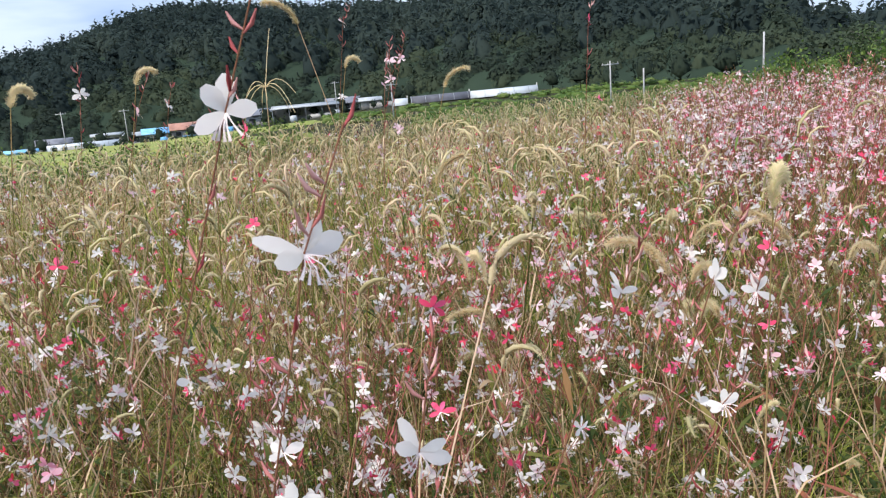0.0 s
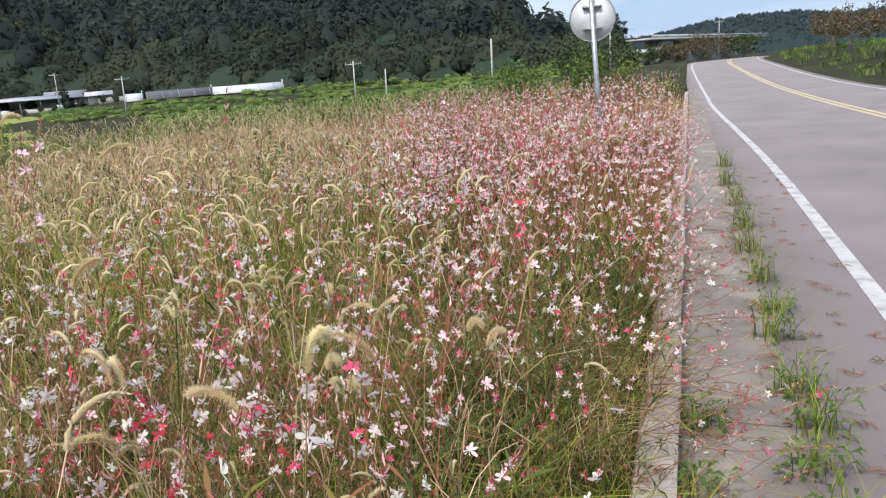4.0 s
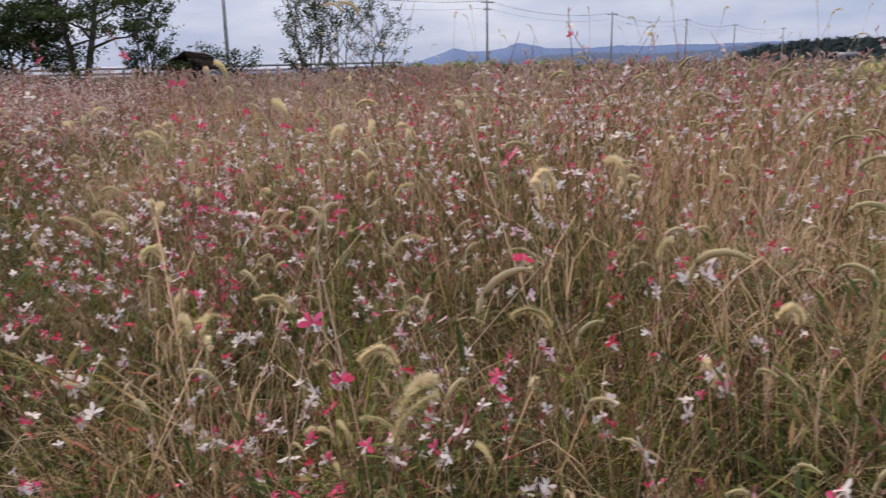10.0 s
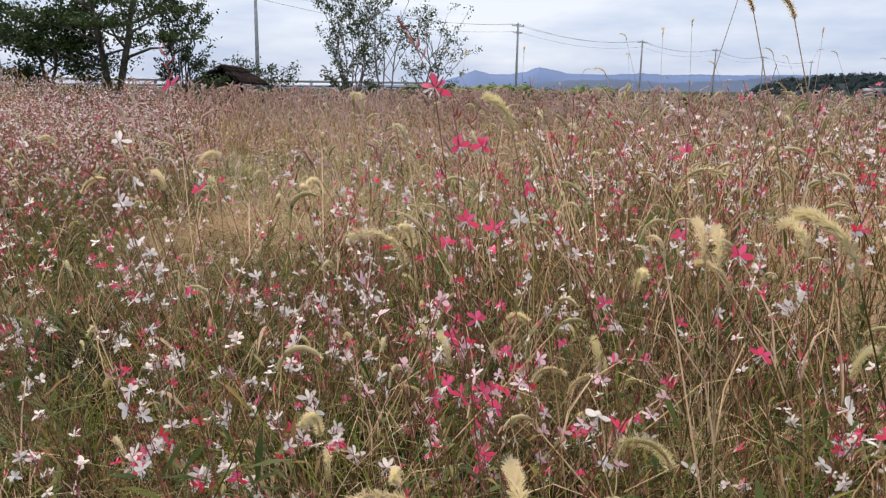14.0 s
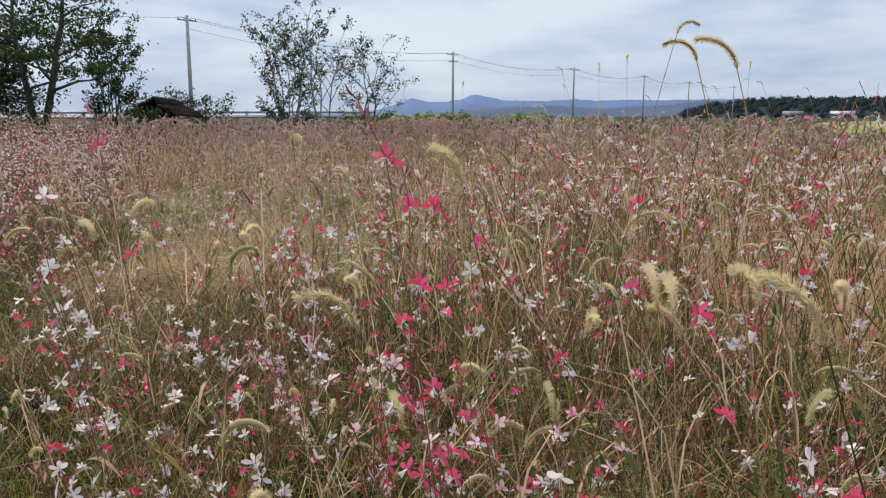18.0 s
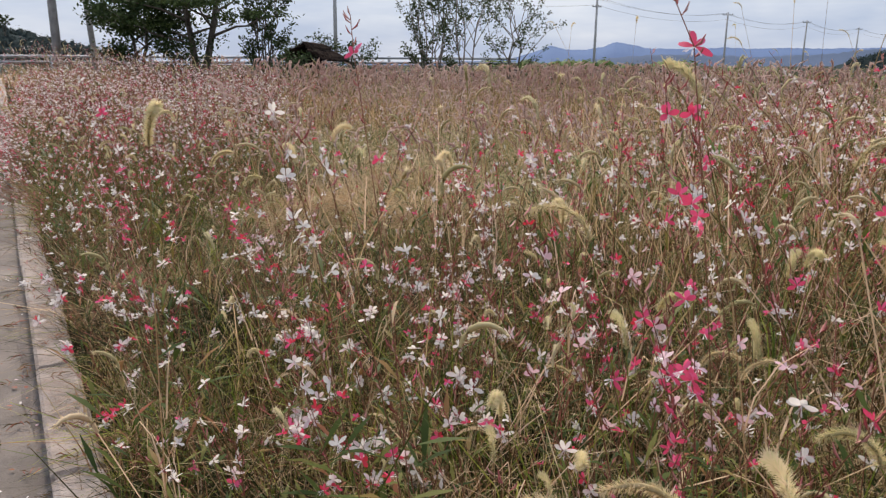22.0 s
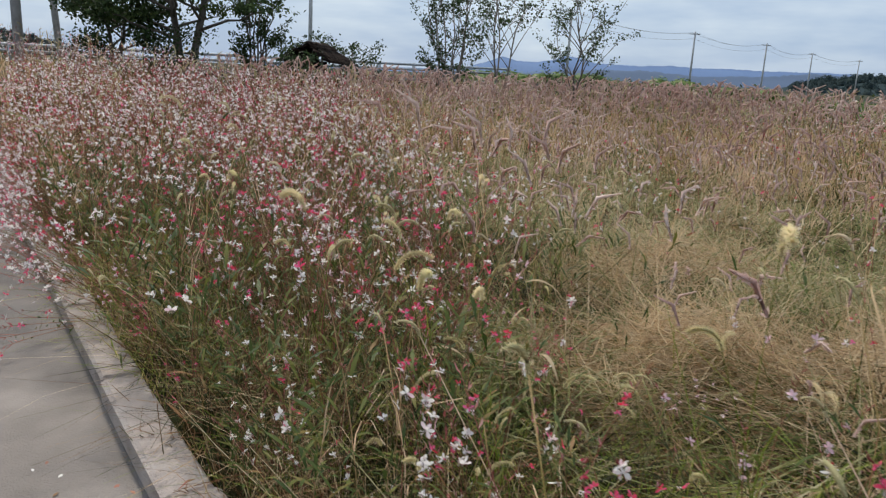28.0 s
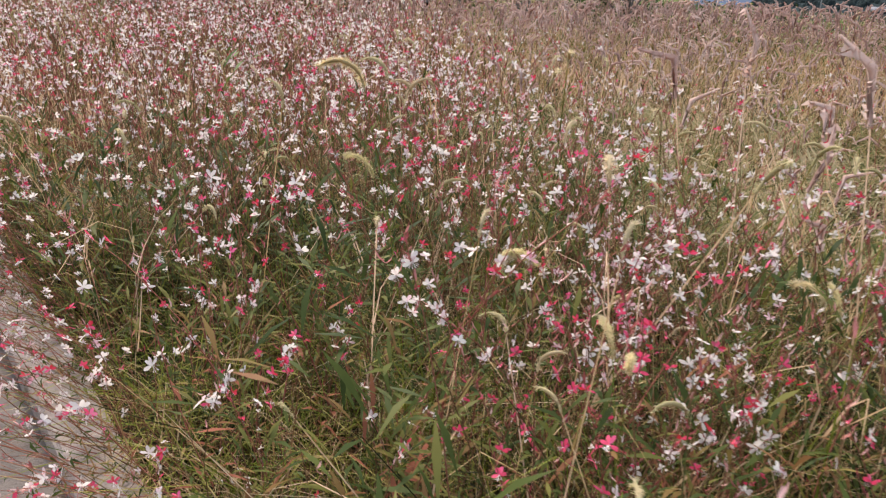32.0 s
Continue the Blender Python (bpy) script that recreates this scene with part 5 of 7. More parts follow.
# weeds and litter in the gutter
GUTTER_WEEDS = ((0.67, 2.2, 0.16), (0.72, 2.55, 0.24), (0.66, 3.0, 0.20), (0.73, 3.35, 0.30), (0.69, 3.75, 0.24), (0.66, 4.5, 0.26), (0.71, 5.0, 0.20), (0.68, 5.7, 0.30), (0.66, 6.6, 0.30), (0.70, 7.6, 0.30), (0.24, 3.3, 0.15), (0.22, 2.75, 0.13), (0.25, 2.4, 0.10), (0.70, -8.6, 0.16), (0.69, -7.2, 0.15), (0.68, -11.4, 0.2), (0.68, 8.8, 0.3), (0.66, 10.2, 0.3), (0.7, 12.0, 0.3))
for k, (wx, wy, h) in enumerate(GUTTER_WEEDS):
    r = random.Random(800 + k)
    root = thing("gutter_weed", "green weed growing from the gutter's joint", "weed", "weeds in the gutter", (wx, wy, -0.02 if wx > 0.6 else 0.01), r.uniform(0, 360))
    v, t, _ = grass_clump(r, 52, h * 1.3, 0.006, 0.13)
    tagged(part("blade_tuft", (v, t), M_GREEN, root), kind="stuff")
    out = []
    for j in range(44):
        a, z = r.uniform(0, 6.283), r.uniform(0.02, h * 0.8)
        d = r.uniform(0.02, 0.14)
        ln = r.uniform(0.03, 0.06)
        q = np.array([(d * math.cos(a), d * math.sin(a), z), ((d + ln * 0.5) * math.cos(a), (d + ln * 0.5) * math.sin(a), z + 0.012), ((d + ln) * math.cos(a), (d + ln) * math.sin(a), z - 0.01)])
        out.append((*ribbon(q, [0.004, ln * 0.45, 0.003], (-math.sin(a), math.cos(a), 0)), 0))
    v, t, _ = join(out)
    tagged(part("leaf_tuft", (v, t), M_WEED, root), kind="stuff")
for k, (wx, wy, turn) in enumerate(((0.02, 3.2, 60), (0.02, 3.5, 20), (0.02, 3.0, -15), (0.02, 2.6, 75), (0.02, 2.3, 65), (0.02, 4.4, 40), (0.02, 5.2, 30), (0.02, 6.0, 25), (0.02, 7.0, 10), (0.02, -11.2, 0), (0.02, -11.9, -30), (0.02, -12.6, 20), (0.02, -10.6, -10))):
    r = random.Random(900 + k)
    root = thing("fallen_gaura", "reddish gaura stems lying over the kerb into the gutter", "wildflower", "stems fallen over the kerb", (wx, wy, 0.12), turn)
    for j in range(4):
        (v, t, m), fl = wand(r, r.uniform(0.45, 0.75), True, 5, 16)
        st = new("stem", to_mesh("stem", v, t, m, [M_STEM, M_LEAF, M_BUD]))
        st.parent = root
        st.matrix_local = pose(0, 0, 0, 0, 82 + r.uniform(-8, 6), r.uniform(-50, 50))
        for p, w in fl[:2]:
            f = new("flower", FLOWER_MESHES["pink" if j % 2 else "white"][r.randrange(9)])
            f.parent = st
            f.matrix_local = pose(*p, 0, -60, math.degrees(w)) @ Matrix.Scale(0.9, 4)
g = np.random.default_rng(65)
n = 460
scrap = []
for k in range(5):
    r = random.Random(930 + k)
    out = []
    for j in range(5):
        a, l = r.uniform(0, 6.283), r.uniform(0.02, 0.06)
        c = np.array([r.uniform(-0.02, 0.02), r.uniform(-0.02, 0.02), 0.004])
        q = c + np.array([(0, 0, 0), (l * 0.5 * math.cos(a), l * 0.5 * math.sin(a), 0.008), (l * math.cos(a), l * math.sin(a), 0.002)])
        out.append((*tube(q, [0.0012, 0.0022, 0.0008], 3), 0))
    scrap.append(join(out))
x = np.concatenate([0.03 + 0.64 * g.random(2 * n // 3) ** 1.2, 0.55 + 0.8 * g.random(n - 2 * n // 3) ** 1.6])
y = np.concatenate([-9 + 17 * g.random(2 * n // 3), 1.0 + 10 * g.random(n - 2 * n // 3)])
me = scatter("withered_stems", scrap, [M_STEM], np.stack([x, y, np.where(x > 0.64, 0.006, np.where(x < 0.15, 0.127, 0.024))], 1), 6.283 * g.random(n), 0.8 + 0.8 * g.random(n))
tagged(new("withered_stems", me), "withered reddish flower stems strewn in the gutter", "litter", kind="stuff")
g = np.random.default_rng(64)
n = 640
x, y = 0.17 + 0.5 * g.random(n) ** 1.4, -14 + 22 * g.random(n)
pet = [(*petal(0.018, 0.010, 0.0, 0.15, 3), np.zeros(4))]
sz = 0.5 + 0.9 * g.random(n)
me = scatter("fallen_petals", pet, [M_WHITE], np.stack([x, y, np.full(n, 0.022)], 1)[: n // 2], 6.283 * g.random(n // 2), sz[: n // 2])
tagged(new("fallen_petals", me), "white petals fallen in the gutter", "petals", kind="stuff")
me = scatter("leaf_litter", pet, [M_STEM], np.stack([x, y, np.full(n, 0.022)], 1)[n // 2:], 6.283 * g.random(n - n // 2), 1.3 * sz[n // 2:])
tagged(new("leaf_litter", me), "brown leaf scraps lying in the gutter", "litter", kind="stuff")

# ---------------------------------------------------------------- hills and woods
def polar(az, dist, z=0.0, origin=(0.0, -1.0)):
    """A place by its compass turn to the left of the road's heading, and its distance."""
    a = radians(az)
    return origin[0] - math.sin(a) * dist, origin[1] + math.cos(a) * dist, z


def ridge_sheet(name, stops, dist, depth, material, label, bumps, base=-3.0, seed=0, step=0.25):
    """A hill whose skyline runs through stops (turn, height in degrees), rising from dist over depth, then falling behind."""
    az = np.arange(stops[0][0], stops[-1][0], step)
    el = np.interp(az, [s[0] for s in stops], [s[1] for s in stops])
    prof = np.array([0.0, 0.12, 0.3, 0.5, 0.7, 0.87, 1.0, 1.12, 1.35])
    hgt = np.array([0.0, 0.10, 0.33, 0.58, 0.80, 0.95, 1.0, 0.9, 0.3])
    a, p = np.meshgrid(np.radians(az), prof, indexing="ij")
    rr = dist + depth * p
    top = np.tan(np.radians(el))[:, None] * (dist + depth) + 1.35 - base
    x, y = -np.sin(a) * rr, np.cos(a) * rr - 1.0
    z = base + top * hgt[None, :] * (1 + bumps * (value_noise(a * 400, rr / (depth * 0.2) + seed, 1.0, seed) - 0.5) * (p > 0.05)) + top * bumps * 0.5 * (value_noise(a * 1300, rr, 1.0, seed + 5) - 0.5) * (p > 0.05)
    v = np.stack([x, y, z], -1).reshape(-1, 3)
    k, n = len(prof), len(az)
    i, j = np.meshgrid(np.arange(n - 1), np.arange(k - 1), indexing="ij")
    b = (i * k + j).ravel()
    t = np.concatenate([np.stack([b, b + 1, b + k + 1], 1), np.stack([b, b + k + 1, b + k], 1)])
    ob = new(name, to_mesh(name, v, t, np.zeros(len(t)), [material], flat=False))
    return tagged(ob, label, "hill", kind="structure")


HILL = ((4, 1.0), (8, 1.5), (10.6, 1.6), (11.4, 2.6), (12.3, 4.3), (19, 4.8), (31, 5.9), (42, 6.5), (49, 7.0), (54, 7.4), (57, 7.1), (59, 6.4), (62.4, 5.2), (66, 4.5), (69, 3.9), (73.7, 2.4), (77.4, 1.2), (80.4, 0.3), (82, -0.2))


def hill_foot(az):
    return np.interp(az, [4, 12, 30, 45, 80], [125, 118, 150, 180, 215])


def hill_z(x, y):
    az = np.degrees(np.arctan2(-x, y + 1.0))
    r = np.hypot(x, y + 1.0)
    el = np.interp(az, [s[0] for s in HILL], [s[1] for s in HILL])
    f0 = hill_foot(az)
    f1 = f0 + 150
    top = np.tan(np.radians(el)) * f1 + 1.35
    base = rise(x, y) - 0.3
    s = np.clip((r - f0) / (f1 - f0), 0, 1.5)
    up = np.where(s < 1, s ** 0.85 * (1.6 - 0.6 * s), 1 - 0.8 * (s - 1))
    return base + np.maximum(top - base, 0) * up * (0.94 + 0.12 * value_noise(x, y, 40, 8))


az_, rr_ = np.radians(np.arange(3.5, 83, 0.8)), np.linspace(0, 215, 36)
a2, r2 = np.meshgrid(az_, rr_, indexing="ij")
r2 = r2 + hill_foot(np.degrees(a2))
hx, hy = -np.sin(a2) * r2, np.cos(a2) * r2 - 1.0
hv = np.stack([hx, hy, hill_z(hx, hy)], -1).reshape(-1, 3)
i_, j_ = np.meshgrid(np.arange(len(az_) - 1), np.arange(len(rr_) - 1), indexing="ij")
b_ = (i_ * len(rr_) + j_).ravel()
ht = np.concatenate([np.stack([b_, b_ + 1, b_ + len(rr_) + 1], 1), np.stack([b_, b_ + len(rr_) + 1, b_ + len(rr_)], 1)])
tagged(new("hill", to_mesh("hill", hv, ht, np.zeros(len(ht)), [M_FOREST_FLOOR], flat=False)), "dark wooded hillside behind the village", "hill", kind="structure")


PHI = (1 + 5 ** 0.5) / 2
ICO_V = np.array([(-1, PHI, 0), (1, PHI, 0), (-1, -PHI, 0), (1, -PHI, 0), (0, -1, PHI), (0, 1, PHI), (0, -1, -PHI), (0, 1, -PHI), (PHI, 0, -1), (PHI, 0, 1), (-PHI, 0, -1), (-PHI, 0, 1)]) / math.hypot(1, PHI)
ICO_T = np.array([(i, j, k) for i in range(12) for j in range(i + 1, 12) for k in range(j + 1, 12) if all(np.linalg.norm(ICO_V[p] - ICO_V[q]) < 1.1 for p, q in ((i, j), (j, k), (i, k)))])
ICO_T = np.array([t if np.dot(np.cross(ICO_V[t[1]] - ICO_V[t[0]], ICO_V[t[2]] - ICO_V[t[0]]), ICO_V[t[0]]) > 0 else t[::-1] for t in ICO_T])


def crown_proto(r, leaves, size, wide, tall, cone):
    """A far tree: a trunk, a lumpy crown narrowing upwards, and leaf sprays all over its surface."""
    lumps = [(np.array([r.gauss(0, 1), r.gauss(0, 1), r.gauss(0, 0.8)]), r.uniform(0.10, 0.30)) for _ in range(7)]

    def radius(d):
        f = 0.66
        for w, h in lumps:
            f += h * max(0.0, float(np.dot(d, w / np.linalg.norm(w)))) ** 6
        return f

    def place(d, f):
        k = 1 - cone * 0.5 * (d[2] + 1) ** 1.3 * 0.55
        return np.array([d[0] * wide * f * k, d[1] * wide * f * k, tall * (0.55 + 0.45 * d[2] * f)])

    out = [(np.array([place(d, radius(d) * r.uniform(0.72, 1.02)) for d in ICO_V]), ICO_T, 0)]
    v, t = [], []
    for k in range(leaves):
        d = np.array([r.gauss(0, 1), r.gauss(0, 1), r.gauss(0.25, 0.9)])
        d /= np.linalg.norm(d)
        c = place(d, radius(d) * r.uniform(0.86, 1.30))
        u = np.cross(d + np.array([r.gauss(0, 0.5), r.gauss(0, 0.5), r.gauss(0, 0.5)]), (r.gauss(0, 1), r.gauss(0, 1), r.gauss(0, 1)))
        u /= np.linalg.norm(u)
        w = np.cross(u, d)
        w /= max(1e-6, np.linalg.norm(w))
        s = size * r.uniform(0.6, 1.35)
        v += [c - u * s, c + u * s, c + w * s * r.uniform(0.9, 1.5)]
        t.append((3 * k, 3 * k + 1, 3 * k + 2))
    out.append((np.array(v), np.array(t), 0))
    out.append((*tube([(0, 0, 0), (0, 0, tall * 0.6)], [0.16, 0.08], 3), 1))
    return join(out)


rc = random.Random(5)
PINES = [crown_proto(rc, 84, 0.50, 3.0, 9.0, 0.5) for k in range(9)]
BROADS = [crown_proto(rc, 96, 0.48, 3.3, 7.2, 0.35) for k in range(9)]
FAR_CROWNS = [crown_proto(rc, 27, 0.92, 3.6, 7.2, 0.35) for k in range(7)]
SCRUB = [crown_proto(rc, 56, 0.46, 3.3, 7.2, 0.2) for k in range(6)]
g = np.random.default_rng(31)
n = 3600
az = 5 + 77 * g.random(n)
r = hill_foot(az) + 4 + 160 * g.random(n) ** 0.85
x, y = -np.sin(np.radians(az)) * r, np.cos(np.radians(az)) * r - 1.0
low = g.random(n) < np.clip(1.25 - (r - hill_foot(az)) / 60, 0.12, 1)
sc = np.where(low, 0.8 + 0.5 * g.random(n), 1.0 + 0.75 * g.random(n))
pos = np.stack([x, y, hill_z(x, y) - 4.4 * sc], 1)
for nm, sel, pr, mt, lab in (("pine_wood", ~low, PINES, M_PINE, "dense dark green pine wood covering the hill"), ("mixed_wood", low, BROADS, M_WOOD_EDGE, "broadleaved trees along the foot of the hill")):
    m = int(sel.sum())
    me = scatter(nm, pr, [mt, M_BARK], pos[sel], 6.283 * g.random(m), sc[sel], crowns=True)
    tagged(new(nm, me), lab, "woods", kind="stuff")

ridge_sheet("west_hill", ((82, 0.1), (86, 0.2), (90, 0.45), (94, 1.3), (97, 1.15), (100.4, 1.75), (104, 1.5), (106, 1.2), (109, 0.85), (113, 0.85), (116, 0.9), (118.5, 0.8), (121, 0.5), (123.5, -0.1)), 420, 160, M_NEAR_HILL, "low wooded hill across the paddies", 0.10, seed=3)
ridge_sheet("south_west_hills", ((112, 0.7), (118, 0.95), (121, 1.0), (124, 0.7), (128, 0.5), (132, 0.75), (135, 0.7), (138, 0.45), (141, 0.2), (144, 0.05)), 1150, 300, M_FAR, "distant wooded hills coloured dark blue for haze", 0.12, seed=5)
ridge_sheet("far_mountains", ((112, 0.9), (117, 1.0), (120, 1.1), (124, 1.05), (126, 1.12), (128.6, 1.08), (130, 1.2), (132, 1.08), (133.5, 1.1), (135.3, 1.15), (136.5, 1.45), (137.4, 1.6), (138.4, 1.25), (139.7, 1.05), (141.0, 1.1), (142.1, 1.35), (143.0, 1.0), (144.5, 0.55), (146, 0.3), (152, 0.2), (160, 0.1)), 2300, 700, M_FARTHER, "far mountains coloured blue for haze along the horizon", 0.05, seed=7, step=0.15)
ridge_sheet("south_hill", ((168, -0.2), (171, 0.2), (174.3, 0.8), (177, 1.5), (180, 2.2), (183, 2.1), (187, 1.9), (195, 1.4), (204, 0.3)), 330, 120, M_NEAR_HILL, "green wooded hill beyond the crossroad", 0.12, seed=11)
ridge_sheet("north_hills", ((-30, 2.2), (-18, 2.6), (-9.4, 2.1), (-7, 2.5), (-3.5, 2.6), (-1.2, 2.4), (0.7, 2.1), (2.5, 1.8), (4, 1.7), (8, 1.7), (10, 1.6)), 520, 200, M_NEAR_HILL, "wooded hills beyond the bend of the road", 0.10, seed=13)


def hill_woods(name, stops, dist, depth, count, size, material, label, seed):
    """Trees over one of the low hills."""
    g = np.random.default_rng(seed)
    az = stops[0][0] + (stops[-1][0] - stops[0][0]) * g.random(count)
    p = 0.15 + 0.92 * g.random(count) ** 0.7
    el = np.interp(az, [s[0] for s in stops], [s[1] for s in stops])
    hgt = np.interp(p, [0.0, 0.12, 0.3, 0.5, 0.7, 0.87, 1.0, 1.12], [0.0, 0.10, 0.33, 0.58, 0.80, 0.95, 1.0, 0.9])
    r = dist + depth * p
    z = -3 + (np.tan(np.radians(el)) * (dist + depth) + 4.35) * hgt - size * 3.6
    a = np.radians(az)
    me = scatter(name, FAR_CROWNS, [material, M_BARK], np.stack([-np.sin(a) * r, np.cos(a) * r - 1.0, z], 1), 6.283 * g.random(count), size * (0.7 + 0.6 * g.random(count)), crowns=True)
    return tagged(new(name, me), label, "woods", kind="stuff")


WEST = ((84, 0.0), (90, 0.45), (94, 1.3), (97, 1.15), (100.4, 1.75), (104, 1.5), (106, 1.2), (109, 0.85), (113, 0.85), (116, 0.9), (118.5, 0.8), (121, 0.5), (122.5, 0.1))
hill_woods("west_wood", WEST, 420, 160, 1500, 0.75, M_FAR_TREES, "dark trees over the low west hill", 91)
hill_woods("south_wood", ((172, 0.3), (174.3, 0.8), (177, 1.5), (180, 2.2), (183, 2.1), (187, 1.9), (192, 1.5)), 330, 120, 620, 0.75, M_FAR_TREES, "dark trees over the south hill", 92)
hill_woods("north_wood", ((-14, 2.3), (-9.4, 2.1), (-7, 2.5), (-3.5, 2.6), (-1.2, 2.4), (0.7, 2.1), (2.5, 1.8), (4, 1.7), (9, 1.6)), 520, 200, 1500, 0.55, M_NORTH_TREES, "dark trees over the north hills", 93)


# ---------------------------------------------------------------- village
def gable_house(label, az, dist, width, depth, wall_h, roof_h, roof_mat, wall_mat=None, turn=0.0, windows=3, category="house", lift=0.0):
    """Walls with thickness, a pitched roof with eaves, a door and windows set into the front."""
    x, y, _ = polar(az, dist)
    root = thing("house", label, category, "village houses", (x, y, float(rise(x, y)) - 0.1 + lift), az + turn)
    wall_mat = wall_mat or M_WALL
    width, depth, wall_h, roof_h = 0.76 * width, 0.76 * depth, 0.74 * wall_h, 0.78 * roof_h
    w2, d2 = width / 2, depth / 2
    for nm, bx in (("wall", box(0, -d2 + 0.1, wall_h / 2, width, 0.2, wall_h)), ("wall", box(0, d2 - 0.1, wall_h / 2, width, 0.2, wall_h)), ("wall", box(-w2 + 0.1, 0, wall_h / 2, 0.2, depth - 0.4, wall_h)), ("wall", box(w2 - 0.1, 0, wall_h / 2, 0.2, depth - 0.4, wall_h))):
        part(nm, bx, wall_mat, root)
    e = 0.45
    v = np.array([(-w2 - e, -d2 - e, wall_h - 0.05), (w2 + e, -d2 - e, wall_h - 0.05), (w2 + e, 0, wall_h + roof_h), (-w2 - e, 0, wall_h + roof_h), (-w2 - e, d2 + e, wall_h - 0.05), (w2 + e, d2 + e, wall_h - 0.05)])
    v = np.concatenate([v, v - (0, 0, 0.18)])
    q = [(0, 1, 2, 3), (3, 2, 5, 4), (6, 9, 8, 7), (9, 10, 11, 8), (0, 6, 7, 1), (5, 11, 10, 4), (1, 7, 8, 2), (2, 8, 11, 5), (0, 3, 9, 6), (3, 4, 10, 9)]
    part("roof", (v, np.array([t for a, b, c, d in q for t in ((a, b, c), (a, c, d))])), roof_mat, root)
    for s in (-1, 1):
        gv = np.array([(s * (w2 - 0.1), -d2, wall_h), (s * (w2 - 0.1), d2, wall_h), (s * (w2 - 0.1), 0, wall_h + roof_h - 0.2)])
        gv = np.concatenate([gv, gv - (s * 0.15, 0, 0)])
        part("gable", (gv, np.array([(0, 1, 2), (3, 5, 4), (0, 2, 5), (0, 5, 3), (1, 4, 5), (1, 5, 2)])), wall_mat, root)
    part("door", box(0.1 * width, -d2 - 0.03, min(1.0, wall_h * 0.42), 0.95, 0.1, min(2.0, wall_h * 0.84)), M_DARK, root)
    for k in range(windows):
        wx = -w2 + width * (k + 0.6) / (windows + 0.2)
        win = part("window", box(wx, -d2 - 0.02, wall_h * 0.58, min(1.3, width * 0.14), 0.08, wall_h * 0.34), M_DARK, root)
        part("frame", box(wx, -d2 - 0.04, wall_h * 0.58 - wall_h * 0.19, min(1.5, width * 0.16), 0.12, 0.08), M_ROOF_PALE, win)
    return root


def open_shed(label, az, dist, width, depth, h, roof_mat, turn=0.0):
    x, y, _ = polar(az, dist)
    root = thing("shed", label, "shed", "village sheds", (x, y, float(rise(x, y)) - 0.1), az + turn)
    v, t = box(0, 0, h, width + 0.6, depth + 0.6, 0.16)
    v[:, 2] += np.where(v[:, 1] > 0, 0.7, 0.0)
    part("roof", (v, t), roof_mat, root)
    part("back_wall", box(0, depth / 2, h / 2, width, 0.12, h), M_WALL, root)
    part("side_wall", box(-width / 2, 0, h / 2, 0.12, depth - 0.2, h - 0.1), M_WALL, root)
    for k in range(5):
        part("post", tube([(-width / 2 + width * k / 4, -depth / 2, 0), (-width / 2 + width * k / 4, -depth / 2, h)], [0.08, 0.08], 6), M_STEEL, root)
    return root


def tunnel(label, az, dist, length, width, h, film, turn=0.0):
    """A tunnel greenhouse: curved film over hoops, with closed ends and a door."""
    x, y, _ = polar(az, dist)
    root = thing("greenhouse", label, "greenhouse", "greenhouses", (x, y, float(rise(x, y)) - 0.1), az + turn)
    a = np.linspace(0, np.pi, 11)
    cy, cz = -np.cos(a) * width / 2, 0.25 + np.sin(a) ** 0.8 * (h - 0.25)
    v = np.concatenate([np.stack([np.full(11, s * length / 2), cy, cz], 1) for s in (-1, 1)])
    t = [q for k in range(10) for q in ((k, k + 1, k + 12), (k, k + 12, k + 11))]
    t += [(0, k + 1, k) for k in range(1, 10)] + [(11, 11 + k, 12 + k) for k in range(1, 10)]
    part("film_cover", (v, np.array(t)), film, root)
    for k in range(int(length / 2.5) + 1):
        hx = -length / 2 + k * 2.5
        part("hoop", tube(np.stack([np.full(11, hx), cy * 1.01, cz + 0.02], 1), np.full(11, 0.04), 4), M_STEEL, root)
    part("door", box(length / 2 + 0.03, 0, 0.95, 0.06, 1.6, 1.9), M_WALL, root)
    return root


gable_house("low blue steel-roofed shed at the paddy's edge", 65.3, 152, 6.0, 4, 1.5, 0.5, M_ROOF_BLUE, M_ROOF_BLUE, windows=1, category="shed")
tunnel("long low white film tunnel beside the blue shed", 61.5, 151, 12, 3.0, 1.7, M_VINYL)
gable_house("small dark-roofed village house", 63.3, 170, 8, 6, 2.6, 1.3, M_ROOF_GREY)
gable_house("white-walled flat village house", 60.0, 165, 7, 6, 3.6, 0.5, M_ROOF_PALE)
gable_house("white house with a bright blue roof", 56.9, 168, 6, 6, 2.8, 1.4, M_ROOF_BLUE)
gable_house("pale farm store with a steel roof", 58.4, 175, 9, 6, 2.8, 0.9, M_ROOF_PALE)
gable_house("village house with a brown tiled roof", 54.6, 176, 10, 7, 3.0, 1.8, M_ROOF_RED)
gable_house("grey village house with a low roof", 53.3, 166, 8, 6, 2.5, 1.2, M_ROOF_GREY)
gable_house("large grey farm barn", 50.6, 166, 13, 9, 4.0, 1.6, M_ROOF_GREY, M_ROOF_PALE, windows=4, category="barn")
open_shed("long open farm shed with a pale steel roof", 46.3, 158, 13, 6, 2.6, M_ROOF_PALE)
gable_house("grey-roofed house behind the sheds", 43.5, 165, 9, 7, 2.8, 1.6, M_ROOF_GREY)
gable_house("small pale outbuilding beside the barn", 41.5, 152, 5, 4, 2.4, 0.8, M_ROOF_PALE, windows=1, category="shed")
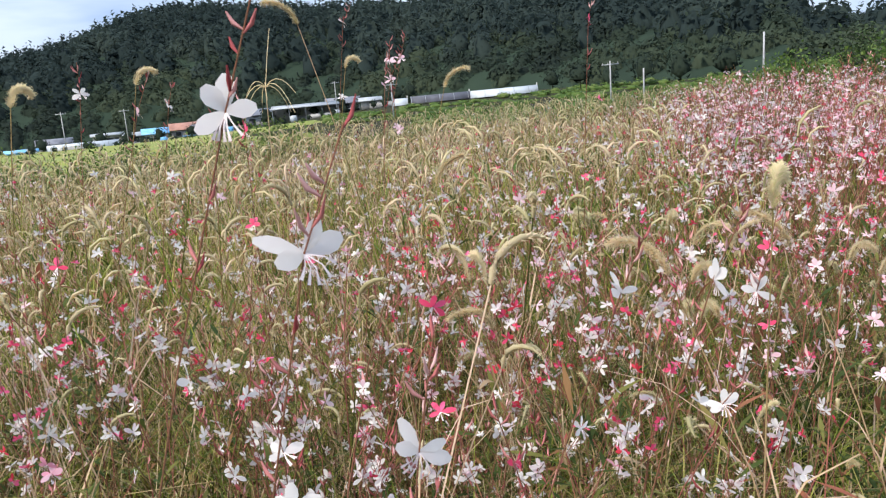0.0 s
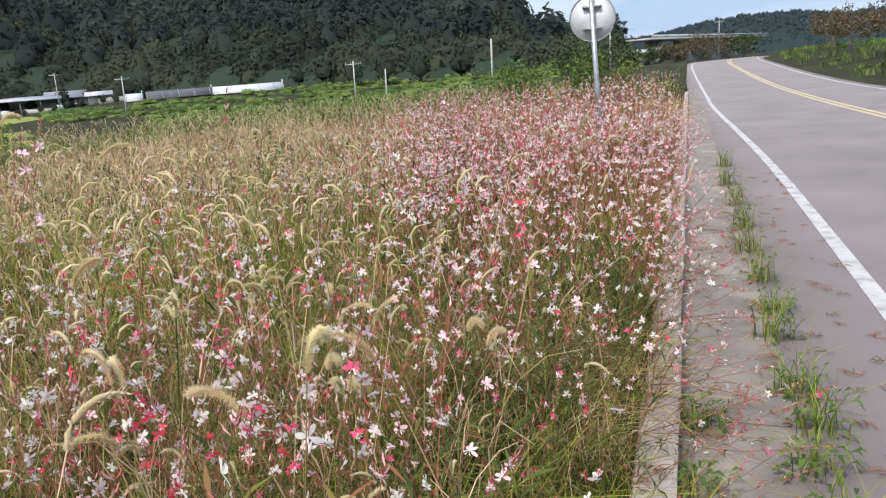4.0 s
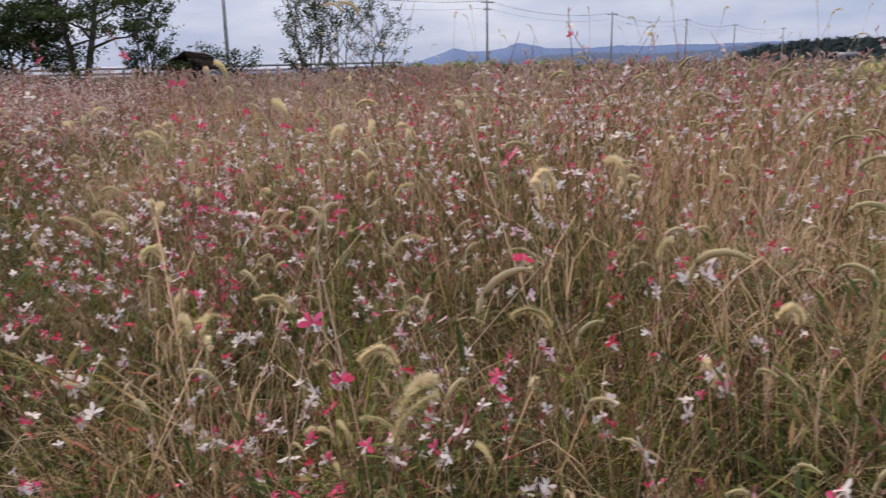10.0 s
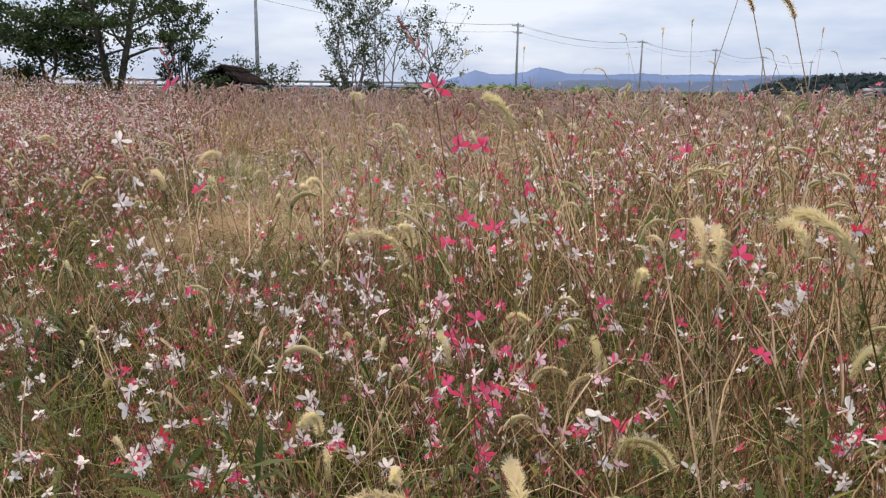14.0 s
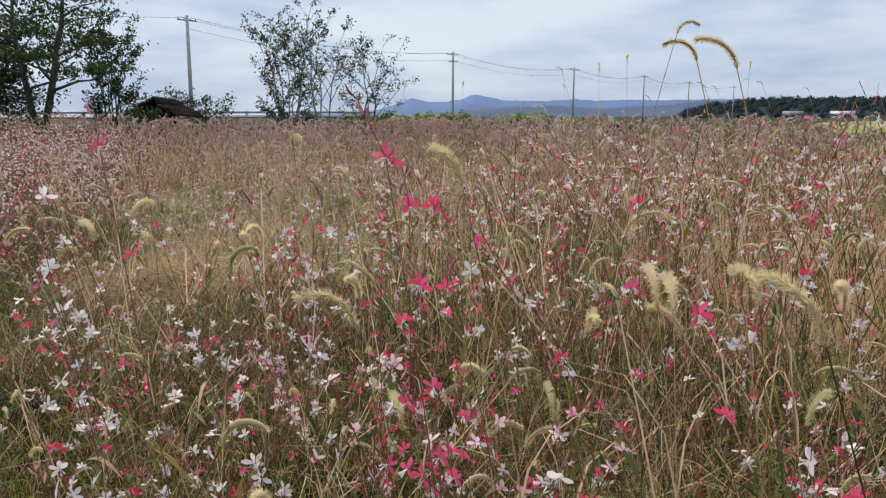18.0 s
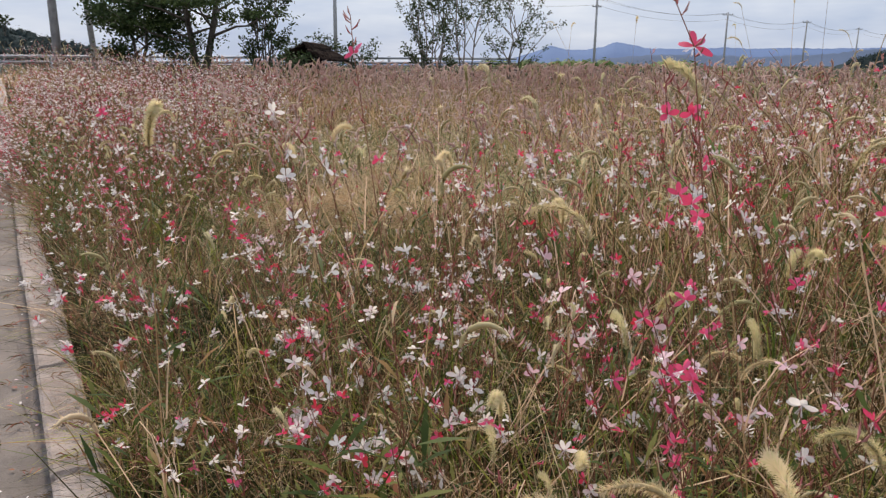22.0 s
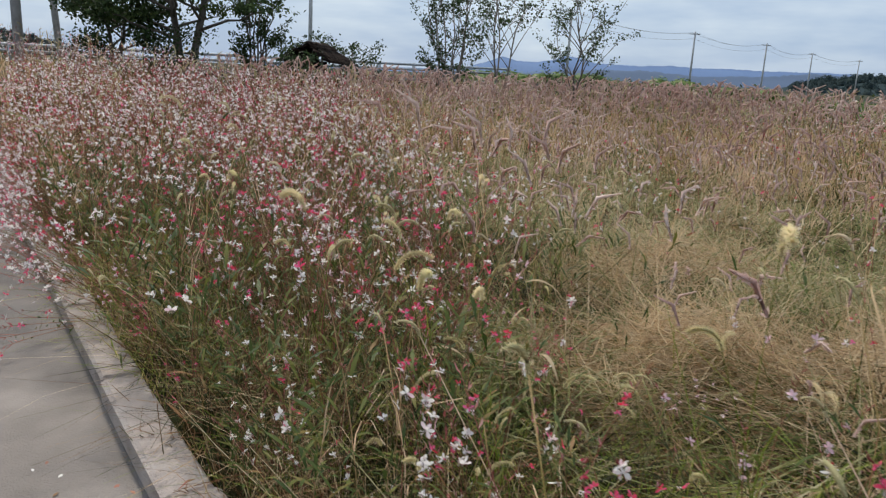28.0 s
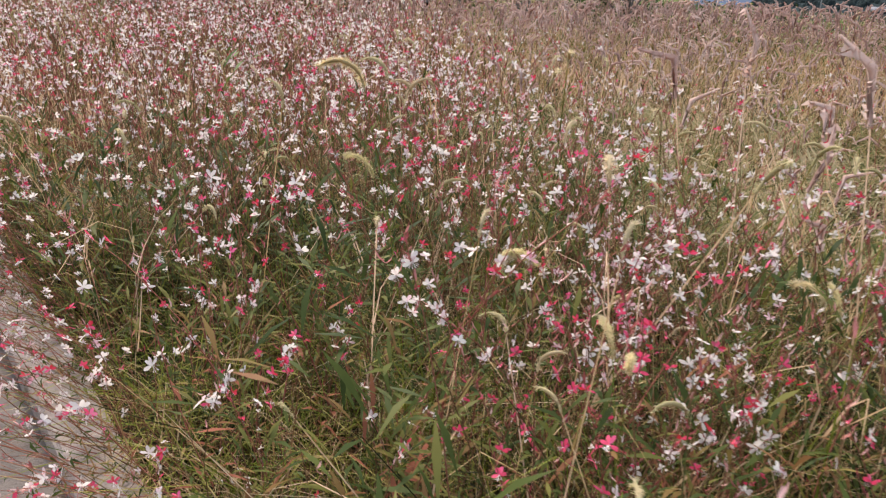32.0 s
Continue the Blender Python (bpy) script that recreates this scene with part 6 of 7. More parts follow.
gable_house("white village house below the bare slope", 71.5, 215, 9, 7, 3.2, 1.4, M_ROOF_PALE)
gable_house("pale farm store beside the yellow paddies", 74.5, 220, 11, 6, 2.6, 0.8, M_ROOF_PALE, windows=2)
gable_house("grey house at the end of the village", 77.0, 235, 8, 6, 2.8, 1.4, M_ROOF_GREY)
gable_house("blue-roofed farm building across the paddies", 83.5, 250, 13, 7, 3.0, 1.0, M_ROOF_BLUE, windows=4)
gable_house("white building far across the paddies", 81.6, 255, 8, 7, 4.0, 1.0, M_ROOF_PALE)
gable_house("small white house at the foot of the west hill", 96.5, 330, 9, 7, 3.0, 1.2, M_ROOF_PALE)
gable_house("pale house in the far farmland", 112.5, 330, 10, 7, 3.0, 1.2, M_ROOF_PALE)
gable_house("grey house in the far farmland", 115.5, 340, 9, 7, 3.0, 1.4, M_ROOF_GREY)
tunnel("greenhouse with dark shade netting", 36.3, 137, 10.4, 4.0, 1.5, M_SHADE_NET, 4)
tunnel("long greenhouse with pale film", 31.6, 135, 11.6, 4.0, 1.5, M_VINYL, 4)
tunnel("short greenhouse with dull pale film", 39.3, 139, 2.6, 4.0, 1.5, M_VINYL, 4)
for az0, d0 in ((94.6, 260), (93.0, 262), (92.2, 258), (85.7, 230), (79.0, 225), (76, 240), (73, 205), (69.5, 190), (67.2, 175), (62, 178), (58.5, 186), (55.8, 186), (52, 180), (47.5, 172), (45, 168), (39.5, 160), (28.0, 132), (26.0, 128), (24, 126), (21.5, 122), (19.0, 118), (16.0, 112)):
    me = scatter("village_tree", BROADS, [M_WOOD_EDGE, M_BARK], np.array([(0.0, 0.0, 0.0)]), np.array([az0]), np.array([0.5 + 0.35 * ((az0 * 7.3) % 1.0)]), crowns=True)
    tx, ty, _ = polar(az0, d0)
    ob = new("village_tree", me)
    ob.location = (tx, ty, float(rise(tx, ty)) - 0.2)
    tagged(ob, "dark green bushy tree among the farm buildings", "tree", "trees round the village")


rv = random.Random(23)
for k in range(64):
    az0 = 38 + 39 * (k + rv.random()) / 64
    d0 = (138 + rv.uniform(0, 10)) if k % 3 else 156 + rv.uniform(0, 8)
    if az0 > 66:
        d0 += 45
    me = scatter("garden_shrub", BROADS, [M_WOOD_EDGE, M_BARK], np.array([(0.0, 0.0, 0.0)]), np.array([az0]), np.array([rv.uniform(0.16, 0.34) if k % 3 else rv.uniform(0.4, 0.66)]), crowns=True)
    tx, ty, _ = polar(az0, d0)
    ob = new("garden_shrub" if k % 3 else "village_tree", me)
    ob.location = (tx, ty, float(rise(tx, ty)) - 0.15)
    if k % 3:
        tagged(ob, "green shrub in front of the village houses", "shrub", "shrubs before the village")
    else:
        tagged(ob, "dark green bushy tree among the farm buildings", "tree", "trees round the village")
# scrub over the rough ground between the flower field and the wood
g = np.random.default_rng(44)
n = 900
az, r = 9 + 36 * g.random(n), 46 + 96 * g.random(n)
ok = (np.abs(r - 136) > 6) | (az < 27) | (az > 42)
ok &= ~((r < 100) & (az > 38))
x, y = -np.sin(np.radians(az[ok])) * r[ok], np.cos(np.radians(az[ok])) * r[ok] - 1.0
m = len(x)
me = scatter("rough_scrub", SCRUB, [M_WEED, M_BARK], np.stack([x, y, rise(x, y) - 0.35], 1), 6.283 * g.random(m), np.stack([0.3 + 0.25 * g.random(m), 0.3 + 0.25 * g.random(m), 0.10 + 0.12 * g.random(m) ** 2], 1), crowns=True)
tagged(new("rough_scrub", me), "low green scrub and weeds before the wood", "scrub", kind="stuff")
n = 620
az, r = 113 + 34 * g.random(n), 23 + 62 * g.random(n) ** 0.8
x, y = -np.sin(np.radians(az)) * r, np.cos(np.radians(az)) * r - 3.3
ok = (x < -19.6) | (y < -27)
x, y = x[ok], y[ok]
m = len(x)
me = scatter("rough_scrub", SCRUB, [M_WEED, M_BARK], np.stack([x, y, rise(x, y) - 0.3], 1), 6.283 * g.random(m), np.stack([0.2 + 0.25 * g.random(m), 0.2 + 0.25 * g.random(m), (0.07 + 0.08 * g.random(m) ** 2) * (1 + 0.35 * smooth(40, 62, np.hypot(x, y)))], 1), crowns=True)
tagged(new("rough_scrub", me), "rank green scrub beyond the field's corner", "scrub", kind="stuff")
# yard walls, stacked goods and tanks between the houses
for k in range(26):
    az0, d0 = 40 + 36 * (k + rv.random()) / 26, rv.uniform(146, 160)
    if az0 > 66:
        d0 += 48
    tx, ty, _ = polar(az0, d0)
    kind = k % 3
    w, h = rv.uniform(1.5, 4.5), rv.uniform(0.7, 1.5)
    root = thing(("yard_wall", "covered_stack", "water_tank")[kind], ("low grey block wall round a village yard", "stack of farm goods under a pale cover", "pale round water tank beside a farm building")[kind], ("wall", "stack", "tank")[kind], "clutter in the village", (tx, ty, float(rise(tx, ty)) - 0.1), az0 + rv.uniform(-25, 25))
    if kind == 0:
        part("blockwork", box(0, 0, h * 0.45, w * 1.5, 0.18, h * 0.9), M_WALL, root)
        part("coping", box(0, 0, h * 0.9 + 0.03, w * 1.5 + 0.05, 0.24, 0.06), M_POLE, root)
    elif kind == 1:
        part("goods", box(0, 0, h * 0.45, w * 0.9, 1.2, h * 0.9), M_DARK, root)
        part("cover", box(0, 0, h * 0.92, w, 1.35, 0.16), rv.choice((M_VINYL, M_ROOF_BLUE, M_ROOF_PALE)), root)
    else:
        part("tank_body", tube([(0, 0, 0), (0, 0, h), (0, 0, h * 1.15)], [0.7, 0.7, 0.35], 14, True), rv.choice((M_VINYL, M_ROOF_BLUE)), root)
        part("tank_lid", tube([(0, 0, h * 1.14), (0, 0, h * 1.2)], [0.22, 0.22], 10, True), M_DARK, root)


# ---------------------------------------------------------------- the flat roofed span, roadside bank and orchard beyond the bend
ox0, oy0, _ = polar(3.3, 168)
ox1, oy1, _ = polar(-4.4, 238)
span_l = math.hypot(ox1 - ox0, oy1 - oy0)
span = thing("overpass", "long pale concrete overpass beyond the bend", "bridge", loc=((ox0 + ox1) / 2, (oy0 + oy1) / 2, 0), turn=math.degrees(math.atan2(oy1 - oy0, ox1 - ox0)))
part("deck", box(0, 0, 6.3, span_l, 6, 0.45), M_POLE, span)
part("parapet", box(0, -2.9, 6.8, span_l, 0.25, 0.55), M_ROOF_PALE, span)
for k in range(5):
    part("pier", box(span_l * (-0.4 + 0.2 * k), 0, 3.0, 0.7, 4.0, 6.2), M_POLE, span)
gable_house("pale roadside shed near the overpass", 3.0, 130, 7, 6, 2.6, 1.0, M_ROOF_PALE, windows=2, category="shed")


# ---------------------------------------------------------------- trees that stand singly
def single_tree(label, loc, height, trunk_r, limbs, leaves, leaf, leaf_mat, bark, spread, first=0.25, stems=1, seed=0, cluster=0.5, upright=0.6, name="tree", group=""):
    """Tapered trunks, limbs that fork twice, and single leaves about the twigs."""
    r = random.Random(seed)
    root = thing(name, label, "tree", group, loc)
    twigs = []
    for s in range(stems):
        a0 = 6.283 * s / max(stems, 1) + r.uniform(0, 1)
        off = 0.0 if stems == 1 else height * r.uniform(0.05, 0.16)
        h = height * r.uniform(0.8, 1.0)
        k = np.linspace(0, 1, 8)
        wob = np.array([(r.gauss(0, 0.02) * height, r.gauss(0, 0.02) * height, 0) for _ in k]) * k[:, None]
        base = np.array([math.cos(a0), math.sin(a0), 0]) * (0.1 if stems > 1 else 0)
        p = base + np.stack([math.cos(a0) * off * k, math.sin(a0) * off * k, h * 0.86 * k], 1) + wob
        part("trunk", tube(p, trunk_r * (1 - 0.82 * k) * (0.7 if stems > 1 else 1), 7), bark, root)
        for b in range(limbs):
            f = first + (0.95 - first) * (b + r.random()) / limbs
            i0 = np.array([np.interp(f, k, p[:, c]) for c in range(3)])
            a = b * 2.4 + r.uniform(-0.5, 0.5)
            ln = spread * (1.1 - 0.75 * abs(f - 0.45)) * r.uniform(0.6, 1.05)
            q = np.linspace(0, 1, 5)
            up = upright * ln * r.uniform(0.6, 1.3)
            lp = i0 + np.stack([math.cos(a) * ln * q, math.sin(a) * ln * q, up * q ** 0.9 + r.uniform(-0.05, 0.05) * q], 1)
            boughs = []
            boughs.append((*tube(lp, trunk_r * 0.36 * (1 - 0.8 * q) * (1.1 - 0.6 * f), 5), 0))
            for c in range(4):
                j0 = lp[2 + c % 3]
                a2 = a + r.uniform(-1.2, 1.2)
                l2 = ln * r.uniform(0.25, 0.5)
                tw = j0 + np.stack([math.cos(a2) * l2 * q, math.sin(a2) * l2 * q, l2 * r.uniform(0.2, 1.0) * upright * 1.4 * q], 1)
                boughs.append((*tube(tw, trunk_r * 0.11 * (1 - 0.7 * q), 4), 0))
                twigs.append((tw[2], tw[4]))
            bv, bt, _ = join(boughs)
            part("limb", (bv, bt), bark, root)
    g2 = np.random.default_rng(seed + 100)
    tw = np.array(twigs)
    pick = g2.integers(0, len(tw), leaves)
    s = g2.random((leaves, 1)) * 1.15
    c = tw[pick, 0] * (1 - s) + tw[pick, 1] * s + g2.normal(0, cluster * spread * 0.22, (leaves, 3)) * (1, 1, 0.7)
    d1, d2 = g2.normal(0, 1, (leaves, 3)), g2.normal(0, 1, (leaves, 3))
    d1 /= np.linalg.norm(d1, axis=1, keepdims=True)
    d2 = np.cross(d1, d2)
    d2 /= np.linalg.norm(d2, axis=1, keepdims=True)
    ls = leaf * (0.6 + 0.8 * g2.random((leaves, 1)))
    v = np.stack([c - d1 * ls * 0.5, c + d2 * ls * 0.28, c + d1 * ls * 0.5, c - d2 * ls * 0.28], 1).reshape(-1, 3)
    b = np.arange(leaves)[:, None] * 4
    t = np.concatenate([b + (0, 1, 2), b + (0, 2, 3)])
    part("crown", (v, t), leaf_mat, root)
    return root


EYE_S = (0.05, -3.3)


def south(az, dist, z=None):
    x, y, _ = polar(az, dist, origin=EYE_S)
    return x, y, float(rise(x, y)) - 0.06 if z is None else z


def pad_tree(label, loc, height, trunk_r, pads, leaves, leaf, leaf_mat, bark, reach, seed):
    """A pine with two bent stems, crooked limbs, and needle tufts in flat tiers at the limbs' ends."""
    r = random.Random(seed)
    g2 = np.random.default_rng(seed)
    root = thing("tree", label, "tree", "", loc)
    k = np.linspace(0, 1, 9)
    stems = []
    for lx, ly in ((0.10, 0.04), (-0.22, -0.05)):
        bend = np.array([(r.gauss(0, 0.012) * height, r.gauss(0, 0.012) * height, 0) for _ in k])
        p = np.stack([lx * height * k ** 0.8, ly * height * k, height * (0.98 if lx < 0 else 0.82) * k], 1) + bend * k[:, None]
        part("trunk", tube(p, trunk_r * (1 - 0.78 * k), 8), bark, root)
        stems.append(p)
    vs = []
    for b in range(pads):
        p = stems[b % 2]
        f = 0.26 + 0.72 * (b + r.random()) / pads
        i0 = np.array([np.interp(f, k, p[:, c]) for c in range(3)])
        a, ln = b * 2.4 + r.uniform(-0.5, 0.5), reach * (1.15 - 0.75 * f) * r.uniform(0.55, 1.1)
        q = np.linspace(0, 1, 6)
        kink = np.array([(r.gauss(0, 0.05) * ln, r.gauss(0, 0.05) * ln, r.gauss(0, 0.03) * ln) for _ in q]) * q[:, None]
        lp = i0 + np.stack([math.cos(a) * ln * q, math.sin(a) * ln * q, ln * (0.42 * q - 0.12 * q ** 2)], 1) + kink
        part("limb", tube(lp, trunk_r * 0.42 * (1 - 0.75 * q) * (1.15 - 0.6 * f), 6), bark, root)
        n = int(leaves / pads * r.uniform(0.6, 1.4))
        rx, rz = reach * r.uniform(0.30, 0.46), reach * r.uniform(0.06, 0.11)
        u = g2.normal(0, 0.5, (n, 3)) * (rx, rx, rz)
        u[:, 2] += 0.35 * rz * np.cos(7 * u[:, 0] / rx) * np.cos(6 * u[:, 1] / rx)
        vs.append(lp[-1] * 0.82 + i0 * 0.18 + (0, 0, rz) + u)
    c = np.concatenate(vs)
    n = len(c)
    d1 = g2.normal(0, 1, (n, 3)) + (0, 0, 0.5)
    d1 /= np.linalg.norm(d1, axis=1, keepdims=True)
    d2 = np.cross(d1, g2.normal(0, 1, (n, 3)))
    d2 /= np.linalg.norm(d2, axis=1, keepdims=True)
    ls = leaf * (0.6 + 0.8 * g2.random((n, 1)))
    v = np.stack([c - d1 * ls * 0.5, c + d2 * ls * 0.22, c + d1 * ls * 0.5, c - d2 * ls * 0.22], 1).reshape(-1, 3)
    b4 = np.arange(n)[:, None] * 4
    part("crown", (v, np.concatenate([b4 + (0, 1, 2), b4 + (0, 2, 3)])), leaf_mat, root)
    return root


pad_tree("spreading pine with needle tufts in flat tiers beside the crossroad", south(167.6, 30), 6.7, 0.15, 34, 10500, 0.14, M_TIER, M_BARK, 2.7, 1)
single_tree("rounded dark green tree by the road", south(171.5, 31), 4.1, 0.12, 10, 8000, 0.14, M_BROAD, M_BARK, 1.5, 0.15, 2, 2, 0.75)
single_tree("leafy tree with many upright stems behind the hut", south(163.0, 31), 5.4, 0.055, 7, 4600, 0.11, M_BROAD, M_BARK, 0.75, 0.12, 7, 3, 0.6, 1.1)
single_tree("slender tree with many upright stems and sparse leaves", (-12.9, -26.7, float(rise(-12.9, -26.7)) - 0.06), 5.9, 0.045, 6, 4200, 0.085, M_BROAD, M_PALE_BARK, 0.8, 0.18, 9, 4, 0.45, 1.25)
single_tree("young tree with two pale forked stems", (-11.7, -22.7, float(rise(-11.7, -22.7)) - 0.06), 5.2, 0.05, 7, 1700, 0.075, M_BROAD, M_PALE_BARK, 0.8, 0.36, 3, 5, 0.4, 1.3)
single_tree("lone young tree with a vase-shaped crown", (-10.6, -18.6, float(rise(-10.6, -18.6)) - 0.06), 3.55, 0.05, 9, 2100, 0.055, M_BROAD, M_BARK, 0.85, 0.34, 2, 6, 0.32, 1.15)
single_tree("low leafy bush beside the hut", south(156.6, 31), 2.4, 0.05, 7, 1100, 0.10, M_BROAD, M_BARK, 0.8, 0.1, 3, 7, 0.7, name="bush")
single_tree("leafy bush leaning against the hut", south(161.4, 26.2), 2.1, 0.05, 8, 1800, 0.09, M_BROAD, M_BARK, 0.7, 0.08, 3, 21, 0.8, name="bush")
single_tree("low leafy bush before the hut", south(158.1, 26.4), 1.5, 0.04, 8, 1200, 0.08, M_BROAD, M_BARK, 0.55, 0.08, 3, 22, 0.8, name="bush")
single_tree("low leafy bush under the trees", south(160.0, 31), 2.2, 0.05, 7, 1300, 0.10, M_BROAD, M_BARK, 0.9, 0.1, 3, 8, 0.7, name="bush")
single_tree("low leafy bush under the trees", south(168.6, 30), 2.1, 0.05, 7, 1500, 0.10, M_BROAD, M_BARK, 1.0, 0.1, 3, 9, 0.7, name="bush")
single_tree("small dark evergreen bush at the young trees' foot", south(149.9, 29.5), 2.1, 0.05, 8, 1200, 0.09, M_BROAD, M_BARK, 0.45, 0.08, 2, 10, 0.7, name="bush")
for k, (bx, by, bh) in enumerate(((-13.6, -21.6, 1.35), (-15.2, -20.8, 1.2), (-16.8, -19.6, 1.25), (-19.5, -18.0, 1.2), (-17.9, -22.6, 1.5), (-22.0, -15.5, 1.3))):
    single_tree("dark green bush at the field's far edge", (bx, by, float(rise(bx, by)) - 0.05), bh, 0.04, 7, 1000, 0.09, M_BROAD, M_BARK, 0.75, 0.08, 3, 90 + k, 0.75, name="bush", group="bushes at the field's edge")
single_tree("green roadside bush near the bend", (-6.5, 30.5, -0.1), 1.9, 0.05, 8, 1700, 0.13, M_WEED, M_BARK, 1.3, 0.1, 3, 12, 0.7, name="bush")
single_tree("bright green bush behind the road sign", (-2.6, 27, -0.1), 1.9, 0.05, 8, 1700, 0.13, M_WEED, M_BARK, 1.2, 0.1, 3, 13, 0.7, name="bush")
single_tree("dark bush behind the road sign", (-5.0, 42, -0.1), 3.0, 0.06, 8, 1800, 0.16, M_BROAD, M_BARK, 2.0, 0.1, 3, 14, 0.7, name="bush")
single_tree("tall tree far across the paddies", (*polar(85.6, 150)[:2], -0.4), 6.5, 0.2, 8, 1200, 0.5, M_BROAD, M_BARK, 1.9, 0.25, 1, 15, 0.7)
single_tree("leafy shrub on the paddy bank", (*polar(76.5, 27)[:2], -0.3), 1.2, 0.04, 7, 900, 0.09, M_WEED, M_BARK, 0.5, 0.1, 2, 16, 0.7, name="bush")
single_tree("thin tree on the south hill", (*polar(179.2, 350)[:2], 12), 8.5, 0.25, 7, 500, 0.8, M_BROAD, M_BARK, 2.6, 0.4, 2, 17, 0.4)
for k, (az0, d0, h0) in enumerate(((2.2, 118, 3.4), (0.9, 112, 3.6), (-0.6, 125, 4.6), (-2.2, 135, 5.2), (-3.6, 128, 4.6), (3.9, 96, 3.0), (6.0, 88, 3.2), (8.0, 80, 2.8))):
    px, py, _ = polar(az0, d0)
    single_tree("brownish leafy tree beyond the bend", (px, py, float(rise(px, py)) - 0.2), 0.72 * h0, 0.12, 8, 1500, 0.28, M_RUST if k in (1, 2, 3) else M_BROAD, M_BARK, h0 * 0.5, 0.12, 2, 70 + k, 0.8, group="trees beyond the bend")
rt = random.Random(8)
for k in range(13):
    yy = 34 + 6.2 * k + rt.uniform(-1, 1)
    xx = 11.5 + rt.uniform(0, 1.5) + max(0, yy - 70) * 0.05 + (0.0022 * max(0, yy - 70) ** 2)
    single_tree("orchard tree with brown autumn leaves on the road bank", (xx, yy, float(rise(xx, yy)) - 0.1), rt.uniform(3.0, 4.2), 0.09, 7, 900, 0.19, M_RUST, M_BARK, 1.5, 0.25, 1, 40 + k, 0.6, group="orchard trees on the bank")

for k, (az0, d0, bh) in enumerate(((47, 23, 1.5), (50, 24, 1.4), (53.5, 25, 1.5), (57, 22.5, 1.3), (60, 24, 1.5), (64, 23, 1.6), (67, 24.5, 1.4), (71, 23, 1.3), (80, 25, 1.3), (88, 24, 1.2))):
    px, py, _ = polar(az0, d0)
    single_tree("rank green bush on the bank before the paddies", (px, py, float(field_z(px, py)) - 0.05), bh, 0.03, 7, 800, 0.09, M_WEED, M_BARK, 0.8, 0.08, 3, 110 + k, 0.8, name="bush", group="bushes before the paddies")

# ---------------------------------------------------------------- hut, poles, wires, guard rail, road sign
hx0, hy0, hz0 = south(159.7, 27.5)
hut = thing("hut", "dark weathered field hut with a ragged thatched roof", "hut", loc=(hx0, hy0, hz0), turn=160)
for sx in (-0.95, 0.95):
    for sy in (-0.7, 0.7):
        part("post", tube([(sx, sy, 0), (sx * 0.98, sy, 1.8)], [0.05, 0.045], 6), M_BARK, hut)
part("back_wall", box(0, 0.72, 0.88, 1.95, 0.05, 1.75), M_THATCH, hut)
part("side_wall", box(-0.96, 0.05, 0.86, 0.05, 1.25, 1.7), M_THATCH, hut)
part("side_wall", box(0.96, 0.35, 0.86, 0.05, 0.65, 1.7), M_THATCH, hut)
hut.scale = (0.72, 0.72, 0.96)
hut.rotation_euler = (0.0, radians(2), radians(218))
rh = random.Random(3)
for k in range(7):
    for s in (-1, 1):
        f = k / 7
        yy, zz = s * (1.15 - 1.12 * f), 1.73 + 0.55 * f + 0.05 * rh.random()
        v, t = box(rh.uniform(-0.08, 0.08), yy - s * 0.09, zz, 2.7 - 0.9 * f + rh.uniform(-0.2, 0.2), 0.34, 0.07)
        v[:, 2] -= np.where(s * v[:, 1] > s * (yy - s * 0.09), 0.10, 0.0)
        v[:, 0] += np.array([rh.uniform(-0.12, 0.12) for _ in v])
        part("thatch_course", (v, t), M_THATCH, hut)
        strands = []
        for q in range(34):
            sx = rh.uniform(-1.35, 1.35) * (1 - 0.33 * f)
            ln = rh.uniform(0.12, 0.4)
            p = np.array([(sx, yy - s * 0.05, zz + 0.03), (sx + rh.uniform(-0.05, 0.05), yy + s * ln * 0.6, zz - ln * 0.35), (sx + rh.uniform(-0.1, 0.1), yy + s * ln * 0.75, zz - ln * 0.9)])
            strands.append((*ribbon(p, [0.03, 0.025, 0.008], (1, 0, 0)), 0))
        sv, st_, _ = join(strands)
        tagged(part("thatch_fringe", (sv, st_), M_THATCH, hut), kind="stuff")


def utility_pole(label, loc, height, radius, arms, lean=0.0, turn=0.0):
    root = thing("utility_pole", label, "utility pole", "utility poles", loc, turn)
    part("pole", tube([(0, 0, 0), (lean * 0.5, 0, height * 0.5), (lean, 0, height)], [radius, radius * 0.85, radius * 0.7], 9, True), M_POLE, root)
    for k in range(arms):
        z = height - 0.35 - 0.8 * k
        arm = part("crossarm", box(lean, 0, z, 1.7 - 0.5 * k, 0.09, 0.09), M_STEEL, root)
        for s in (-0.75, -0.25, 0.3, 0.75):
            part("insulator", tube([(lean + s * (1 - 0.25 * k), 0, z + 0.04), (lean + s * (1 - 0.25 * k), 0, z + 0.14), (lean + s * (1 - 0.25 * k), 0, z + 0.2)], [0.03, 0.05, 0.02], 6), M_WALL, arm)
    return root


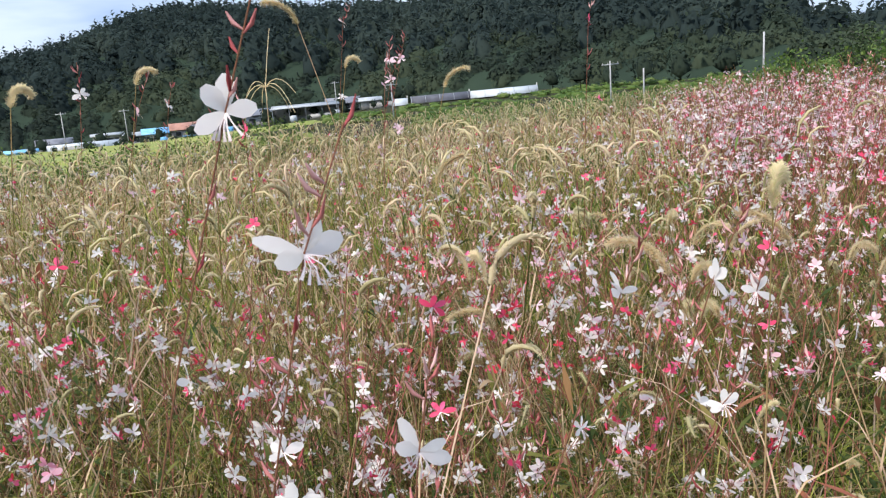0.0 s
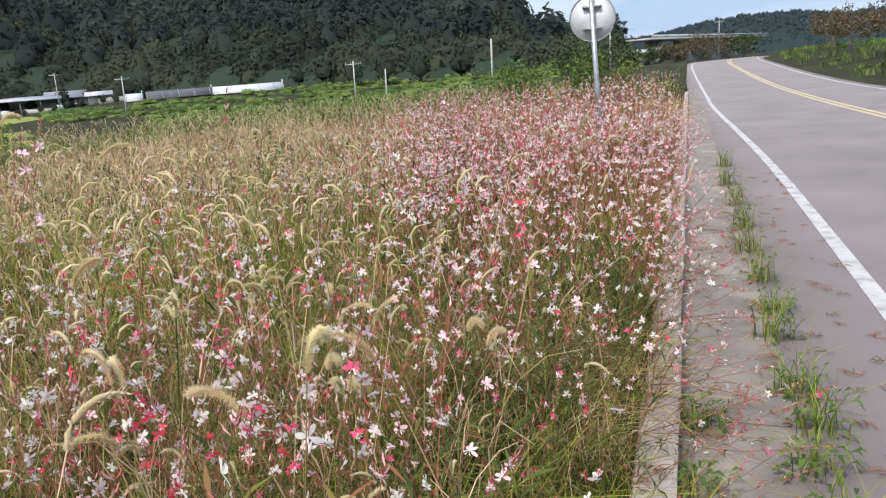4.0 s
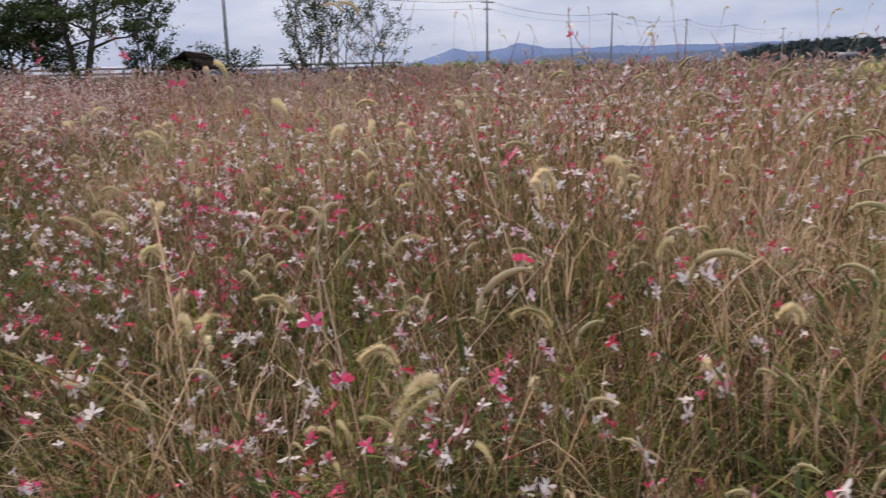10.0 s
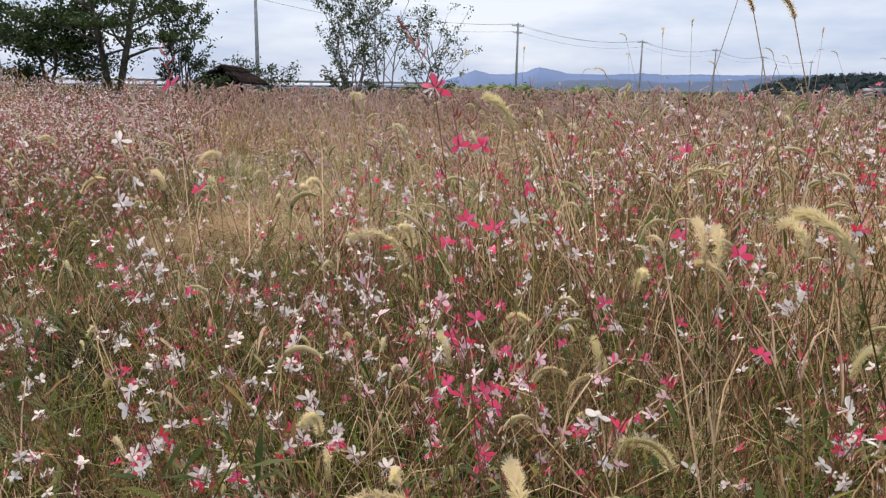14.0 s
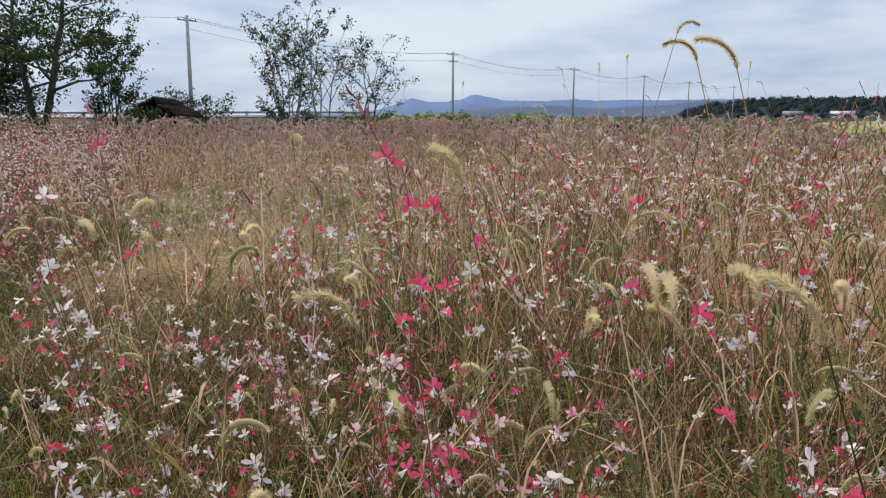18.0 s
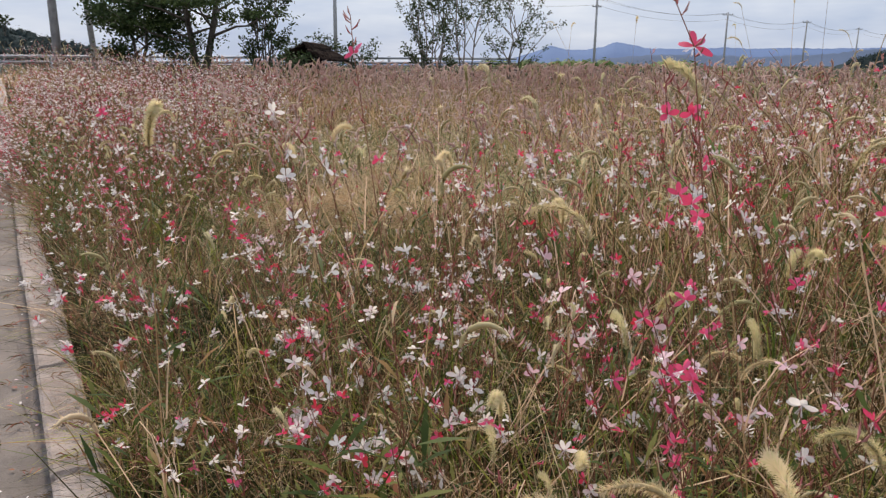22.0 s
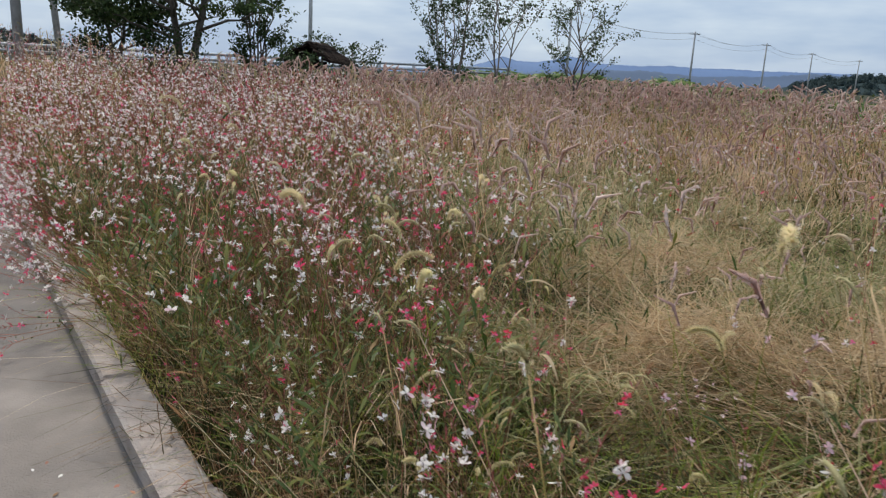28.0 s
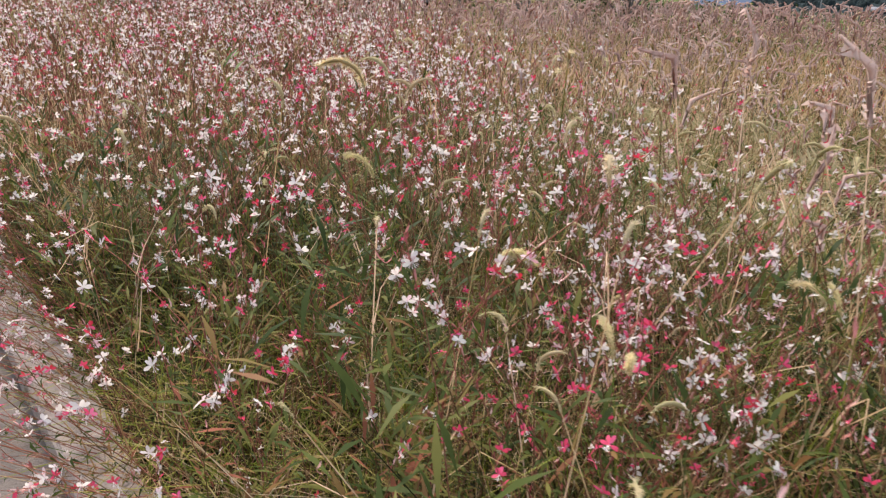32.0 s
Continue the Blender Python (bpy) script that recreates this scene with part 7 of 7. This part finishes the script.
POLES = ((157.9, 62, 7.2, 1), (139.0, 92, 8.6, 2), (130.1, 118, 8.2, 1), (125.1, 150, 8.5, 1), (122.0, 185, 8.6, 1), (119.0, 225, 8.8, 1))
tops = []
for az0, d0, h0, arms in POLES:
    px, py, _ = polar(az0, d0, origin=EYE_S)
    pz = float(rise(px, py)) - 0.2
    utility_pole("grey concrete utility pole carrying wires over the fields", (px, py, pz), h0 + 1.0, 0.17, arms, 0.1, az0 + 35)
    tops.append((px, py, pz + h0 + 0.85))
utility_pole("thick grey concrete pole beside the crossroad", south(176.5, 33), 9.0, 0.17, 1, 0.0, 90)
utility_pole("leaning grey concrete pole beside the crossroad", south(174.2, 36), 9.0, 0.13, 1, -0.5, 170)
for az0, d0, h0 in ((13.6, 62, 4.2), (21.5, 75, 3.4), (23.8, 80, 4.6), (39.8, 100, 5.0), (62.6, 140, 7.0), (44, 146, 6.5), (58.7, 150, 7.0), (5.2, 75, 5.5), (-2.0, 150, 7.0)):
    px, py, _ = polar(az0, d0)
    utility_pole("thin pale pole standing by the fields", (px, py, float(rise(px, py)) - 0.2), h0, 0.09, 1 if h0 > 4.5 else 0, 0.1, az0)
for k in range(len(tops) - 1):
    for dz, dx in ((0.0, -0.4), (0.0, 0.5), (-0.8, 0.0)):
        a, b = np.array(tops[k]) + (dx, 0, dz), np.array(tops[k + 1]) + (dx, 0, dz)
        q = np.linspace(0, 1, 13)[:, None]
        p = a * (1 - q) + b * q - np.array([[0, 0, 1.0]]) * 4 * 0.9 * q * (1 - q)
        ob = new("overhead_wire", to_mesh("overhead_wire", *tube(p, np.full(13, 0.014), 3), np.zeros(72), [M_WIRE]))
        tagged(ob, "thin dark overhead wire slung between utility poles", "wire", "overhead wires")
p0 = np.array(tops[0])
p1 = p0 + (30, 2, 0.2)
q = np.linspace(0, 1, 13)[:, None]
ob = new("overhead_wire", to_mesh("overhead_wire", *tube(p0 * (1 - q) + p1 * q - np.array([[0, 0, 1.0]]) * 4 * 0.7 * q * (1 - q), np.full(13, 0.014), 3), np.zeros(72), [M_WIRE]))
tagged(ob, "thin dark overhead wire slung between utility poles", "wire", "overhead wires")

# crossroad on its low bank, with a steel rail
cross = thing("guard_rail", "pale steel guard rail along the crossroad", "guard rail", loc=(0, -40.5, 1.05), turn=0)
for k in range(23):
    rx = 20 - 2.0 * k
    part("post", box(rx, 0.06, 0.2, 0.12, 0.1, 1.1), M_STEEL, cross)
for z in (0.42, 0.66):
    pts = np.array([(22, 0, z), (0, 0, z), (-26, 0.4, z)])
    part("rail", tube(pts, [0.07, 0.07, 0.07], 6), M_STEEL, cross)
v, t = box(-3.5, -37.2, 1.03, 57, 6.6, 0.12)
tagged(new("cross_road", to_mesh("cross_road", v, t, np.zeros(12), [M_ASPHALT])), "grey asphalt crossroad on a low bank", "road", kind="structure")

sign = thing("road_sign", "round road sign seen from its bare metal back", "road sign", loc=(-0.98, 11.0, 0.03), turn=0)
part("post", tube([(0, 0, -0.1), (-0.03, 0, 1.2), (-0.085, 0, 2.75)], [0.036, 0.036, 0.036], 12, True), M_STEEL, sign, "galvanised steel post")
a = np.linspace(0, 2 * np.pi, 40, endpoint=False)
ring = np.stack([0.31 * np.cos(a), 0 * a, 0.31 * np.sin(a)], 1) + (-0.07, 0.055, 2.22)
dv = np.concatenate([ring, ring + (0, 0.012, 0), [(-0.07, 0.055, 2.22), (-0.07, 0.067, 2.22)]])
dt = [q for k in range(40) for q in ((k, (k + 1) % 40, 40 + (k + 1) % 40), (k, 40 + (k + 1) % 40, 40 + k), (k, 80, (k + 1) % 40), (40 + k, 40 + (k + 1) % 40, 81))]
disc = part("disc", (dv, np.array(dt)), M_SIGN, sign, "bare aluminium back of a round sign")
part("rim", tube(np.concatenate([ring, ring[:1]]) - (0, 0.004, 0), np.full(41, 0.008), 5), M_STEEL, disc)
for z in (2.08, 2.37):
    br = part("bracket", box(-0.07, 0.028, z, 0.26, 0.05, 0.035), M_STEEL, sign)
    for s in (-0.1, 0.1):
        part("bolt", tube([(-0.07 + s, 0.0, z), (-0.07 + s, -0.012, z)], [0.012, 0.010], 6, True), M_STEEL, br)

# the white car standing at the roadside
car = thing("car", "white parked car with dark windows at the roadside", "car", "", (1.93, -17.7, 1.05 * float(smooth(-9, -34, -17.7)) + 0.005), 0)


def shell(profile, half, tuck):
    """A body lofted across its width from a side outline of (y, z); tuck narrows it towards the top."""
    n = len(profile)
    rows = []
    for f in (-1.0, -0.82, 0.82, 1.0):
        shrink = 1.0 if abs(f) < 0.9 else 0.93
        rows.append([(f * (half - tuck * max(0, z - 0.9)), y * shrink, 0.45 + (z - 0.45) * (shrink if abs(f) > 0.9 else 1.0)) for y, z in profile])
    v = np.array([p for row in rows for p in row])
    t = [q for i in range(3) for j in range(n) for q in ((i * n + j, (i + 1) * n + j, (i + 1) * n + (j + 1) % n), (i * n + j, (i + 1) * n + (j + 1) % n, i * n + (j + 1) % n))]
    t += [(0, j, j + 1) for j in range(1, n - 1)] + [(3 * n, 3 * n + j + 1, 3 * n + j) for j in range(1, n - 1)]
    return v, np.array(t)


part("body", shell([(-2.1, 0.35), (-2.15, 0.75), (-2.05, 0.98), (-1.2, 1.02), (0.9, 1.0), (1.75, 0.88), (2.1, 0.7), (2.12, 0.35), (1.9, 0.24), (-1.9, 0.24)], 0.88, 0.1), M_CAR, car)
part("cabin", shell([(-1.85, 0.98), (-1.45, 1.38), (-0.7, 1.46), (0.15, 1.42), (0.95, 0.99)], 0.80, 0.28), M_CAR, car)
part("windscreen", (np.array([(-0.68, 0.97, 1.01), (0.68, 0.97, 1.01), (0.60, 0.24, 1.40), (-0.60, 0.24, 1.40)]), np.array([(0, 1, 2), (0, 2, 3)])), M_DARK, car)
for s in (-1, 1):
    part("side_window", (np.array([(s * 0.80, 0.78, 1.03), (s * 0.80, -1.55, 1.03), (s * 0.70, -1.2, 1.35), (s * 0.70, 0.12, 1.36)]), np.array([(0, 1, 2), (0, 2, 3)])), M_DARK, car)
    part("mirror", box(s * 0.98, 0.62, 1.04, 0.20, 0.10, 0.14), M_DARK, car)
    part("headlamp", box(s * 0.62, 2.03, 0.70, 0.36, 0.16, 0.13), M_LAMP, car)
    part("door_handle", box(s * 0.885, -0.25, 0.86, 0.02, 0.16, 0.03), M_CAR, car)
    for wy in (-1.28, 1.30):
        w = part("tyre", tube([(s * 0.70, wy, 0.31), (s * 0.72, wy, 0.31), (s * 0.86, wy, 0.31), (s * 0.88, wy, 0.31)], [0.27, 0.31, 0.31, 0.27], 20, True), M_TYRE, car)
        part("rim", tube([(s * 0.86, wy, 0.31), (s * 0.892, wy, 0.31)], [0.20, 0.18], 16, True), M_STEEL, w)
part("bumper", box(0, 2.1, 0.42, 1.6, 0.1, 0.16), M_DARK, car)
part("grille", box(0, 2.1, 0.62, 0.7, 0.06, 0.12), M_DARK, car)

# weeds along the field's far edges and on the banks
x, y, g = sow_box(7000, -34, 10, -36, 46, lambda x, y: np.where(((x < -18.5) & (x > -32) & (value_noise(x, y, 4, 14) > 0.25)) | ((y > 27) & (y < 44) & (x < -0.5) & (x > -24)), 0.9, 0.0), 51)
pos = np.stack([x, y, field_z(x, y) - 0.02], 1)
WEEDS = [grass_clump(random.Random(60 + k), 9, 0.6, 0.06, 0.38, 3) for k in range(5)]
me = scatter("bank_weeds", WEEDS, [M_WEED], pos, 6.283 * g.random(len(x)), (0.9 + 1.1 * value_noise(x, y, 3, 4) + 0.4 * g.random(len(x))) * np.where(y < 12, 0.55, 1.0), 0.5 * g.random(len(x)), 6.283 * g.random(len(x)))
tagged(new("bank_weeds", me), "rank green weeds on the field's banks", "weeds", kind="stuff")
x, y, g = sow_box(1500, 8.0, 40, 14, 130, lambda x, y: np.where(x > 8.3 + 0.0022 * np.clip(y - 70, 0, None) ** 2, 0.9, 0.0), 52)
me = scatter("bank_grass", WEEDS, [M_WEED], np.stack([x, y, field_z(x, y) - 0.02], 1), 6.283 * g.random(len(x)), 0.7 + 0.7 * g.random(len(x)))
tagged(new("bank_grass", me), "green grass on the bank across the road", "grass", kind="stuff")
